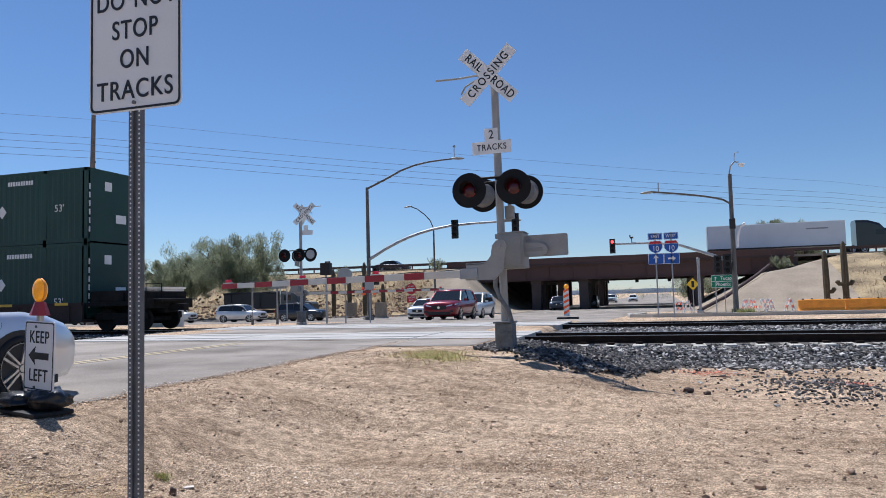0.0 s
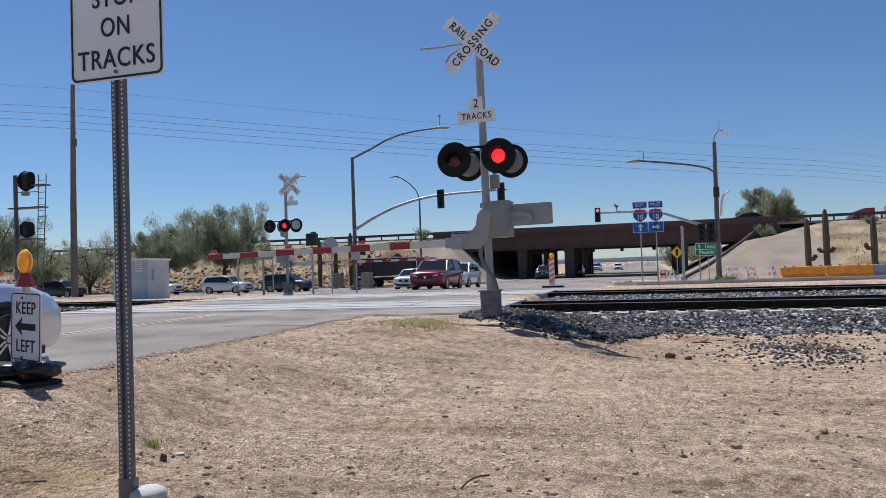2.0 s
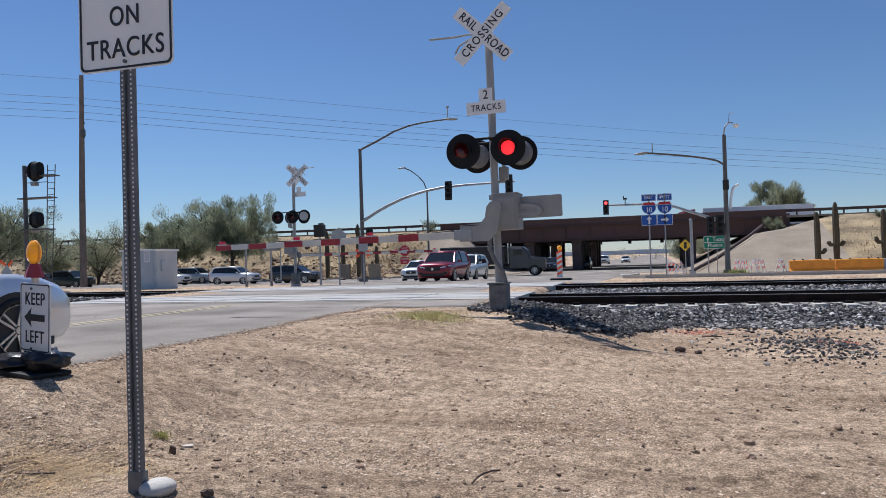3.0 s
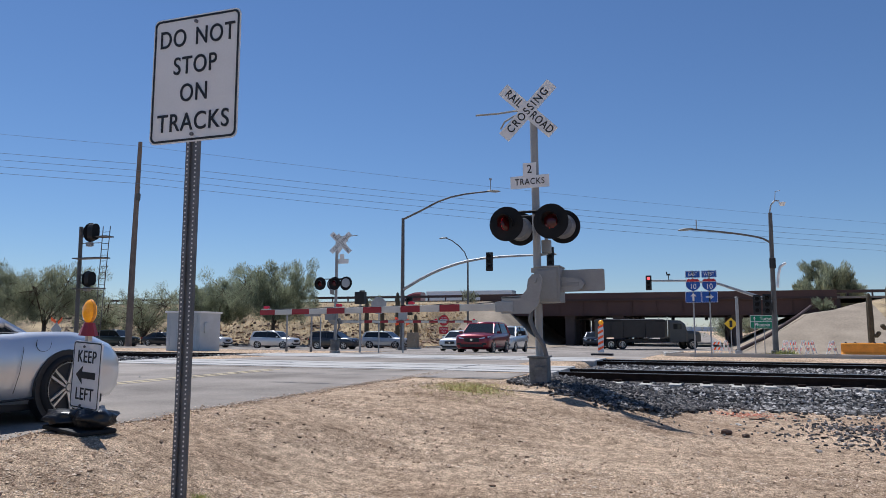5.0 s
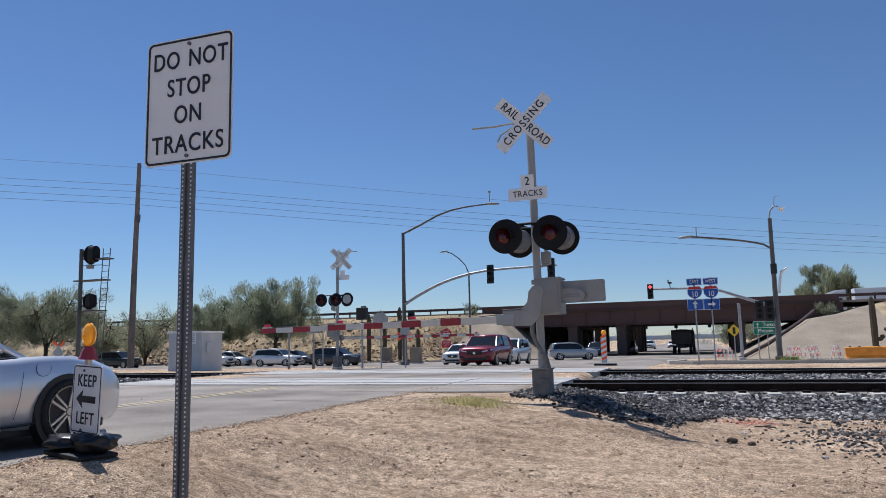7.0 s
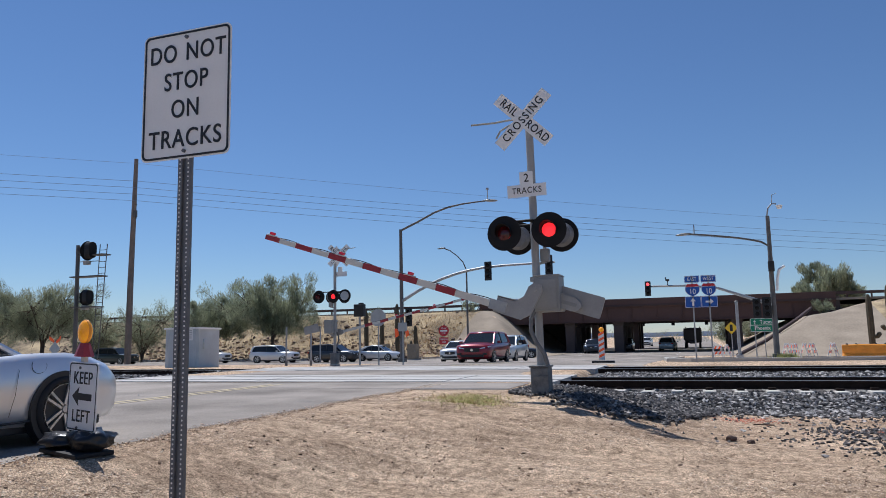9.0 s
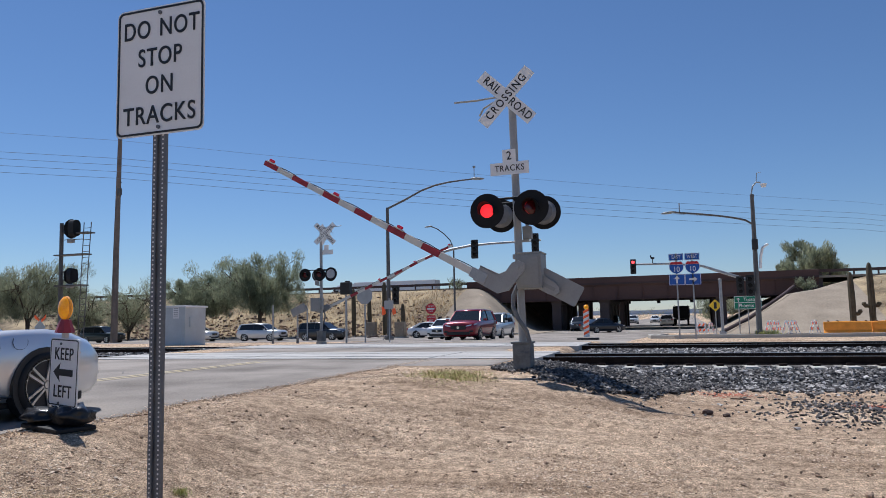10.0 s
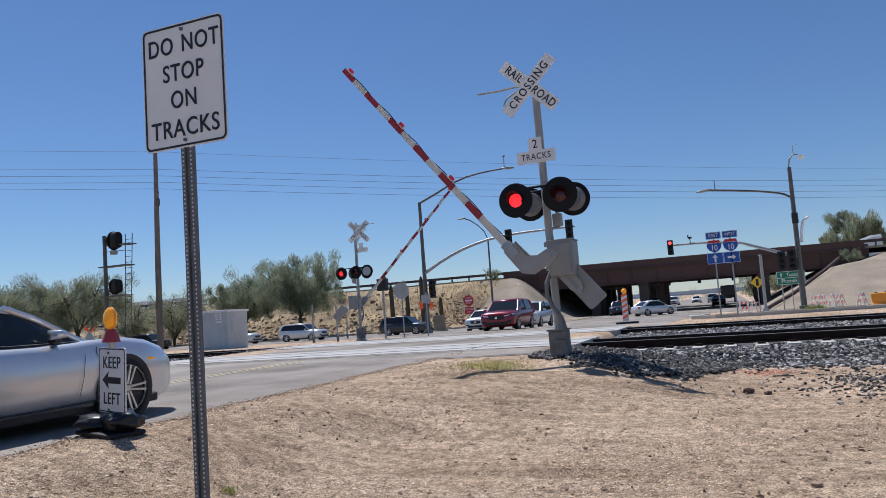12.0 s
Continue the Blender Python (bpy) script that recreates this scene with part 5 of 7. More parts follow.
def container(parent_at, z0, label):
    L, W, Hc = 16.15, 1.22, 2.88
    t = thing("container", label, "container", parent_at, group="stacked containers")
    bm = bmesh.new()
    # corrugated side: many shallow vertical ribs
    xs, up = [], []
    n = 58
    for k in range(n):
        x = -0.25 - (L - 0.5) * k / n
        for q, d in ((0.0, 0.0), (0.35, 0.0), (0.5, 0.014), (0.85, 0.014)):
            xs.append((x - q * (L - 0.5) / n, d))
    for s in (-1, 1):
        lo = [bm.verts.new((x, s * (W - d), z0 + 0.12)) for x, d in xs]
        hi = [bm.verts.new((x, s * (W - d), z0 + Hc - 0.10)) for x, d in xs]
        for k in range(len(xs) - 1):
            bm.faces.new((lo[k], lo[k + 1], hi[k + 1], hi[k]))
    bmesh.ops.recalc_face_normals(bm, faces=bm.faces)
    part("shell", bm, M["container"], t, "corrugated dark green walls")
    part("roof", boxes(((-L / 2, 0, z0 + Hc - 0.04), (L, 2 * W, 0.07))), M["container"], t)
    part("end_wall", boxes(((-0.05, 0, z0 + Hc / 2), (0.08, 2 * W - 0.1, Hc - 0.1))), M["container"], t)
    part("end_wall", boxes(((-L + 0.05, 0, z0 + Hc / 2), (0.08, 2 * W - 0.1, Hc - 0.1))), M["container"], t)
    for x in (-0.09, -L + 0.09, -2.05):
        for s in (-1, 1):
            part("corner_post", boxes(((x, s * (W - 0.06), z0 + Hc / 2), (0.16, 0.14, Hc))), M["container"], t)
    for s in (-1, 1):
        part("bottom_rail", boxes(((-L / 2, s * (W - 0.05), z0 + 0.07), (L, 0.12, 0.14))), M["container"], t)
        part("top_rail", boxes(((-L / 2, s * (W - 0.05), z0 + Hc - 0.06), (L, 0.12, 0.12))), M["container"], t)
    # markings on the near side
    ym = -W - 0.012
    words("53'", 0.40, M["signwhite"], t, (-1.35, ym, z0 + 1.35 if z0 > 2 else z0 + 0.62))
    for k in range(10):
        part("marking_bar", boxes(((-2.7 - 0.13 * k, ym, z0 + Hc - 0.42), (0.09, 0.01, 0.17))), M["signwhite"], t, "unreadable white marking")
    dia = plate([(0, -0.26), (0.22, 0), (0, 0.26), (-0.22, 0)], 0.01, pose(-4.2, ym, z0 + 1.35))
    part("placard", dia, M["signwhite"], t, "white diamond placard")
    part("end_marking", boxes(((-0.002, -0.15, z0 + 2.25), (0.02, 0.36, 0.36)), bevel=0.005), M["signwhite"], t, "white round mark")
    part("end_marking", boxes(((-0.002, 0.55, z0 + 1.0), (0.02, 0.55, 0.34)), bevel=0.005), M["signwhite"], t)
    for k in range(6):
        part("marking_bar", boxes(((-0.002, -1.12, z0 + 0.5 + 0.33 * k), (0.02, 0.06, 0.22))), M["signwhite"], t, "unreadable white marking")
    return t


TRACK2 = 23.62
train_car = well_car((0, TRACK2, 0), True)
box_low = container((0, TRACK2, 0), 0.52, "lower dark green shipping container in the well car")
box_high = container((0, TRACK2, 0), 3.42, "upper dark green shipping container stacked on another")


# ---- street furniture by the road ----
def keep_left_sign():
    t = thing("keep_left_sign", "white warning board with amber lamp weighted by black sandbags", "sign", (-5.40, 5.22, 0.0), -14)
    zb = float(height(-5.40, 5.22))
    t.matrix_basis = t.matrix_basis @ pose(0, 0, 0, 0, 2.5, 0)
    part("panel", plate(rounded(0.457, 0.61, 0.03), 0.012, pose(0.05, 0, 0.51)), M["signwhite"], t)
    bm = ring_plate(rounded(0.440, 0.592, 0.026), rounded(0.420, 0.572, 0.020), 0.002)
    bmesh.ops.translate(bm, vec=(0.05, -0.002, 0.51), verts=bm.verts)
    part("border", bm, M["letter"], t)
    words("KEEP", 0.155, M["letter"], t, (0.05, -0.002, 0.670), wide=0.84, bold=0.001, spacing=1.1)
    words("LEFT", 0.155, M["letter"], t, (0.05, -0.002, 0.335), wide=0.84, bold=0.001, spacing=1.1)
    part("arrow", plate([(-0.16, 0.50), (-0.05, 0.585), (-0.065, 0.53), (0.15, 0.53), (0.15, 0.47), (-0.065, 0.47), (-0.05, 0.415)], 0.002, pose(0.05, -0.002, 0.01)), M["letter"], t, "black arrow pointing left")
    for z in (0.765, 0.235):
        part("bolt", cyl(bmesh.new(), (0, -0.01, z), (0, 0, z), 0.012, seg=8), M["postgrey"], t)
    part("post", boxes(((0, 0.03, (0.94 + zb) / 2), (0.05, 0.04, 0.94 - zb))), M["armwhite"], t)
    bm = bmesh.new()
    g = bmesh.ops.create_cone(bm, cap_ends=True, segments=8, radius1=0.105, radius2=0.055, depth=0.12)
    bmesh.ops.scale(bm, vec=(1, 0.75, 1), verts=bm.verts)
    bmesh.ops.translate(bm, vec=(-0.01, 0.03, 0.925), verts=bm.verts)
    part("lamp_base", bm, M["redplastic"], t, "dull red battery case")
    bm = bmesh.new()
    bmesh.ops.create_uvsphere(bm, u_segments=24, v_segments=14, radius=1.0)
    bmesh.ops.scale(bm, vec=(0.082, 0.055, 0.108), verts=bm.verts)
    bmesh.ops.translate(bm, vec=(-0.02, 0.03, 1.085), verts=bm.verts)
    part("lamp_lens", bm, M["amber"], t, "round amber warning lens", smooth=True)
    part("lamp_ring", ring_plate([(-0.02 + 0.088 * math.cos(a), 1.085 + 0.112 * math.sin(a)) for a in np.linspace(0, 2 * math.pi, 28, endpoint=False)], [(-0.02 + 0.070 * math.cos(a), 1.085 + 0.092 * math.sin(a)) for a in np.linspace(0, 2 * math.pi, 28, endpoint=False)], 0.02), M["orange"], t).matrix_basis = pose(0, 0.02, 0)
    part("rubber_base", boxes(((0.02, 0.0, zb + 0.03), (0.60, 0.36, 0.04)), bevel=0.015), M["rubber"], t, "flat black rubber foot")
    for bx, by, sx, sy, sz, a in ((-0.17, -0.03, 0.19, 0.16, 0.070, 20), (0.16, 0.05, 0.17, 0.16, 0.095, -12), (0.02, 0.08, 0.14, 0.15, 0.10, 40)):
        bm = bmesh.new()
        bmesh.ops.create_icosphere(bm, subdivisions=3, radius=1.0)
        for v in bm.verts:
            v.co *= 1 + 0.42 * noise.noise(v.co * 2.2 + Vector((bx * 9, a, 0))) + 0.12 * noise.noise(v.co * 7 + Vector((a, 0, 3)))
            v.co.x = math.copysign(abs(v.co.x) ** 0.7, v.co.x)
        bmesh.ops.scale(bm, vec=(sx, sy, sz), verts=bm.verts)
        bmesh.ops.transform(bm, matrix=pose(bx, by, zb + 0.06 + sz * 0.75, 0, 0, a), verts=bm.verts)
        part("sandbag", bm, M["bagblack"], t, "black plastic sandbag", smooth=True)
    return t


keep_left_sign()


def signal_head(parent, x, y, z, lit=None, face=1, s=1.0, name="signal_head"):
    """Three lights in a black backplate; the lit one glows."""
    hd = part(name, plate([(x + a * s, b * s) for a, b in rounded(0.46, 1.20, 0.04)], 0.03, pose(0, y, z)), M["insulgrey"], parent, "black traffic signal with backplate")
    part("housing", boxes(((x, y + 0.13 * s, z), (0.30 * s, 0.22 * s, 1.05 * s)), bevel=0.03), M["insulgrey"], hd)
    for k, c in enumerate(("red", "amber", "green")):
        m = M["black"]
        if lit == c:
            m = M["redlit"] if c == "red" else M["greenlit"]
        zz = z + (0.36 - 0.36 * k) * s
        part("light", cyl(bmesh.new(), (x, y - 0.02, zz), (x, y + 0.02, zz), 0.125 * s, seg=16), m, hd)
        bm = bmesh.new()
        rows = []
        for q in range(11):
            a = radians(-10 + 200 * q / 10)
            rows.append([bm.verts.new((x + 0.14 * s * math.cos(a), y, zz + 0.14 * s * math.sin(a))), bm.verts.new((x + 0.14 * s * math.cos(a), y - 0.18 * s, zz + 0.14 * s * math.sin(a)))])
        for a, b in zip(rows, rows[1:]):
            bm.faces.new((a[0], b[0], b[1], a[1]))
        part("visor", bm, M["insulgrey"], hd)
    return hd


def luminaire(parent, at, way):
    bm = bmesh.new()
    bmesh.ops.create_uvsphere(bm, u_segments=14, v_segments=8, radius=1.0)
    bmesh.ops.scale(bm, vec=(0.48, 0.16, 0.085), verts=bm.verts)
    bmesh.ops.transform(bm, matrix=pose(at[0] + 0.35 * way, at[1], at[2], 0, 5 * way, 0), verts=bm.verts)
    part("lamp_head", bm, M["casegrey"], parent, "grey cobra-head luminaire", smooth=True)


def arc(a, b, bulge, n=12):
    """Points from a to b that climb early and then level out."""
    a, b = Vector(a), Vector(b)
    return [tuple(Vector((a.x + (b.x - a.x) * q, a.y + (b.y - a.y) * q, a.z + (b.z - a.z) * (q ** bulge)))) for q in np.linspace(0, 1, n)]


def signal_pole_left():
    t = thing("signal_pole", "dark steel signal pole with curved arm and street light", "signal pole", (0, 0, 0))
    gz = float(height(-18.6, 44.2))
    part("pole", cyl(bmesh.new(), (-18.66, 44.2, gz), (-18.68, 44.2, 8.36), 0.15, 0.10, seg=14), M["darkpole"], t)
    part("pole_base", boxes(((-18.66, 44.2, gz + 0.12), (0.46, 0.46, 0.26)), bevel=0.03), M["darkpole"], t)
    part("lamp_arm", tube(bmesh.new(), [(-18.69, 44.2, 8.28), (-17.43, 44.2, 8.79), (-16.23, 44.2, 9.33), (-15.25, 44.2, 9.61), (-14.28, 44.2, 9.74), (-13.4, 44.2, 9.79), (-12.75, 44.2, 9.81)], [0.075, 0.07, 0.065, 0.06, 0.055, 0.05, 0.05], 8), M["darkpole"], t)
    luminaire(t, (-12.75, 44.2, 9.81), 1)
    part("photocell", tube(bmesh.new(), [(-12.6, 44.2, 9.8), (-12.6, 44.2, 10.55)], 0.03, 6), M["steel"], t)
    part("photocell", boxes(((-12.6, 44.2, 10.6), (0.16, 0.14, 0.12)), bevel=0.02), M["steel"], t)
    part("mast_arm", tube(bmesh.new(), [(-18.66, 44.2, 3.56), (-17.51, 44.2, 4.20), (-16.6, 44.2, 4.62), (-15.82, 44.2, 4.92), (-15.0, 44.2, 5.16), (-14.17, 44.2, 5.35), (-13.04, 44.2, 5.51), (-11.6, 44.2, 5.58), (-10.06, 44.2, 5.60), (-8.4, 44.2, 5.62)], [0.11, 0.107, 0.103, 0.10, 0.095, 0.09, 0.085, 0.08, 0.07, 0.06], 10), M["steel"], t, "curved galvanised signal arm")
    signal_head(t, -12.65, 44.05, 5.26)
    signal_head(t, -8.75, 44.05, 5.45)
    signal_head(t, -18.1, 44.0, 2.5)
    return t


signal_pole_left()


def signal_pole_right():
    t = thing("signal_pole", "tall dark signal pole with camera, arm and street light", "signal pole", (0, 0, 0))
    gz = float(height(4.2, 47.2))
    part("pole", cyl(bmesh.new(), (3.98, 47.2, gz), (4.02, 47.2, 8.02), 0.17, 0.11, seg=14), M["darkpole"], t)
    part("pole_base", boxes(((3.98, 47.2, gz + 0.15), (0.5, 0.5, 0.32)), bevel=0.03), M["darkpole"], t)
    part("lamp_arm", tube(bmesh.new(), arc((3.98, 47.2, 6.2), (-0.55, 47.2, 7.22), 0.55), 0.06, 8), M["darkpole"], t)
    luminaire(t, (-0.5, 47.2, 7.22), -1)
    part("photocell", tube(bmesh.new(), [(-0.2, 47.2, 7.2), (-0.2, 47.2, 7.8)], 0.035, 6), M["steel"], t)
    part("camera_bracket", tube(bmesh.new(), [(3.98, 47.2, 8.0), (4.08, 47.2, 8.5), (4.3, 47.2, 8.75), (4.55, 47.2, 8.72)], 0.045, 8), M["steel"], t)
    part("camera_dome", cyl(bmesh.new(), (4.7, 47.2, 8.62), (4.7, 47.2, 8.42), 0.20, 0.13, seg=12), M["signwhite"], t, "white camera dome")
    part("antenna", tube(bmesh.new(), [(4.3, 47.2, 8.75), (4.35, 47.2, 9.3), (4.6, 47.2, 9.35)], 0.022, 6), M["steel"], t)
    part("mast_arm", tube(bmesh.new(), [(3.98, 47.2, 2.64), (2.97, 47.2, 3.04), (1.9, 47.2, 3.44), (0.96, 47.2, 3.80), (-0.91, 47.2, 4.03), (-3.0, 47.2, 4.06)], [0.11, 0.10, 0.09, 0.08, 0.07, 0.06], 10), M["steel"], t, "galvanised signal arm")
    signal_head(t, -3.14, 47.05, 3.92, "red", s=0.77)
    part("detector", boxes(((-1.95, 47.2, 4.42), (0.22, 0.2, 0.10)), ((-1.95, 47.2, 4.22), (0.05, 0.05, 0.35)), ((-2.05, 47.2, 4.52), (0.07, 0.07, 0.16))), M["insulgrey"], t)
    signal_head(t, 3.05, 46.9, 2.50, s=0.95)
    signal_head(t, 3.60, 46.9, 2.50, s=1.05)
    part("side_hood", tube(bmesh.new(), [(4.22, 47.0, 3.5), (4.28, 47.0, 4.2), (4.42, 47.0, 4.75), (4.72, 47.0, 4.95)], 0.08, 8), M["signwhite"], t, "white sensor tube")
    part("side_sensor", boxes(((4.0, 46.95, 4.95), (0.34, 0.28, 0.62)), bevel=0.04), M["insulgrey"], t)
    return t


signal_pole_right()


def far_street_lamp():
    t = thing("street_lamp", "slim grey street lamp with a curved arm", "street lamp", (0, 0, 0))
    gz = float(height(-22.6, 72.0))
    part("pole", cyl(bmesh.new(), (-23.0, 72.0, gz), (-23.0, 72.0, 8.3), 0.12, 0.08, seg=10), M["darkpole"], t)
    part("lamp_arm", tube(bmesh.new(), [(-23.0, 72.0, 8.2), (-23.36, 72.0, 9.08), (-23.98, 72.0, 9.76), (-24.8, 72.0, 10.39), (-25.5, 72.0, 10.68)], 0.055, 8), M["darkpole"], t)
    luminaire(t, (-25.4, 72.0, 10.68), -1)


far_street_lamp()


def interstate_sign(at, word, arrow):
    t = thing("route_sign", "blue and red route shield with direction plates on a steel post", "sign", at, 0, "route signs")
    z0 = at[2]
    part("post", boxes(((0, 0.03, (3.52 - z0) / 2), (0.06, 0.06, 3.52 - z0))), M["steel"], t)
    def panel(name, w, h, z, m):
        p = part(name, plate(rounded(w, h, 0.03), 0.004, pose(0, 0, z - z0)), m, t)
        bm = ring_plate(rounded(w - 0.02, h - 0.02, 0.025), rounded(w - 0.05, h - 0.05, 0.02), 0.002)
        bmesh.ops.translate(bm, vec=(0, -0.002, z - z0), verts=bm.verts)
        part("border", bm, M["signwhite"], p)
        return p
    p = panel("direction_plate", 0.61, 0.30, 3.36, M["blue"])
    words(word, 0.205, M["signwhite"], p, (0, -0.003, 3.36 - z0), wide=0.82, bold=0.001)
    half = [(0.0, 0.27), (0.10, 0.25), (0.20, 0.27), (0.27, 0.20), (0.305, 0.06), (0.29, -0.08), (0.20, -0.20), (0.08, -0.265), (0.0, -0.29)]
    shp = half + [(-x, z) for x, z in half[-2:0:-1]]
    sh = part("shield_edge", plate(shp[::-1], 0.004, pose(0, 0, 2.91 - z0)), M["signwhite"], t, "white edged shield")
    low = [(x * 0.94, z * 0.94) for x, z in half if z < 0.15]
    lows = [(0.0, 0.115)] + [(0.275, 0.115)] + low + [(-x, z) for x, z in low[-2::-1]] + [(-0.275, 0.115)]
    part("shield_field", plate(lows[::-1], 0.003, pose(0, -0.003, 2.91 - z0)), M["blue"], sh)
    up = [(-0.275, 0.13), (-0.25, 0.185), (-0.19, 0.25), (-0.10, 0.23), (0, 0.25), (0.10, 0.23), (0.19, 0.25), (0.25, 0.185), (0.275, 0.13)]
    part("shield_top", plate(up, 0.003, pose(0, -0.003, 2.91 - z0)), M["signred"], sh)
    words("10", 0.33, M["signwhite"], sh, (0, -0.006, 2.82 - z0), wide=0.85, bold=0.002)
    p = panel("arrow_plate", 0.66, 0.48, 2.38, M["blue"])
    arr = [(-0.04, -0.16), (0.04, -0.16), (0.04, 0.03), (0.12, 0.03), (0.0, 0.17), (-0.12, 0.03), (-0.04, 0.03)]
    rot = pose(0, -0.003, 2.38 - z0) @ pose(0, 0, 0, 0, 0 if arrow == "up" else 90, 0)
    part("arrow", plate(arr, 0.002, rot), M["signwhite"], p)
    return t


interstate_sign((-0.375, 33.0, -0.25), "EAST", "up")
interstate_sign((0.284, 33.0, -0.25), "WEST", "right")


def post_sign(name, at, label, shape, m, h, post_m=None, extra=None, rz=0):
    z = float(height(at[0], at[1]))
    t = thing(name, label, "sign", (at[0], at[1], z), rz)
    part("post", cyl(bmesh.new(), (0, 0.04, 0), (0, 0.04, h + 0.3), 0.035, seg=8), post_m or M["steel"], t)
    part("panel", plate(shape, 0.004, pose(0, 0, h)), m, t)
    if extra:
        extra(t, h)
    return t


def oct8(r):
    return [(r * math.cos(radians(22.5 + 45 * k)), r * math.sin(radians(22.5 + 45 * k))) for k in range(8)]


def circle(r, n=28):
    return [(r * math.cos(2 * math.pi * k / n), r * math.sin(2 * math.pi * k / n)) for k in range(n)]


def ahead_symbol(t, h):
    part("symbol", plate(rounded(0.20, 0.50, 0.03), 0.003, pose(0, -0.003, h)), M["letter"], t)


def no_entry(t, h):
    part("bar", plate(rounded(0.80, 0.17, 0.01), 0.003, pose(0, -0.003, h)), M["signwhite"], t)
    words("DO NOT", 0.19, M["signwhite"], t, (0, -0.004, h + 0.26), wide=0.85)
    words("ENTER", 0.19, M["signwhite"], t, (0, -0.004, h - 0.26), wide=0.85)
    p = part("lower_panel", plate(rounded(1.0, 0.72, 0.04), 0.004, pose(0, 0, h - 1.05)), M["signred"], t)
    words("WRONG", 0.26, M["signwhite"], p, (0, -0.004, h - 0.90), wide=0.8)
    words("WAY", 0.26, M["signwhite"], p, (0, -0.004, h - 1.20), wide=0.8)


def cities(t, h):
    bm = ring_plate(rounded(2.06, 1.06, 0.06), rounded(2.00, 1.00, 0.05), 0.003)
    bmesh.ops.translate(bm, vec=(0, -0.003, h), verts=bm.verts)
    part("border", bm, M["signwhite"], t)
    part("divider", plate(rounded(2.0, 0.04, 0.01), 0.003, pose(0, -0.003, h)), M["signwhite"], t)
    words("Tucson", 0.42, M["signwhite"], t, (0.22, -0.004, h + 0.24), wide=0.85, bold=0.003)
    words("Phoenix", 0.42, M["signwhite"], t, (-0.12, -0.004, h - 0.25), wide=0.85, bold=0.003)
    arr = [(-0.04, -0.16), (0.04, -0.16), (0.04, 0.03), (0.12, 0.03), (0.0, 0.17), (-0.12, 0.03), (-0.04, 0.03)]
    part("arrow", plate(arr, 0.002, pose(-0.70, -0.004, h + 0.24)), M["signwhite"], t)
    part("arrow", plate(arr, 0.002, pose(0.84, -0.004, h - 0.25) @ pose(0, 0, 0, 0, 90, 0)), M["signwhite"], t)
    part("post", cyl(bmesh.new(), (-0.7, 0.04, -0.3), (-0.7, 0.04, h + 0.3), 0.05, seg=8), M["steel"], t)


post_sign("signal_ahead_sign", (1.97, 58.9), "yellow diamond warning sign with a signal symbol", [(0, -0.47), (0.47, 0), (0, 0.47), (-0.47, 0)], M["signyellow"], 2.34, None, ahead_symbol)
post_sign("guide_sign", (4.67, 64.6), "green highway guide sign with white lettering", rounded(2.1, 1.1, 0.08), M["green"], 2.60, None, cities)
post_sign("no_entry_sign", (-25.55, 71.7), "red and white no entry sign above a wrong way plate", circle(0.56), M["signred"], 2.85, None, no_entry)
post_sign("sign_back", (-14.3, 31.0), "bare metal back of an octagonal sign on a post", oct8(0.42), M["signback"], 2.2)
post_sign("sign_back", (-13.2, 31.3), "bare metal back of a small rectangular sign", rounded(0.46, 0.40, 0.03), M["signback"], 1.75)


def pedestal_signal(at):
    z = float(height(*at))
    t = thing("pedestal_signal", "black boxy traffic signal seen from behind on a steel post", "traffic signal", (*at, z))
    part("post", cyl(bmesh.new(), (0, 0, 0), (0, 0, 2.3), 0.05, seg=10), M["steel"], t)
    part("housing", boxes(((0, 0, 2.58), (0.50, 0.30, 0.58)), bevel=0.03), M["insulgrey"], t)
    part("cap", boxes(((0.08, 0, 2.90), (0.22, 0.16, 0.08)), bevel=0.02), M["insulgrey"], t)


pedestal_signal((-15.35, 31.2))


def flag_sign(at, name="flag_sign"):
    z = float(height(*at))
    t = thing(name, "diamond road works sign back with fluorescent orange flags", "sign", (*at, z))
    part("panel", plate([(0, -0.6), (0.6, 0), (0, 0.6), (-0.6, 0)], 0.01, pose(0, 0, 1.35)), M["signback"], t)
    part("stand", tube(bmesh.new(), [(-0.6, -0.2, 0), (0, 0.05, 0.8), (0.6, -0.2, 0)], 0.03, 6), M["postgrey"], t)
    part("stand", tube(bmesh.new(), [(0, 0.5, 0), (0, 0.05, 0.8), (0, 0.05, 2.1)], 0.03, 6), M["postgrey"], t)
    for s in (-1, 1):
        part("flag", loft([[(s * (0.10 + 0.5 * q), 0.03 + 0.05 * math.sin(5 * q), 2.02 + 0.36 * q - 0.5 * (0.55 if k else 0)) for k in (0, 1)] + [(s * (0.10 + 0.5 * q), 0.05 + 0.05 * math.sin(5 * q), 2.02 + 0.36 * q - 0.5 * (0.55 if k else 0)) for k in (1, 0)] for q in (0, 0.33, 0.66, 1.0)]), M["orangered"], t, "fluorescent orange flag")
        part("flag_staff", tube(bmesh.new(), [(0, 0.02, 1.9), (s * 0.62, 0.02, 2.45)], 0.015, 5), M["bark"], t)




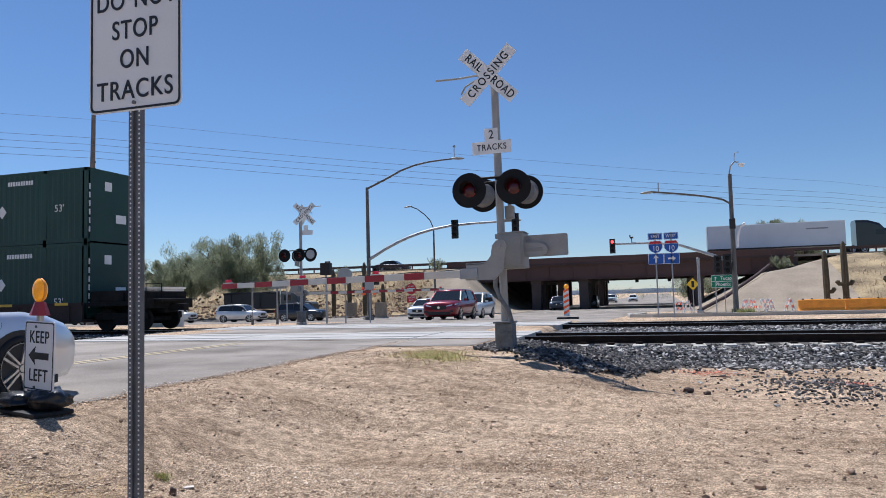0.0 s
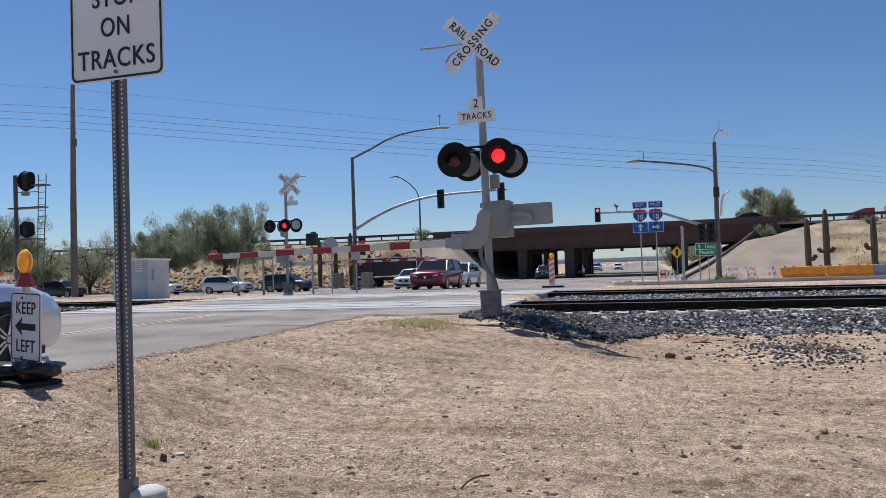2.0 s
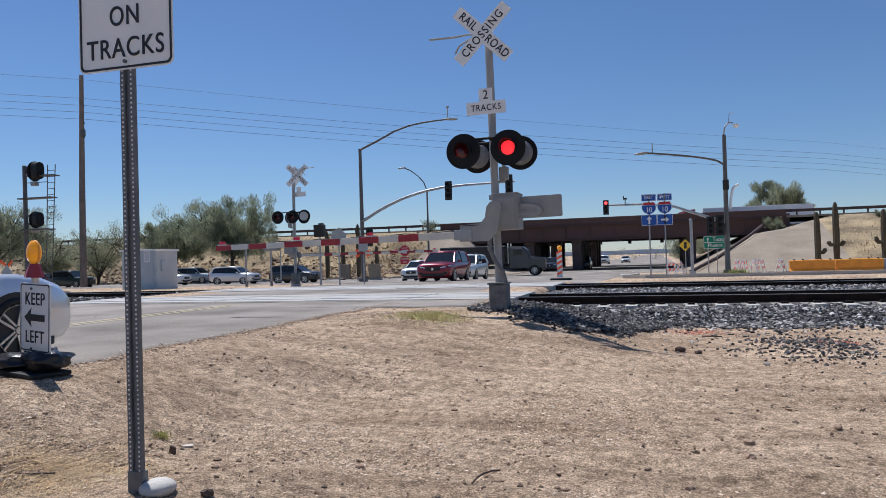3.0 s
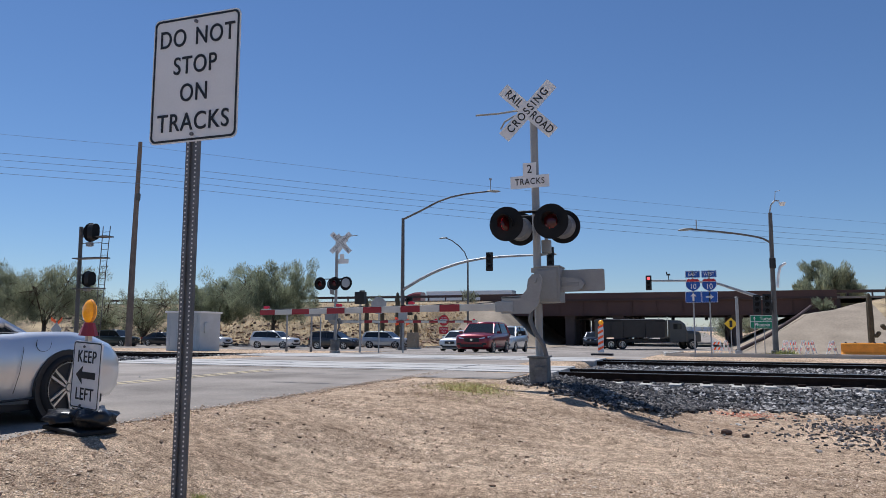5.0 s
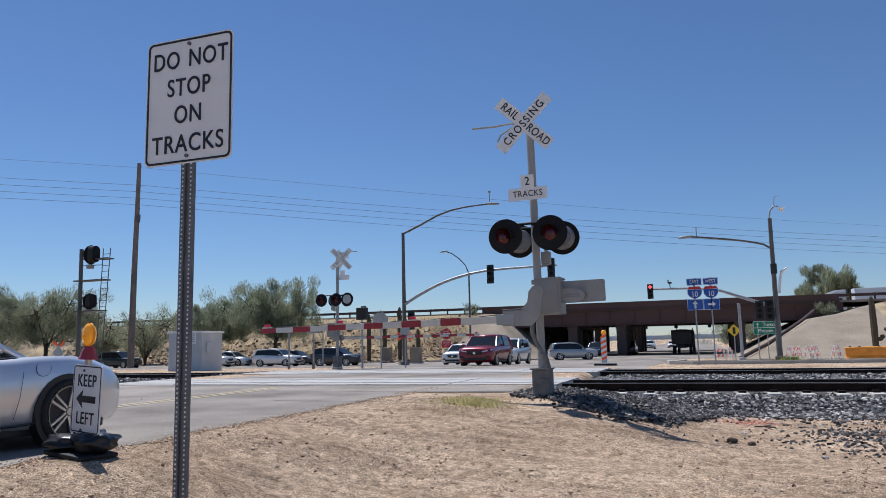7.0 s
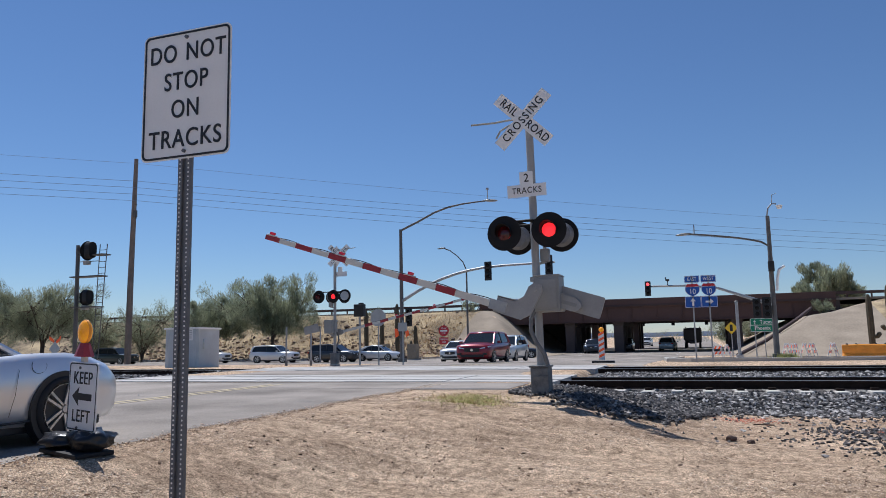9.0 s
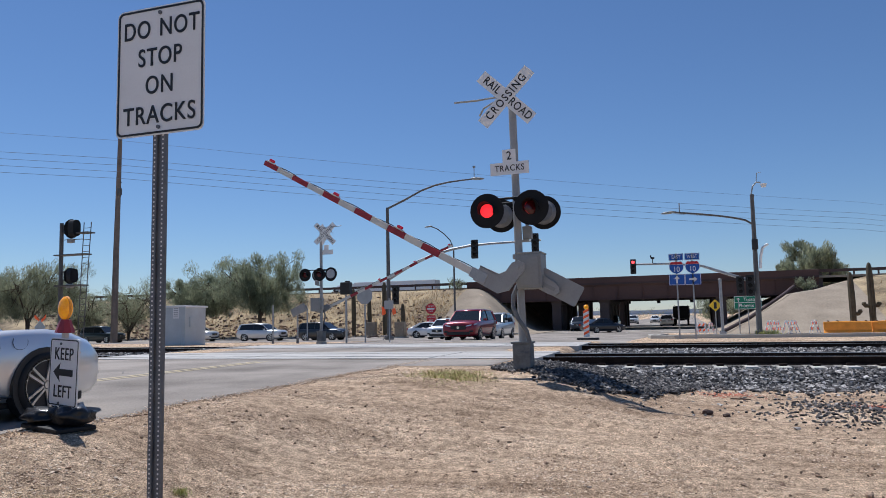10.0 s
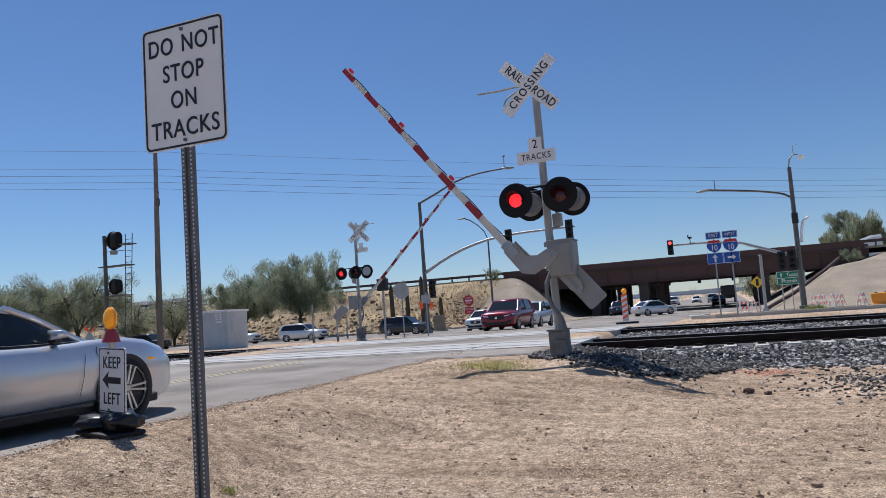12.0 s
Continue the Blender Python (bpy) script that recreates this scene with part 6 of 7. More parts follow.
def warning_flags(at):
    z = float(height(*at))
    t = thing("warning_flags", "pair of bright orange warning flags on a short stand", "flags", (*at, z))
    part("stand", tube(bmesh.new(), [(-0.35, -0.2, 0), (0, 0, 0.35), (0.35, -0.2, 0)], 0.025, 6), M["postgrey"], t)
    part("staff", tube(bmesh.new(), [(0, 0, 0), (0, 0, 1.55)], 0.022, 6), M["postgrey"], t)
    for s, x in ((-1, -0.36), (1, 0.34)):
        part("flag_staff", tube(bmesh.new(), [(0, 0, 1.35), (x, 0, 2.2)], 0.014, 5), M["bark"], t)
        part("flag", loft([[(x + 0.24 * (q - 0.5), 0.04 * math.sin(6 * q + s), 2.16 - 0.16 * q * (1 if s > 0 else 0.4)), (x + 0.24 * (q - 0.5) + 0.05, 0.04 * math.sin(6 * q + s), 1.58 + 0.10 * q), (x + 0.24 * (q - 0.5) + 0.05, 0.02 + 0.04 * math.sin(6 * q + s), 1.58 + 0.10 * q), (x + 0.24 * (q - 0.5), 0.02 + 0.04 * math.sin(6 * q + s), 2.16 - 0.16 * q * (1 if s > 0 else 0.4))] for q in (0, 0.33, 0.66, 1.0)]), M["orangered"], t, "fluorescent orange flag")


warning_flags((-18.35, 43.4))
flag_sign((-50.5, 46.0))


def control_cabinet(at):
    z = float(height(*at))
    t = thing("control_cabinet", "beige metal traffic control cabinet on a plinth", "cabinet", (*at, z))
    part("body", boxes(((0, 0, 0.85), (1.0, 0.7, 1.45)), bevel=0.04), M["gunite"], t)
    part("plinth", boxes(((0, 0, 0.06), (1.3, 1.0, 0.14)), bevel=0.02), M["concrete"], t)
    part("door", boxes(((0, -0.36, 0.85), (0.86, 0.03, 1.25)), bevel=0.01), M["gunite"], t)
    part("handle", boxes(((0.33, -0.39, 0.85), (0.04, 0.04, 0.16))), M["steel"], t)


control_cabinet((-26.7, 66.0))
control_cabinet((-32.4, 71.8))


def equipment_shelter():
    t = thing("equipment_shelter", "pale grey steel railway equipment shelter with a flat roof", "shelter", (-23.45, 29.4, -0.25), 8)
    part("wall", boxes(((0, 0, 1.02), (1.75, 1.9, 1.88)), bevel=0.02), M["shelter"], t)
    part("roof", boxes(((0, 0, 1.99), (1.9, 2.05, 0.09)), bevel=0.02), M["signwhite"], t, "pale flat roof")
    part("skid", boxes(((0, 0, 0.05), (1.7, 1.85, 0.14))), M["concrete"], t)
    for k in range(5):
        part("wall_rib", boxes(((-0.7 + 0.35 * k, -0.955, 1.05), (0.03, 0.02, 1.9))), M["shelter"], t)
    part("door", boxes(((0.35, -0.965, 1.05), (0.75, 0.03, 1.75)), bevel=0.01), M["shelter"], t)
    nt = part("notice", boxes(((0.42, -0.99, 1.70), (0.30, 0.01, 0.55))), M["signwhite"], t, "white notice with grey bars")
    for k in range(5):
        part("text_bar", boxes(((0.42, -0.998, 1.90 - 0.09 * k), (0.22, 0.006, 0.03))), M["bluegrey"], nt)
    part("junction_box", boxes(((0.90, -0.4, 1.25), (0.10, 0.4, 0.5)), bevel=0.02), M["shelter"], t)


equipment_shelter()


def block_signal():
    t = thing("railway_signal", "tall railway signal mast with two black hooded heads and ladder", "railway signal", (-30.4, 28.9, -0.4))
    part("mast", cyl(bmesh.new(), (0.05, 0, 0), (-0.03, 0, 6.62), 0.11, 0.10, seg=12), M["darkpole"], t)
    part("mast_base", boxes(((0.05, 0, 0.15), (0.5, 0.5, 0.3)), bevel=0.03), M["concrete"], t)
    for z, k in ((6.30, 1.0), (3.88, 0.84)):
        hd = part("signal_head", plate([(0.36 * k * a, 0.50 * k * b) for a, b in circle(1.0, 28)], 0.03, pose(0.62, 0, z, 0, 0, 52)), M["black"], t, "black oval backboard")
        hood = []
        for q in (0.0, 0.5, 1.0):
            hood.append([(0.62 + q * 0.50 * k, 0.26 * math.cos(a) - 0.16 * q, z + (0.46 - 0.04 * q) * k * math.copysign(abs(math.sin(a)) ** 0.5, math.sin(a))) for a in np.linspace(0, 2 * math.pi, 20, endpoint=False)])
        part("hood", loft(hood), M["black"], hd, "deep black hood")
        part("case", boxes(((0.44, 0.08, z), (0.30, 0.34, 0.66 * k)), bevel=0.05), M["black"], hd)
        part("bracket", boxes(((0.28, 0, z - 0.2), (0.6, 0.08, 0.08)), ((0.28, 0, z + 0.2), (0.6, 0.08, 0.08))), M["darkpole"], t)
        part("lamp_foot", boxes(((0.60, 0, z - 0.62 * k), (0.30, 0.26, 0.22)), bevel=0.04), M["silverpaint"], t, "silver cast bracket under the head")
    for x0, x1, z in ((-0.27, 1.75, 4.95), (-0.15, 1.60, 3.38), (1.15, 1.92, 6.04)):
        part("platform", boxes((((x0 + x1) / 2, 0, z), (x1 - x0, 0.5, 0.06))), M["darkpole"], t)
    part("stay", tube(bmesh.new(), [(0, 0, 5.75), (1.3, 0.1, 5.75)], 0.02, 6), M["darkpole"], t)
    for lo, hi in ((1.08, 1.33), (1.42, 1.80)):
        part("ladder_rail", tube(bmesh.new(), [(lo, 0.1, 0.0), (hi, 0.1, 6.60)], 0.022, 6), M["darkpole"], t)
    for k in range(21):
        z = 0.3 + 0.30 * k
        part("rung", tube(bmesh.new(), [(1.08 + 0.25 * z / 6.6, 0.1, z), (1.42 + 0.38 * z / 6.6, 0.1, z)], 0.015, 5), M["darkpole"], t)


block_signal()


def utility_pole():
    z = float(height(-55.65, 59.7))
    t = thing("utility_pole", "tall weathered brown utility pole", "utility pole", (-55.7, 59.7, z))
    part("pole", tube(bmesh.new(), [(0, 0, 0), (0.05, 0, 9), (0.25, 0, 20.6 - z)], [0.34, 0.29, 0.20], 12), M["pole"], t)
    for h in (16.6, 15.9, 15.2):
        part("insulator", boxes(((0.25, 0, h), (0.5, 0.14, 0.18)), bevel=0.02), M["darkpole"], t)
    part("pole_box", boxes(((0.42, -0.1, 15.6), (0.36, 0.3, 0.7)), bevel=0.03), M["darkpole"], t)


utility_pole()
WIRES = ((20.1, 17.2, 0.014), (18.2, 15.5, 0.019), (17.5, 14.7, 0.019), (16.8, 13.9, 0.019), (16.1, 13.0, 0.019))
for h0, h1, r in WIRES:
    a, b = Vector((-55.1, 59.7, h0)), Vector((25.0, 123.0, h1))
    d = b - a
    pts = []
    for q in np.linspace(-1.0, 2.0, 61):
        sag = -2.2 * (0.25 - (q % 1.0 - 0.5) ** 2)
        p = a + d * q
        pts.append((p.x, p.y, p.z + sag))
    tagged(part("overhead_wire", tube(bmesh.new(), pts, r, 5), M["wire"]), "thin overhead power wire against the sky", "wire", "overhead wires")


def vertical_panel(at):
    z = float(height(*at))
    t = thing("vertical_panel", "orange and white striped vertical panel with amber lamp", "barricade", (*at, z))
    part("rubber_base", boxes(((0.05, 0, 0.05), (0.95, 0.5, 0.10)), bevel=0.03), M["rubber"], t)
    part("panel", boxes(((0, 0, 0.72), (0.25, 0.05, 1.15)), bevel=0.01), M["signwhite"], t)
    for k in range(5):
        z0 = 0.22 + 0.24 * k
        part("stripe", plate([(-0.12, z0), (0.12, z0 + 0.12), (0.12, z0 + 0.23), (-0.12, z0 + 0.11)], 0.004, pose(0, -0.029, 0)), M["orangered"], t)
    part("handle", boxes(((0, 0, 1.36), (0.10, 0.05, 0.14)), bevel=0.02), M["signwhite"], t)
    bm = bmesh.new()
    bmesh.ops.create_uvsphere(bm, u_segments=14, v_segments=8, radius=0.115)
    bmesh.ops.translate(bm, vec=(0.02, 0, 1.47), verts=bm.verts)
    part("lamp", bm, M["amber"], t, "amber warning lamp", smooth=True)


vertical_panel((-4.34, 33.0))


def a_frame(at, rz):
    z = float(height(*at))
    t = thing("barricade", "folding a-frame barricade with orange and white boards", "barricade", (*at, z), rz, "a-frame barricades")
    for s in (-1, 1):
        for q in (-1, 1):
            part("leg", tube(bmesh.new(), [(s * 0.32, q * 0.33, 0), (s * 0.30, q * 0.03, 1.12)], 0.028, 6), M["signwhite"], t)
        for zz in (0.90, 0.50):
            part("board", boxes(((0, s * (0.33 - 0.29 * zz / 1.12) , zz), (0.66, 0.03, 0.22)), bevel=0.005), M["signwhite"], t)
            for k in range(2):
                x = -0.28 + 0.30 * k
                part("stripe", plate([(x, zz - 0.105), (x + 0.13, zz - 0.105), (x + 0.24, zz + 0.105), (x + 0.11, zz + 0.105)], 0.004, pose(0, s * (0.33 - 0.29 * zz / 1.12) - 0.018, 0)), M["orangered"], t)
    return t


for k, (x, y, a) in enumerate(((5.6, 58.3, 70), (6.1, 58.6, 60), (6.75, 58.2, 75), (7.25, 58.5, 62), (8.6, 58.4, 66), (0.9, 60.0, 15), (1.6, 60.5, 80))):
    a_frame((x, y), a)


def water_barrier(at, rz, m, label):
    z = float(height(*at))
    t = thing("water_barrier", label, "barrier", (*at, z), rz, "water filled barriers")
    prof = [(0.30, 0.0), (0.30, 0.14), (0.14, 0.38), (0.11, 0.95), (0.05, 1.0)]
    pts = prof + [(-x, zz) for x, zz in prof[::-1]]
    part("body", loft([[(x, w * yy, zz * (0.97 if abs(x) > 1.4 else 1)) for yy, zz in pts] for x, w in ((-1.52, 0.8), (-1.45, 1.0), (-0.5, 1.0), (-0.45, 0.92), (0.45, 0.92), (0.5, 1.0), (1.45, 1.0), (1.52, 0.8))]), m, t, smooth=False)
    for x in (-0.95, 0.0, 0.95):
        part("recess", boxes(((x, -0.14, 0.72), (0.34, 0.06, 0.13)), bevel=0.02), m, t)
    for x in (-1.2, -0.6, 0.6, 1.2):
        part("fill_cap", cyl(bmesh.new(), (x, 0, 0.98), (x, 0, 1.05), 0.07, seg=10), M["trim"], t)


for k, x in enumerate((10.8, 13.9)):
    water_barrier((x, 59.0), -4, M["orange"], "faded orange water-filled road barrier")
water_barrier((16.95, 58.8), -4, M["bluegrey"], "grey plastic road barrier")
control_cabinet((17.6, 54.5))


def pedestal():
    z = float(height(1.78, 43.3))
    t = thing("pedestal_pole", "short grey steel pedestal pole at the corner", "pole", (1.78, 43.3, z))
    part("pole", cyl(bmesh.new(), (0, 0, 0), (0, 0, 3.15), 0.085, 0.08, seg=12), M["steel"], t)
    part("cap", cyl(bmesh.new(), (0, 0, 3.15), (0, 0, 3.22), 0.12, 0.06, seg=12), M["darkpole"], t)
    part("base", boxes(((0, 0, 0.12), (0.36, 0.36, 0.26)), bevel=0.04), M["steel"], t)


pedestal()
for px, py, ph in ((-19.4, 31.3, 1.9), (-18.2, 31.6, 1.8), (-24.9, 44.5, 2.2)):
    gz0 = float(height(px, py))
    d = thing("steel_post", "bare galvanised sign post", "post", (px, py, gz0))
    part("post", boxes(((0, 0, ph / 2), (0.07, 0.05, ph))), M["steel"], d)
    part("anchor", boxes(((0, 0, 0.12), (0.10, 0.08, 0.24))), M["postgrey"], d)
far_span = thing("signal_span", "far signal arm hung with traffic lights beyond the bridge", "signal pole", (0, 126, -0.9))
part("mast_arm", tube(bmesh.new(), [(8, 0, 4.6), (-4, 0, 5.0), (-16, 0, 5.2)], 0.12, 8), M["darkpole"], far_span)
part("pole", cyl(bmesh.new(), (8, 0, 0), (8, 0, 7), 0.18, seg=10), M["darkpole"], far_span)
for x, lit in ((-12.6, None), (-9.4, None), (-4.6, None), (0.6, None), (4.9, "green")):
    signal_head(far_span, x, -0.2, 4.3, lit, s=1.2)


# ---- plants ----
def saguaro(at, h, arms, seed):
    z = float(height(*at))
    rnd = random.Random(seed)
    t = thing("saguaro", "tall ribbed saguaro cactus with short arms" if arms else "tall ribbed columnar saguaro cactus", "cactus", (*at, z - 0.1), 0, "saguaros")
    def column(bm, pts, rs):
        seg = 20
        rings = []
        for p, r in zip(pts, rs):
            rings.append([bm.verts.new((p[0] + r * (1 + 0.10 * (k % 2)) * math.cos(2 * math.pi * k / seg), p[1] + r * (1 + 0.10 * (k % 2)) * math.sin(2 * math.pi * k / seg), p[2])) for k in range(seg)])
        for a, b in zip(rings, rings[1:]):
            for k in range(seg):
                bm.faces.new((a[k], a[(k + 1) % seg], b[(k + 1) % seg], b[k]))
        bm.faces.new(rings[-1])
    r = 0.15 + 0.015 * h
    bm = bmesh.new()
    column(bm, [(0.02 * math.sin(q * 4), 0, h * q) for q in (0, 0.2, 0.5, 0.8, 0.93, 0.98, 1.0)], [r * 0.8, r * 0.9, r, r * 0.92, r * 0.75, r * 0.5, r * 0.2])
    part("stem", bm, M["cactus"], t)
    for s, hz, up in arms:
        bm = bmesh.new()
        tube(bm, [(0, 0, hz), (s * 0.42, 0.05, hz + 0.02), (s * 0.55, 0.05, hz + 0.22), (s * 0.57, 0.05, hz + up)], [0.15, 0.17, 0.18, 0.10], 12)
        part("arm", bm, M["cactus"], t)
    return t


saguaro((12.2, 64.2), 4.9, ((1, 1.6, 0.35),), 1)
saguaro((13.6, 64.4), 5.6, ((-1, 2.2, 0.30), (1, 2.2, 0.30)), 2)
saguaro((17.0, 64.4), 4.9, ((-1, 2.3, 0.45),), 3)
saguaro((-31.2, 72.6), 6.0, (), 4)
saguaro((-33.1, 72.8), 4.6, ((1, 1.2, 0.4),), 5)
saguaro((-35.0, 72.8), 5.4, (), 6)
saguaro((-29.4, 73.4), 3.6, ((-1, 1.4, 0.5),), 7)


def leaf_cloud(centres, n, size, rnd, root=None, slim=0.17):
    """Many small leaf blades in clumps round the centres, as one skin."""
    c = np.array(centres)
    idx = rnd.integers(0, len(c), n)
    off = rnd.normal(size=(n, 3))
    off /= np.linalg.norm(off, axis=1, keepdims=True)
    rad = c[idx, 3:4] * rnd.random((n, 1)) ** 0.45
    p = c[idx, :3] + off * rad * np.array([1, 1, 1.15])
    a = rnd.normal(size=(n, 3)) * 0.7 + off * 0.6 + np.array([0, 0, 0.7])
    if root is not None:
        ray = p - np.array(root)
        a = ray / np.linalg.norm(ray, axis=1, keepdims=True) + rnd.normal(size=(n, 3)) * 0.38 + np.array([0, 0, 0.3])
    a /= np.linalg.norm(a, axis=1, keepdims=True)
    b = np.cross(a, rnd.normal(size=(n, 3)))
    b /= np.linalg.norm(b, axis=1, keepdims=True)
    s = size * (0.6 + 0.8 * rnd.random((n, 1)))
    v = np.stack([p - a * s, p + b * s * slim, p + a * s, p - b * s * slim], 1).reshape(-1, 3)
    f = np.arange(4 * n).reshape(-1, 4)
    return v, f


def tree(name, at, h, w, seed, m, label, n=4200, trunk_r=0.16, bare=0.0, category="tree", size=0.13, low=0.2):
    z = float(height(*at))
    t = thing(name, label, category, (*at, z - 0.05))
    rnd, nr = random.Random(seed), np.random.default_rng(seed)
    centres = []
    limbs = []
    for k in range(7):
        a = 2 * math.pi * k / 7 + rnd.uniform(-0.4, 0.4)
        reach = w / 2 * rnd.uniform(0.45, 0.95)
        top = h * rnd.uniform(0.55, 0.96)
        base = (0.12 * math.cos(a), 0.12 * math.sin(a), h * low * rnd.uniform(0.6, 1.2))
        mid = (reach * 0.45 * math.cos(a), reach * 0.45 * math.sin(a), base[2] + (top - base[2]) * 0.5)
        end = (reach * math.cos(a), reach * math.sin(a), top)
        limbs.append([(0, 0, 0.0), base, mid, end])
        for q in range(24):
            u = rnd.uniform(0.3, 1.0)
            c = Vector(mid).lerp(Vector(end), u) if u > 0.5 else Vector(base).lerp(Vector(mid), u + 0.3)
            sub = c + Vector([max(-1.3, min(1.3, rnd.gauss(0, 0.8))) for _ in range(3)]) * w * 0.14
            centres.append((sub.x, sub.y, max(h * low, sub.z), w * rnd.uniform(0.05, 0.115)))
            limbs.append([tuple(c), tuple((c + sub) / 2 + Vector((0, 0, 0.05))), tuple(sub), tuple(sub + (sub - c) * 0.2)])
    bm = bmesh.new()
    for k, l in enumerate(limbs):
        r = trunk_r * (0.75 if len(l) == 4 and l[0] == (0, 0, 0.0) else 0.22)
        tube(bm, l, [r, r * 0.7, r * 0.4, r * 0.12], 6)
    part("trunk", bm, M["bark"], t, "dark forked trunk and limbs")
    v, f = leaf_cloud(centres, int(n * (1 - bare)), size * 1.45, nr, (0, 0, h * 0.12), 0.10)
    me = bpy.data.meshes.new("crown")
    me.from_pydata(v.tolist(), [], f.tolist())
    me.materials.append(m)
    cr = new("crown", me)
    cr.parent = t
    cr["label"] = "feathery crown of fine leaves"
    return t


# row of desert trees by the embankment
tree("desert_tree", (-45.8, 71.0), 8.8, 9.0, 11, M["leaf"], "bushy green palo verde tree with feathery leaves", 56000, 0.20, size=0.13, low=0.40)
tree("desert_tree", (-53.4, 71.0), 8.4, 8.6, 12, M["leaf"], "bushy green palo verde tree with feathery leaves", 48000, 0.19, size=0.13, low=0.40)
tree("desert_tree", (-64.5, 71.5), 6.4, 8.5, 13, M["leafgrey"], "sparse mesquite tree with bare forked limbs", 16000, 0.20, size=0.12)
tree("desert_tree", (-73.5, 73.0), 6.2, 8.0, 14, M["leafgrey"], "sparse mesquite tree with bare forked limbs", 18000, 0.20, size=0.12)
tree("desert_tree", (-62.0, 55.0), 7.6, 9.5, 15, M["leafgrey"], "dense grey-green mesquite tree", 40000, 0.20, size=0.125, low=0.40)
tree("desert_tree", (-66.5, 49.0), 6.6, 8.0, 16, M["leafgrey"], "dense grey-green mesquite tree", 34000, 0.18, size=0.125, low=0.40)
tree("desert_tree", (-78.0, 62.0), 7.0, 9.5, 17, M["leafgrey"], "dense grey-green mesquite tree", 26000, 0.20, size=0.125)
tree("desert_tree", (21.5, 148.0), 14.2, 10.5, 18, M["leaf"], "round green tree behind the highway", 26000, 0.25, size=0.30, low=0.4)
tree("desert_tree", (26.0, 151.0), 10.4, 6.5, 19, M["leaf"], "low green tree behind the highway", 14000, 0.22, size=0.30, low=0.4)
tree("desert_tree", (4.2, 150.0), 6.0, 8.0, 20, M["leaf"], "green roadside tree beyond the underpass", 5000, 0.2, size=0.22)
tree("desert_tree", (9.5, 165.0), 5.5, 8.0, 21, M["leafgrey"], "green roadside tree beyond the underpass", 4000, 0.2, size=0.22)
tree("shrub", (12.4, 88.6), 1.5, 2.0, 22, M["leaf"], "green shrub growing on the paved slope", 1600, 0.05, category="shrub", size=0.12)
for k, (x, y, h) in enumerate(((-40, 86, 1.2), (-48, 84, 1.6), (-57, 85, 1.4), (-28, 88.5, 1.3), (-66, 84, 1.5), (22, 84, 0.7), (30, 82, 0.8), (26, 76, 0.6))):
    tree("shrub", (x, y), h, h * 1.7, 30 + k, M["leafgrey"], "grey-green desert shrub on the dry slope", 900, 0.04, category="shrub", size=0.12)


# far tree line and low roofs on the plain, too many to count
def far_line(name, label, y0, count, x0, x1, h0, h1, seed, m):
    rnd, nr = random.Random(seed), np.random.default_rng(seed)
    cs = []
    for k in range(count):
        x, y, h = rnd.uniform(x0, x1), y0 * rnd.uniform(0.85, 1.3), rnd.uniform(h0, h1)
        for q in range(3):
            cs.append((x + rnd.uniform(-1, 1) * h, y, -0.9 + h * rnd.uniform(0.3, 0.7), h * 0.55))
    v, f = leaf_cloud(cs, 60 * count, 0.06 * (h0 + h1), nr)
    me = bpy.data.meshes.new(name)
    me.from_pydata(v.tolist(), [], f.tolist())
    me.materials.append(m)
    return tagged(new(name, me), label, "trees", kind="stuff")


far_line("far_trees", "distant line of low desert trees on the plain", 420, 90, -420, 260, 3.5, 7.0, 51, M["leafgrey"])
far_line("far_scrub", "low desert scrub along the far road", 230, 70, -60, 120, 1.0, 2.4, 52, M["leafgrey"])


# ---- stones, gravel and grass ----
ICO_V = np.array([(0, 0, 1), (0.894, 0, 0.447), (0.276, 0.851, 0.447), (-0.724, 0.526, 0.447), (-0.724, -0.526, 0.447), (0.276, -0.851, 0.447), (0.724, 0.526, -0.447), (-0.276, 0.851, -0.447), (-0.894, 0, -0.447), (-0.276, -0.851, -0.447), (0.724, -0.526, -0.447), (0, 0, -1)])
ICO_F = np.array([(0, 1, 2), (0, 2, 3), (0, 3, 4), (0, 4, 5), (0, 5, 1), (1, 6, 2), (2, 7, 3), (3, 8, 4), (4, 9, 5), (5, 10, 1), (2, 6, 7), (3, 7, 8), (4, 8, 9), (5, 9, 10), (1, 10, 6), (6, 11, 7), (7, 11, 8), (8, 11, 9), (9, 11, 10), (10, 11, 6)])

OCT_V = np.array([(1, 0, 0), (0, 1, 0), (-1, 0, 0), (0, -1, 0), (0, 0, 1), (0, 0, -1)], float)
OCT_F = np.array([(0, 1, 4), (1, 2, 4), (2, 3, 4), (3, 0, 4), (1, 0, 5), (2, 1, 5), (3, 2, 5), (0, 3, 5)])


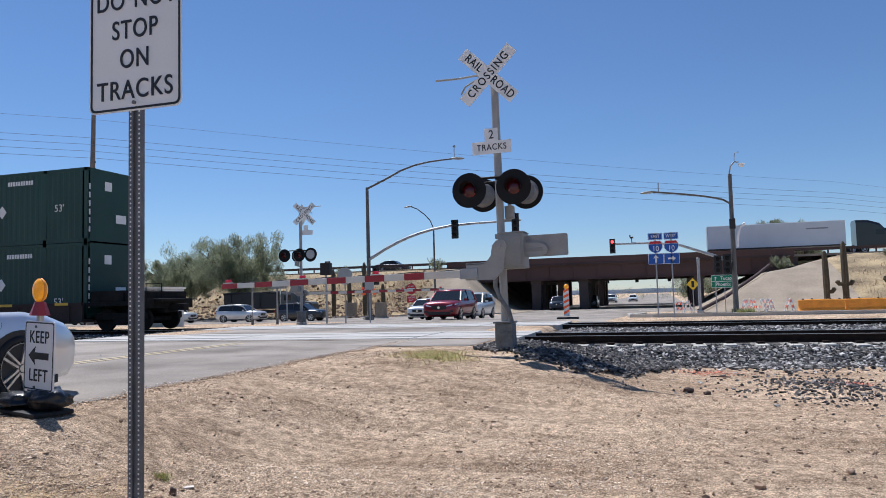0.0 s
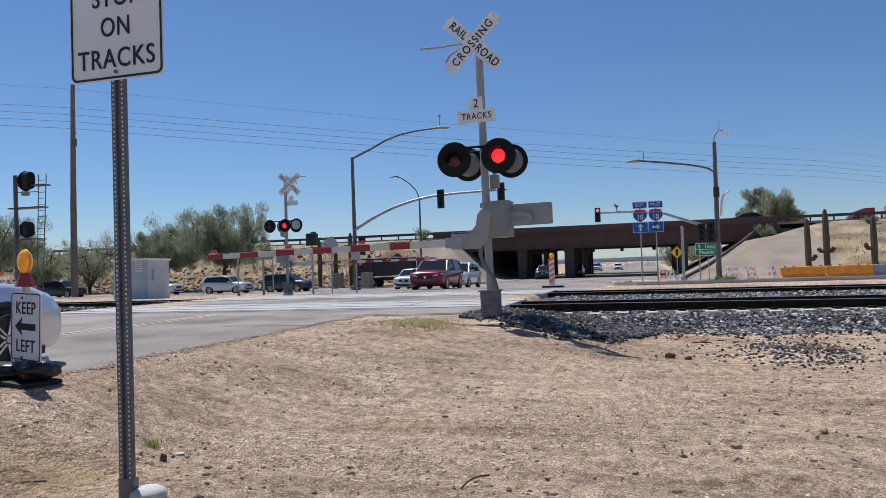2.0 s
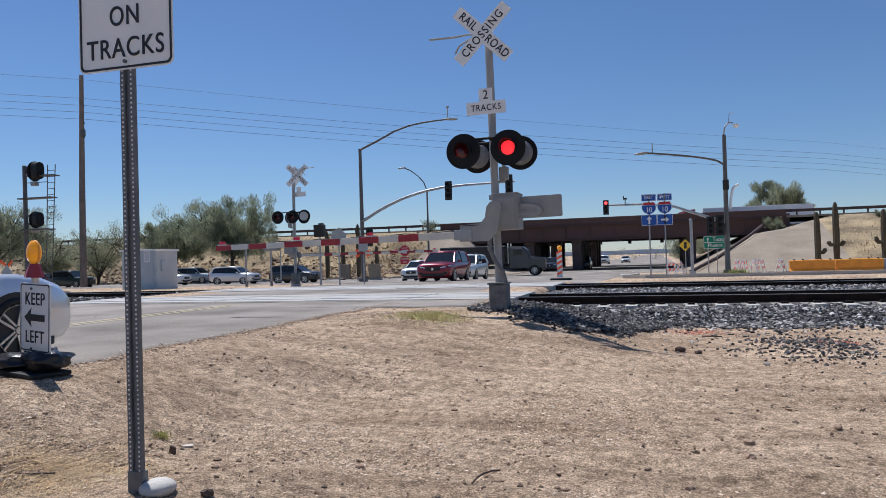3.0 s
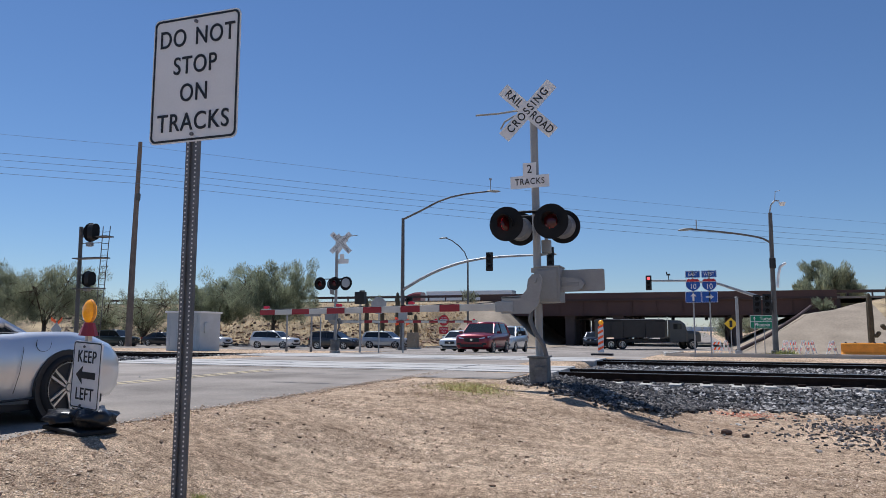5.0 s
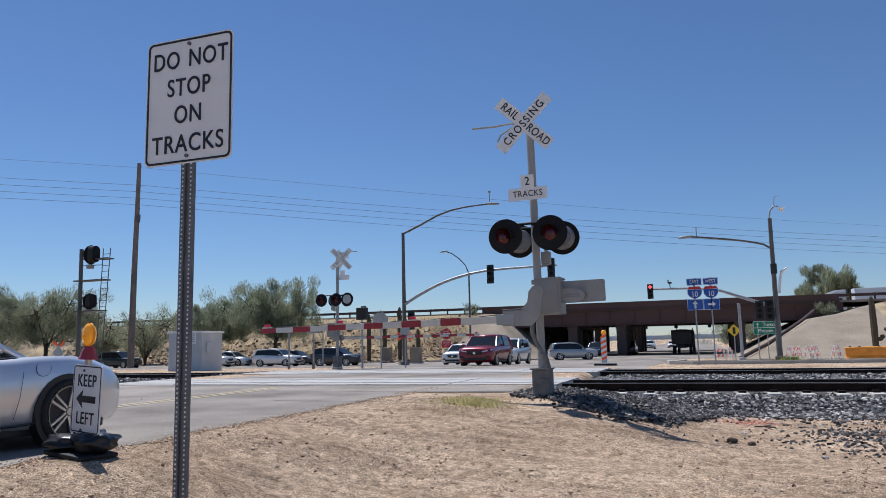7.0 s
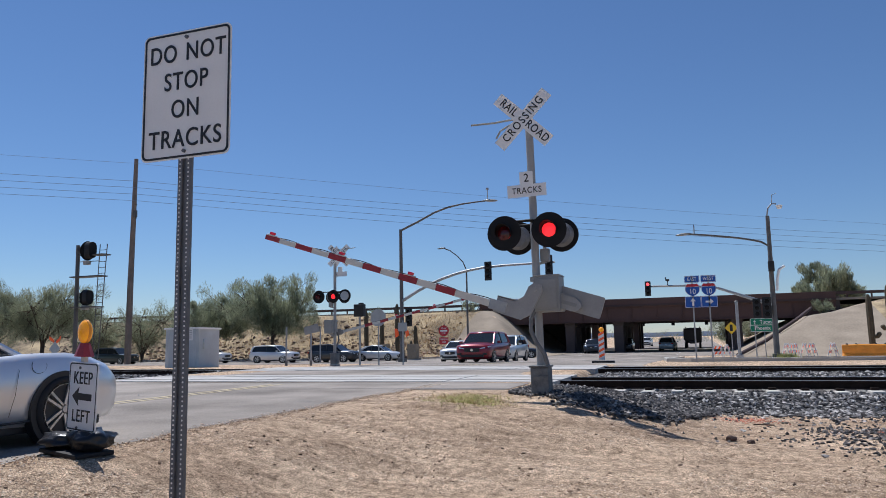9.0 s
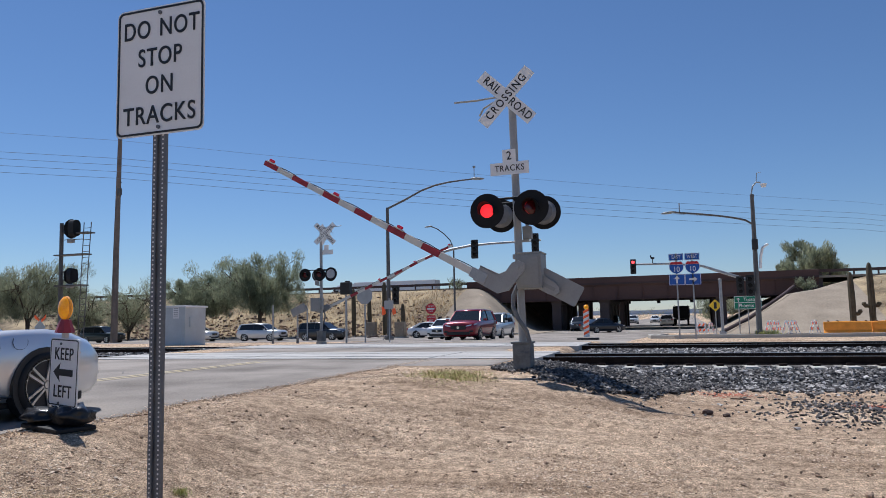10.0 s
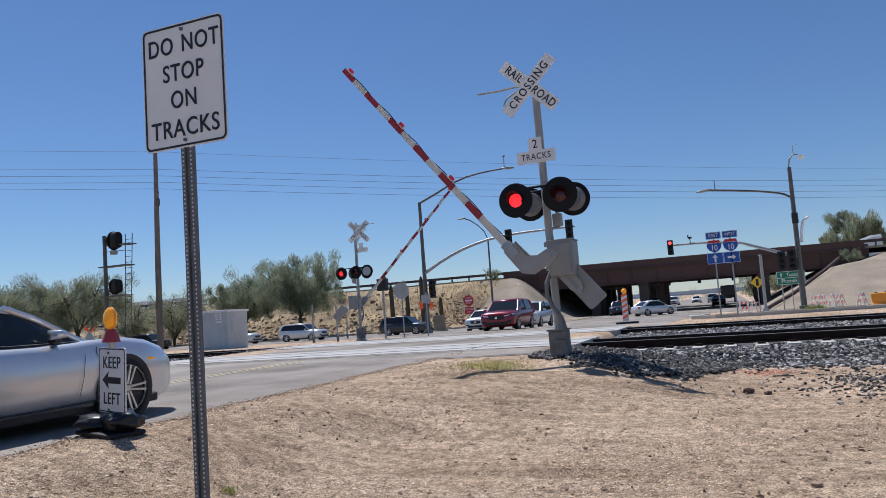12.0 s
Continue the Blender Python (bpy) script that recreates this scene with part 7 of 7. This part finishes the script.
def stones(name, p, r, material, label, seed, flat=0.75, category="stones", low=False):
    nr = np.random.default_rng(seed)
    n = len(p)
    base, tri = (OCT_V, OCT_F) if low else (ICO_V, ICO_F)
    shape = base[None] * (1 + 0.40 * nr.normal(size=(n, len(base), 1)).clip(-1.4, 1.4)) * (0.65 + 0.7 * nr.random((n, 1, 3)))
    shape[:, :, 2] *= flat
    a = nr.random(n) * 2 * np.pi
    ca, sa = np.cos(a)[:, None], np.sin(a)[:, None]
    x = shape[:, :, 0] * ca - shape[:, :, 1] * sa
    y = shape[:, :, 0] * sa + shape[:, :, 1] * ca
    v = np.stack([x, y, shape[:, :, 2]], -1) * r[:, None, None] + p[:, None, :]
    f = (tri[None] + len(base) * np.arange(n)[:, None, None]).reshape(-1, 3)
    me = bpy.data.meshes.new(name)
    me.from_pydata(v.reshape(-1, 3).tolist(), [], f.tolist())
    me.materials.append(material)
    return tagged(new(name, me), label, category, kind="stuff")


def bed_z(y):
    return np.interp(y, [14.55, 15.55, 18.4, 19.2, 22.1, 22.7, 25.7, 26.9], [-0.62, -0.265, -0.245, -0.13, -0.12, -0.2, -0.245, -0.62])


nr = np.random.default_rng(5)
n = 32000
bx, by = -2.9 + 12.5 * nr.random(n) ** 1.15, 13.3 + 3.4 * nr.random(n)
edge = np.array([14.25 + 0.45 * noise.noise((x * 0.8, y * 0.8, 2)) + 0.35 * noise.noise((x * 3, y * 3, 5)) for x, y in zip(bx, by)])
keep = by + 0.28 * nr.normal(size=n) > edge
bx, by = bx[keep], by[keep]
n = len(bx)
bz = np.maximum(bed_z(by), height(bx, by))
stones("ballast", np.stack([bx, by, bz + 0.01], -1), 0.014 + 0.034 * nr.random(n), M["ballast"], "loose grey and rust ballast stones beside the track", 6)
n = 12000
bx, by = -2.8 + 21 * nr.random(n) ** 1.1, 18.6 + 3.9 * nr.random(n)
stones("ballast", np.stack([bx, by, bed_z(by) + 0.015], -1), 0.03 + 0.03 * nr.random(n), M["ballast"], "loose ballast stones between the tracks", 7)
n = 5000
bx, by = 9.0 + 14 * nr.random(n), 14.2 + 2.4 * nr.random(n)
stones("ballast", np.stack([bx, by, np.maximum(bed_z(by), height(bx, by)) + 0.01], -1), 0.03 + 0.03 * nr.random(n), M["ballast"], "loose grey ballast stones farther along the track", 8)
n = 5000
bx, by = -16.2 - 16 * nr.random(n), 15.2 + 10.6 * nr.random(n)
stones("ballast", np.stack([bx, by, np.maximum(bed_z(by), height(bx, by)) + 0.0], -1), 0.03 + 0.03 * nr.random(n), M["ballast"], "ballast stones beyond the road", 9)
# spill of dark ballast round the mast's foot
n = 24000
bx, by = -3.3 + 3.9 * nr.random(n), 10.6 + 4.2 * nr.random(n)
low = np.interp(bx, [-3.3, -2.8, -2.2, -1.2, -0.6, -0.2, 0.2], [12.5, 12.1, 11.2, 10.9, 11.3, 12.7, 14.2])
low = low + np.array([0.30 * noise.noise((x * 1.6, y * 1.6, 8)) + 0.2 * noise.noise((x * 5, y * 5, 3)) for x, y in zip(bx, by)])
keep = by + 0.13 * nr.normal(size=n) > low
bx, by = bx[keep], by[keep]
n = len(bx)
stones("ballast_spill", np.stack([bx, by, np.maximum(bed_z(by), height(bx, by)) + 0.012 + 0.03 * nr.random(n)], -1), 0.012 + 0.028 * nr.random(n), M["spill"], "dark ballast stones spilled round the mast foot", 10)
n = 800
bx, by = 2.0 + 0.42 * nr.normal(size=n), 11.2 + 0.8 * nr.normal(size=n)
stones("ballast_spill", np.stack([bx, by, height(bx, by) + 0.008], -1), 0.008 + 0.024 * nr.random(n) ** 2, M["spill"], "dark ballast stones scattered on the dirt", 11)
n = 420
bx, by = -1.5 + 6.5 * nr.random(n), 13.9 - 3.6 * nr.random(n) ** 1.5
stones("ballast_spill", np.stack([bx, by, height(bx, by) + 0.006], -1), 0.012 + 0.022 * nr.random(n), M["ballast"], "single ballast stones strewn over the dirt", 12)
# pebbles over the dirt, in loose patches
def dirt_points(n, seed, thr):
    r = np.random.default_rng(seed)
    out = []
    while len(out) < n:
        a = r.random()
        d = 2.2 + 11.5 * a ** 1.7
        b = radians(20 + r.uniform(-36, 36))
        x, y = -d * math.sin(b), d * math.cos(b)
        if x < -5.35 or y > 14.3:
            continue
        if noise.noise((x * 0.55, y * 0.9, seed)) + 0.5 * noise.noise((x * 2.1, y * 2.6, 3)) + r.normal() * 0.15 > thr:
            out.append((x, y))
    return np.array(out)


pp = dirt_points(75000, 21, 0.06)
stones("pebbles", np.stack([pp[:, 0], pp[:, 1], height(pp[:, 0], pp[:, 1]) + 0.002], -1), 0.003 + 0.013 * nr.random(len(pp)) ** 3, M["chip"], "pale and brown gravel in loose patches over the dirt", 22, flat=0.5, low=True)
pp = dirt_points(16000, 27, -0.35)
stones("pebbles", np.stack([pp[:, 0], pp[:, 1], height(pp[:, 0], pp[:, 1]) + 0.002], -1), 0.002 + 0.007 * nr.random(len(pp)) ** 2.5, M["chip"], "fine tan pebbles scattered over the dirt", 28, flat=0.5, low=True)
pp = dirt_points(700, 23, 0.05)
stones("clods", np.stack([pp[:, 0], pp[:, 1], height(pp[:, 0], pp[:, 1]) + 0.004], -1), 0.007 + 0.016 * nr.random(len(pp)) ** 2.5, M["pebble"], "larger stones and clods on the dirt", 24)
pp = dirt_points(900, 25, -0.05)
stones("dark_gravel", np.stack([pp[:, 0], pp[:, 1], height(pp[:, 0], pp[:, 1]) + 0.003], -1), 0.004 + 0.013 * nr.random(len(pp)) ** 2.5, M["pebble"], "scattered brown gravel on the dirt", 26)
# Rocks in a very dark brown also stand for the trees' shade here.
n = 1300
rx, ry = -27 - 62 * nr.random(n), 77 + 4.5 * nr.normal(size=n)
stones("slope_rocks", np.stack([rx, ry, height(rx, ry) + 0.05], -1), 0.07 + 0.20 * nr.random(n) ** 2, M["woodscrap"], "dark brown rock over the lower slope, darkened for tree shade", 28)
n = 1300
rx, ry = -26 - 60 * nr.random(n), 75.5 + 2.4 * nr.normal(size=n)
stones("slope_rocks", np.stack([rx, ry, height(rx, ry) + 0.05], -1), 0.08 + 0.17 * nr.random(n), M["pebble"], "rows of brown rock along the foot of the slope", 27)


def blades(name, label, pts, hmin, hmax, w, material, seed, lean=0.5, category="grass"):
    r = np.random.default_rng(seed)
    n = len(pts)
    z = height(pts[:, 0], pts[:, 1])
    a = r.random(n) * 2 * np.pi
    h = hmin + (hmax - hmin) * r.random(n)
    d = np.stack([np.cos(a), np.sin(a)], -1)
    s = np.stack([-d[:, 1], d[:, 0]], -1) * w
    b = np.column_stack([pts, z])
    tip = np.column_stack([pts + d * (h * lean * (0.3 + r.random(n)))[:, None], z + h * (1 - 0.35 * lean)])
    v = np.stack([b - np.column_stack([s, 0 * h]), b + np.column_stack([s, 0 * h]), tip], 1).reshape(-1, 3)
    me = bpy.data.meshes.new(name)
    me.from_pydata(v.tolist(), [], np.arange(3 * n).reshape(-1, 3).tolist())
    me.materials.append(material)
    return tagged(new(name, me), label, category, kind="stuff")


n = 4500
ey = 3.2 + 12.0 * nr.random(n)
ex = -5.50 + np.array([0.22 * (noise.noise((yy * 0.9, 4.0, 0)) + 0.35 * noise.noise((yy * 3.1, 9.0, 0))) for yy in ey]) + 0.10 * nr.normal(size=n)
stones("edge_grit", np.stack([ex, ey, height(ex, ey) + 0.007], -1), 0.003 + 0.010 * nr.random(n) ** 2, M["chip"], "loose grit and crumbled dirt along the asphalt edge", 61)
g = np.column_stack([-3.45 + 0.27 * nr.normal(size=2600), 10.8 + 0.35 * nr.normal(size=2600)])
blades("grass_patch", "patch of yellowing weeds by the mast", g, 0.02, 0.09, 0.004, M["weed"], 31, 1.1)
g = np.column_stack([-3.45 + 0.34 * nr.normal(size=700), 10.8 + 0.42 * nr.normal(size=700)])
blades("grass_patch", "dry straw among the weeds by the mast", g, 0.03, 0.13, 0.004, M["straw"], 32, 0.9)
g = np.column_stack([-3.72 + 0.30 * nr.normal(size=1700), 3.72 + 0.24 * nr.normal(size=1700)])
blades("straw_patch", "flattened dry straw beside the sign post", g, 0.05, 0.20, 0.0024, M["straw"], 33, 2.3)
g = np.column_stack([-3.71 + 0.030 * nr.normal(size=140), 4.78 + 0.03 * nr.normal(size=140)])
blades("grass_tuft", "small green weed tuft in the dirt", g, 0.03, 0.07, 0.003, M["weed"], 34, 0.6)
g = np.column_stack([4.4 + 0.3 * nr.normal(size=500), 46.9 + 0.2 * nr.normal(size=500)])
blades("grass_tuft", "green weeds at the pole's foot", g, 0.15, 0.5, 0.02, M["weed"], 35, 0.5)
for k, (cx, cy, sx, sy, nn) in enumerate(((24, 72, 7, 5, 1800), (-45, 80, 14, 4.5, 6000), (-30, 80, 4, 4, 2500), (34, 78, 10, 5, 1400))):
    gx, gy = cx + sx * nr.normal(size=nn), cy + sy * nr.normal(size=nn)
    keep = (gy < 90) & (gy > 64) & ((gx > 16.5) | (gx < -26.5))
    blades("dry_grass", "straw coloured dry grass on the embankment", np.column_stack([gx, gy])[keep], 0.25, 0.6, 0.035, M["straw"], 40 + k, 0.6)


# ---- litter on the dirt ----
def scrap(name, at, size, m, rz, label, cat, tilt=0):
    z = float(height(*at))
    bm = bmesh.new()
    box(bm, (0, 0, 0), size, bevel=min(size) * 0.2)
    for v in bm.verts:
        v.co += Vector((noise.noise(v.co * 40), noise.noise(v.co * 40 + Vector((9, 0, 0))), noise.noise(v.co * 30))) * min(size) * 0.35
    ob = tagged(part(name, bm, m), label, cat)
    ob.matrix_basis = pose(at[0], at[1], z + size[2] * 0.45, 0, tilt, rz)


def rock(at, size, m, rz, label, cat):
    bm = bmesh.new()
    bmesh.ops.create_icosphere(bm, subdivisions=2, radius=1.0)
    for v in bm.verts:
        v.co *= 1 + 0.45 * noise.noise(v.co * 1.7 + Vector((at[0] * 7, at[1] * 3, 0)))
    bmesh.ops.scale(bm, vec=size, verts=bm.verts)
    ob = tagged(part("rock", bm, m), label, cat)
    ob.matrix_basis = pose(at[0], at[1], float(height(*at)) + size[2] * 0.6, 0, 0, rz)


for rx, ry, rs in ((0.51, 5.34, 0.03), (0.55, 5.72, 0.035), (-2.0, 4.6, 0.025), (1.2, 6.1, 0.03), (-1.3, 6.9, 0.022), (0.1, 4.64, 0.025)):
    rock((rx, ry), (rs * 1.3, rs, rs * 0.7), M["pebble"], 70 * rx, "single dark stone lying on the dirt", "stone")
scrap("wood_chunk", (-3.40, 4.51), (0.045, 0.03, 0.06), M["woodscrap"], 20, "dark splintered chunk of wood on the dirt", "litter", 12)
scrap("paper_scrap", (-3.47, 4.78), (0.075, 0.055, 0.010), M["paper"], 40, "crumpled pale paper scrap", "litter")
rock((-2.45, 3.55), (0.035, 0.03, 0.026), M["woodscrap"], 10, "brown clod of earth", "stone")
scrap("wood_stick", (-3.75, 3.60), (0.34, 0.012, 0.010), M["woodscrap"], 18, "thin dry stick lying in the dirt", "litter")
scrap("wood_stick", (0.75, 12.6), (0.30, 0.03, 0.02), M["woodscrap"], -8, "dark splinter of wood on the dirt", "litter")
rock((0.21, 10.68), (0.075, 0.05, 0.045), M["woodscrap"], 0, "dark brown rock on the dirt", "stone")
rock((0.45, 10.58), (0.06, 0.045, 0.03), M["woodscrap"], 50, "dark brown rock on the dirt", "stone")
for k, (x, y, s) in enumerate(((0.55, 13.2, 0.28), (2.35, 11.75, 0.16))):
    pp = np.column_stack([x + s * nr.normal(size=260), y + s * 0.8 * nr.normal(size=260)])
    stones("marking_dust", np.column_stack([pp, height(pp[:, 0], pp[:, 1]) + 0.001]), 0.006 + 0.012 * nr.random(260), M["pinkdirt"], "stones sprayed with faded orange marking paint", 60 + k)

bm = bmesh.new()
tube(bm, [(-1.16 + 0.13 * (1 - math.cos(a)), 4.36 + 0.20 * math.sin(a), float(height(-1.1, 4.4)) + 0.012 + 0.03 * math.sin(a)) for a in (0.0, 0.4, 0.8, 1.2, 1.6)], 0.006)
tagged(part("twig", bm, M["woodscrap"]), "bent dark twig lying on the gravel", "litter")

# ties under the near rail and beyond, with clips
tie_me = clip_me = None
for track in (0,):
    yc = RAILS[2 * track] + 0.7175
    for k in range(40):
        x = -2.45 + 0.61 * k
        if tie_me is None:
            holder = thing("concrete_tie", "pale concrete railway tie bedded in ballast", "railway tie", (x, yc, 0), 0, "railway ties")
            tie_me = part("tie_block", boxes(((0, 0, -0.30), (0.26, 2.55, 0.22)), bevel=0.02), M["tie"], holder).data
            for yy in (-0.7175 - 0.14, -0.7175 + 0.14, 0.7175 - 0.14, 0.7175 + 0.14):
                ob = part("rail_clip", boxes(((0, 0, -0.165), (0.15, 0.10, 0.05)), bevel=0.012), M["rail"], holder)
                ob.matrix_basis = pose(0, yy, 0)
            first = holder
        else:
            copy_thing(first, pose(x, yc, 0.008 * math.sin(k * 2.3), 0, 0, 0.6 * math.sin(k * 1.7)))


# ---- what moves ----
def gate_rows(x, y, z, rows):
    return [(t, pose(x, y, z, 0, a, 0)) for t, a in rows]


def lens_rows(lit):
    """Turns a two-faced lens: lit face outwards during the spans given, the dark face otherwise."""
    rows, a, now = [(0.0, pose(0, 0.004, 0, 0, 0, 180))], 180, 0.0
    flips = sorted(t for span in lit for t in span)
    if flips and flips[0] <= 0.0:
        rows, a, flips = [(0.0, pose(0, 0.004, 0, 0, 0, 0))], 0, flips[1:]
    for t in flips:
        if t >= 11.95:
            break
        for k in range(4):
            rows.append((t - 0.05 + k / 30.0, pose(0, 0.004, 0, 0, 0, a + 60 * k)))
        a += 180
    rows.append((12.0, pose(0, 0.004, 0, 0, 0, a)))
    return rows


def motions():
    walk(near_arm, gate_rows(0.03, -0.32, 1.73, [(0, 0), (7.25, 0), (7.5, 1.0), (8.8, 16.5), (9.1, 19.9), (9.5, 24.3), (10.0, 29.9), (10.5, 36.0), (11.0, 41.4), (11.5, 47.1), (12.0, 52.2)]))
    walk(far_arm, gate_rows(0.48, -0.32, 1.73, [(0, 0), (7.7, 0), (8.0, 1.2), (8.8, 10.0), (9.5, 17.2), (10.0, 22.9), (10.5, 28.6), (11.0, 34.0), (11.5, 39.5), (12.0, 44.8)]))
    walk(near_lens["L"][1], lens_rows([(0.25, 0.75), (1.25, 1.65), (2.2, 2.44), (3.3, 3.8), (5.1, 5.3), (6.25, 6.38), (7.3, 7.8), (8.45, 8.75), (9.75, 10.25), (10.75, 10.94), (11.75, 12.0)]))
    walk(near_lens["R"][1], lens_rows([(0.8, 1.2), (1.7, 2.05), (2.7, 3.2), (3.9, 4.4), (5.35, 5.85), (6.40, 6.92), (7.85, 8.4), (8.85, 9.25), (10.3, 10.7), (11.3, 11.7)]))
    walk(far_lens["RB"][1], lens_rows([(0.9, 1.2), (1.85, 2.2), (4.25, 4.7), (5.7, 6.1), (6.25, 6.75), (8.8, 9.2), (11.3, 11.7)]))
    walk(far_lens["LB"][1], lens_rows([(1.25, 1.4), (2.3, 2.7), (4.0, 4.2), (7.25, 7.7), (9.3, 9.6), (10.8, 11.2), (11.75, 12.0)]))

    # vehicles: seconds, x, y, heading
    def drive(ob, rows, z):
        walk(ob, [(t, pose(x, y, z, 0, 0, a)) for t, x, y, a in rows])

    drive(coupe, [(0, -7.05, 4.57, 0), (11.0, -7.05, 4.57, 0), (11.4, -7.05, 4.60, 0), (11.7, -7.05, 4.74, 0), (12.0, -7.05, 4.98, 0)], 0.012)
    drive(truck, [(0, -41, 69, -90), (0.5, -36.5, 69, -90), (1.5, -29, 69, -90), (2.5, -20, 70, -88), (4.3, -8.9, 72.0, -80), (4.5, -7.8, 72.6, -76), (5.0, -5.7, 75.5, -63), (5.5, -4.7, 80, -48), (6.0, -3.85, 87, -24), (6.5, -3.2, 93, -8), (7.0, -2.75, 99, -2), (9.0, -1.5, 116, 0), (12.0, -0.4, 140, 0)], -0.886)
    drive(moving_silver, [(0, -66, 67, -90), (4.3, -37, 67, -90), (5.5, -25.5, 68, -90), (6.5, -17.0, 70.5, -82), (7.0, -12.6, 72.6, -70), (8.0, -6.4, 83, -28), (9.0, -4.3, 97, -4), (9.5, -3.0, 104, 0), (12.0, -3.4, 150, 0)], -0.886)
    drive(moving_dark, [(0, -75, 66, -90), (7.2, -38, 66, -90), (8.8, -19.5, 69, -85), (9.5, -12.4, 73.5, -66), (10.5, -5.6, 82, -30), (11.0, -3.6, 90, -10), (12.0, -1.6, 106, 0)], -0.886)
    drive(moving_white, [(0, -105, 65, -90), (5.5, -60, 65, -90), (7.2, -45.5, 65, -90), (9.1, -29.2, 65.3, -90), (9.5, -26.0, 65.5, -90), (10.0, -23.4, 66, -88), (11.0, -17.0, 69, -76), (11.5, -11.7, 72, -62), (12.0, -7.4, 76.5, -48)], -0.886)
    drive(queue_dark, [(0, -32.9, 61.5, -90), (9.8, -32.9, 61.5, -90), (10.5, -31.7, 61.5, -90), (11.0, -30.2, 61.5, -90), (12.0, -28.3, 61.5, -90)], -0.886)
    drive(far_car_a, [(0, -10.5, 150, 180), (6.0, -10.3, 146, 180), (12.0, -10.0, 142, 180)], -0.886)
    drive(semi_a, [(0, 20.4, 96, -90), (1.0, 56, 96, -90), (4.0, 160, 96, -90), (12.0, 380, 96, -90)], 4.81)
    drive(semi_b, [(0, 83, 118, 90), (2.5, 19.5, 118, 90), (5.5, -57.5, 118, 90), (8.0, -119, 118, 90), (12.0, -210, 118, 90)], 3.53)
    drive(semi_c, [(0, 390, 118, 90), (9.5, 95, 118, 90), (12.0, 21.5, 118, 90)], 3.53)
    drive(semi_d, [(0, 215, 118, 90), (9.5, -43.5, 118, 90), (10.0, -56, 118, 90), (12.0, -118, 118, 90)], 3.53)
    drive(highway_car, [(0, -36, 94, -90), (2.0, 12, 94, -90), (4.0, 60, 94, -90), (12.0, 250, 94, -90)], 4.81)
    for ob in (train_car, box_low, box_high):
        walk(ob, [(t, pose(-21.0 - 19.2 * t, TRACK2, 0)) for t in (0.0, 0.5, 1.0, 6.0, 12.0)])


motions()
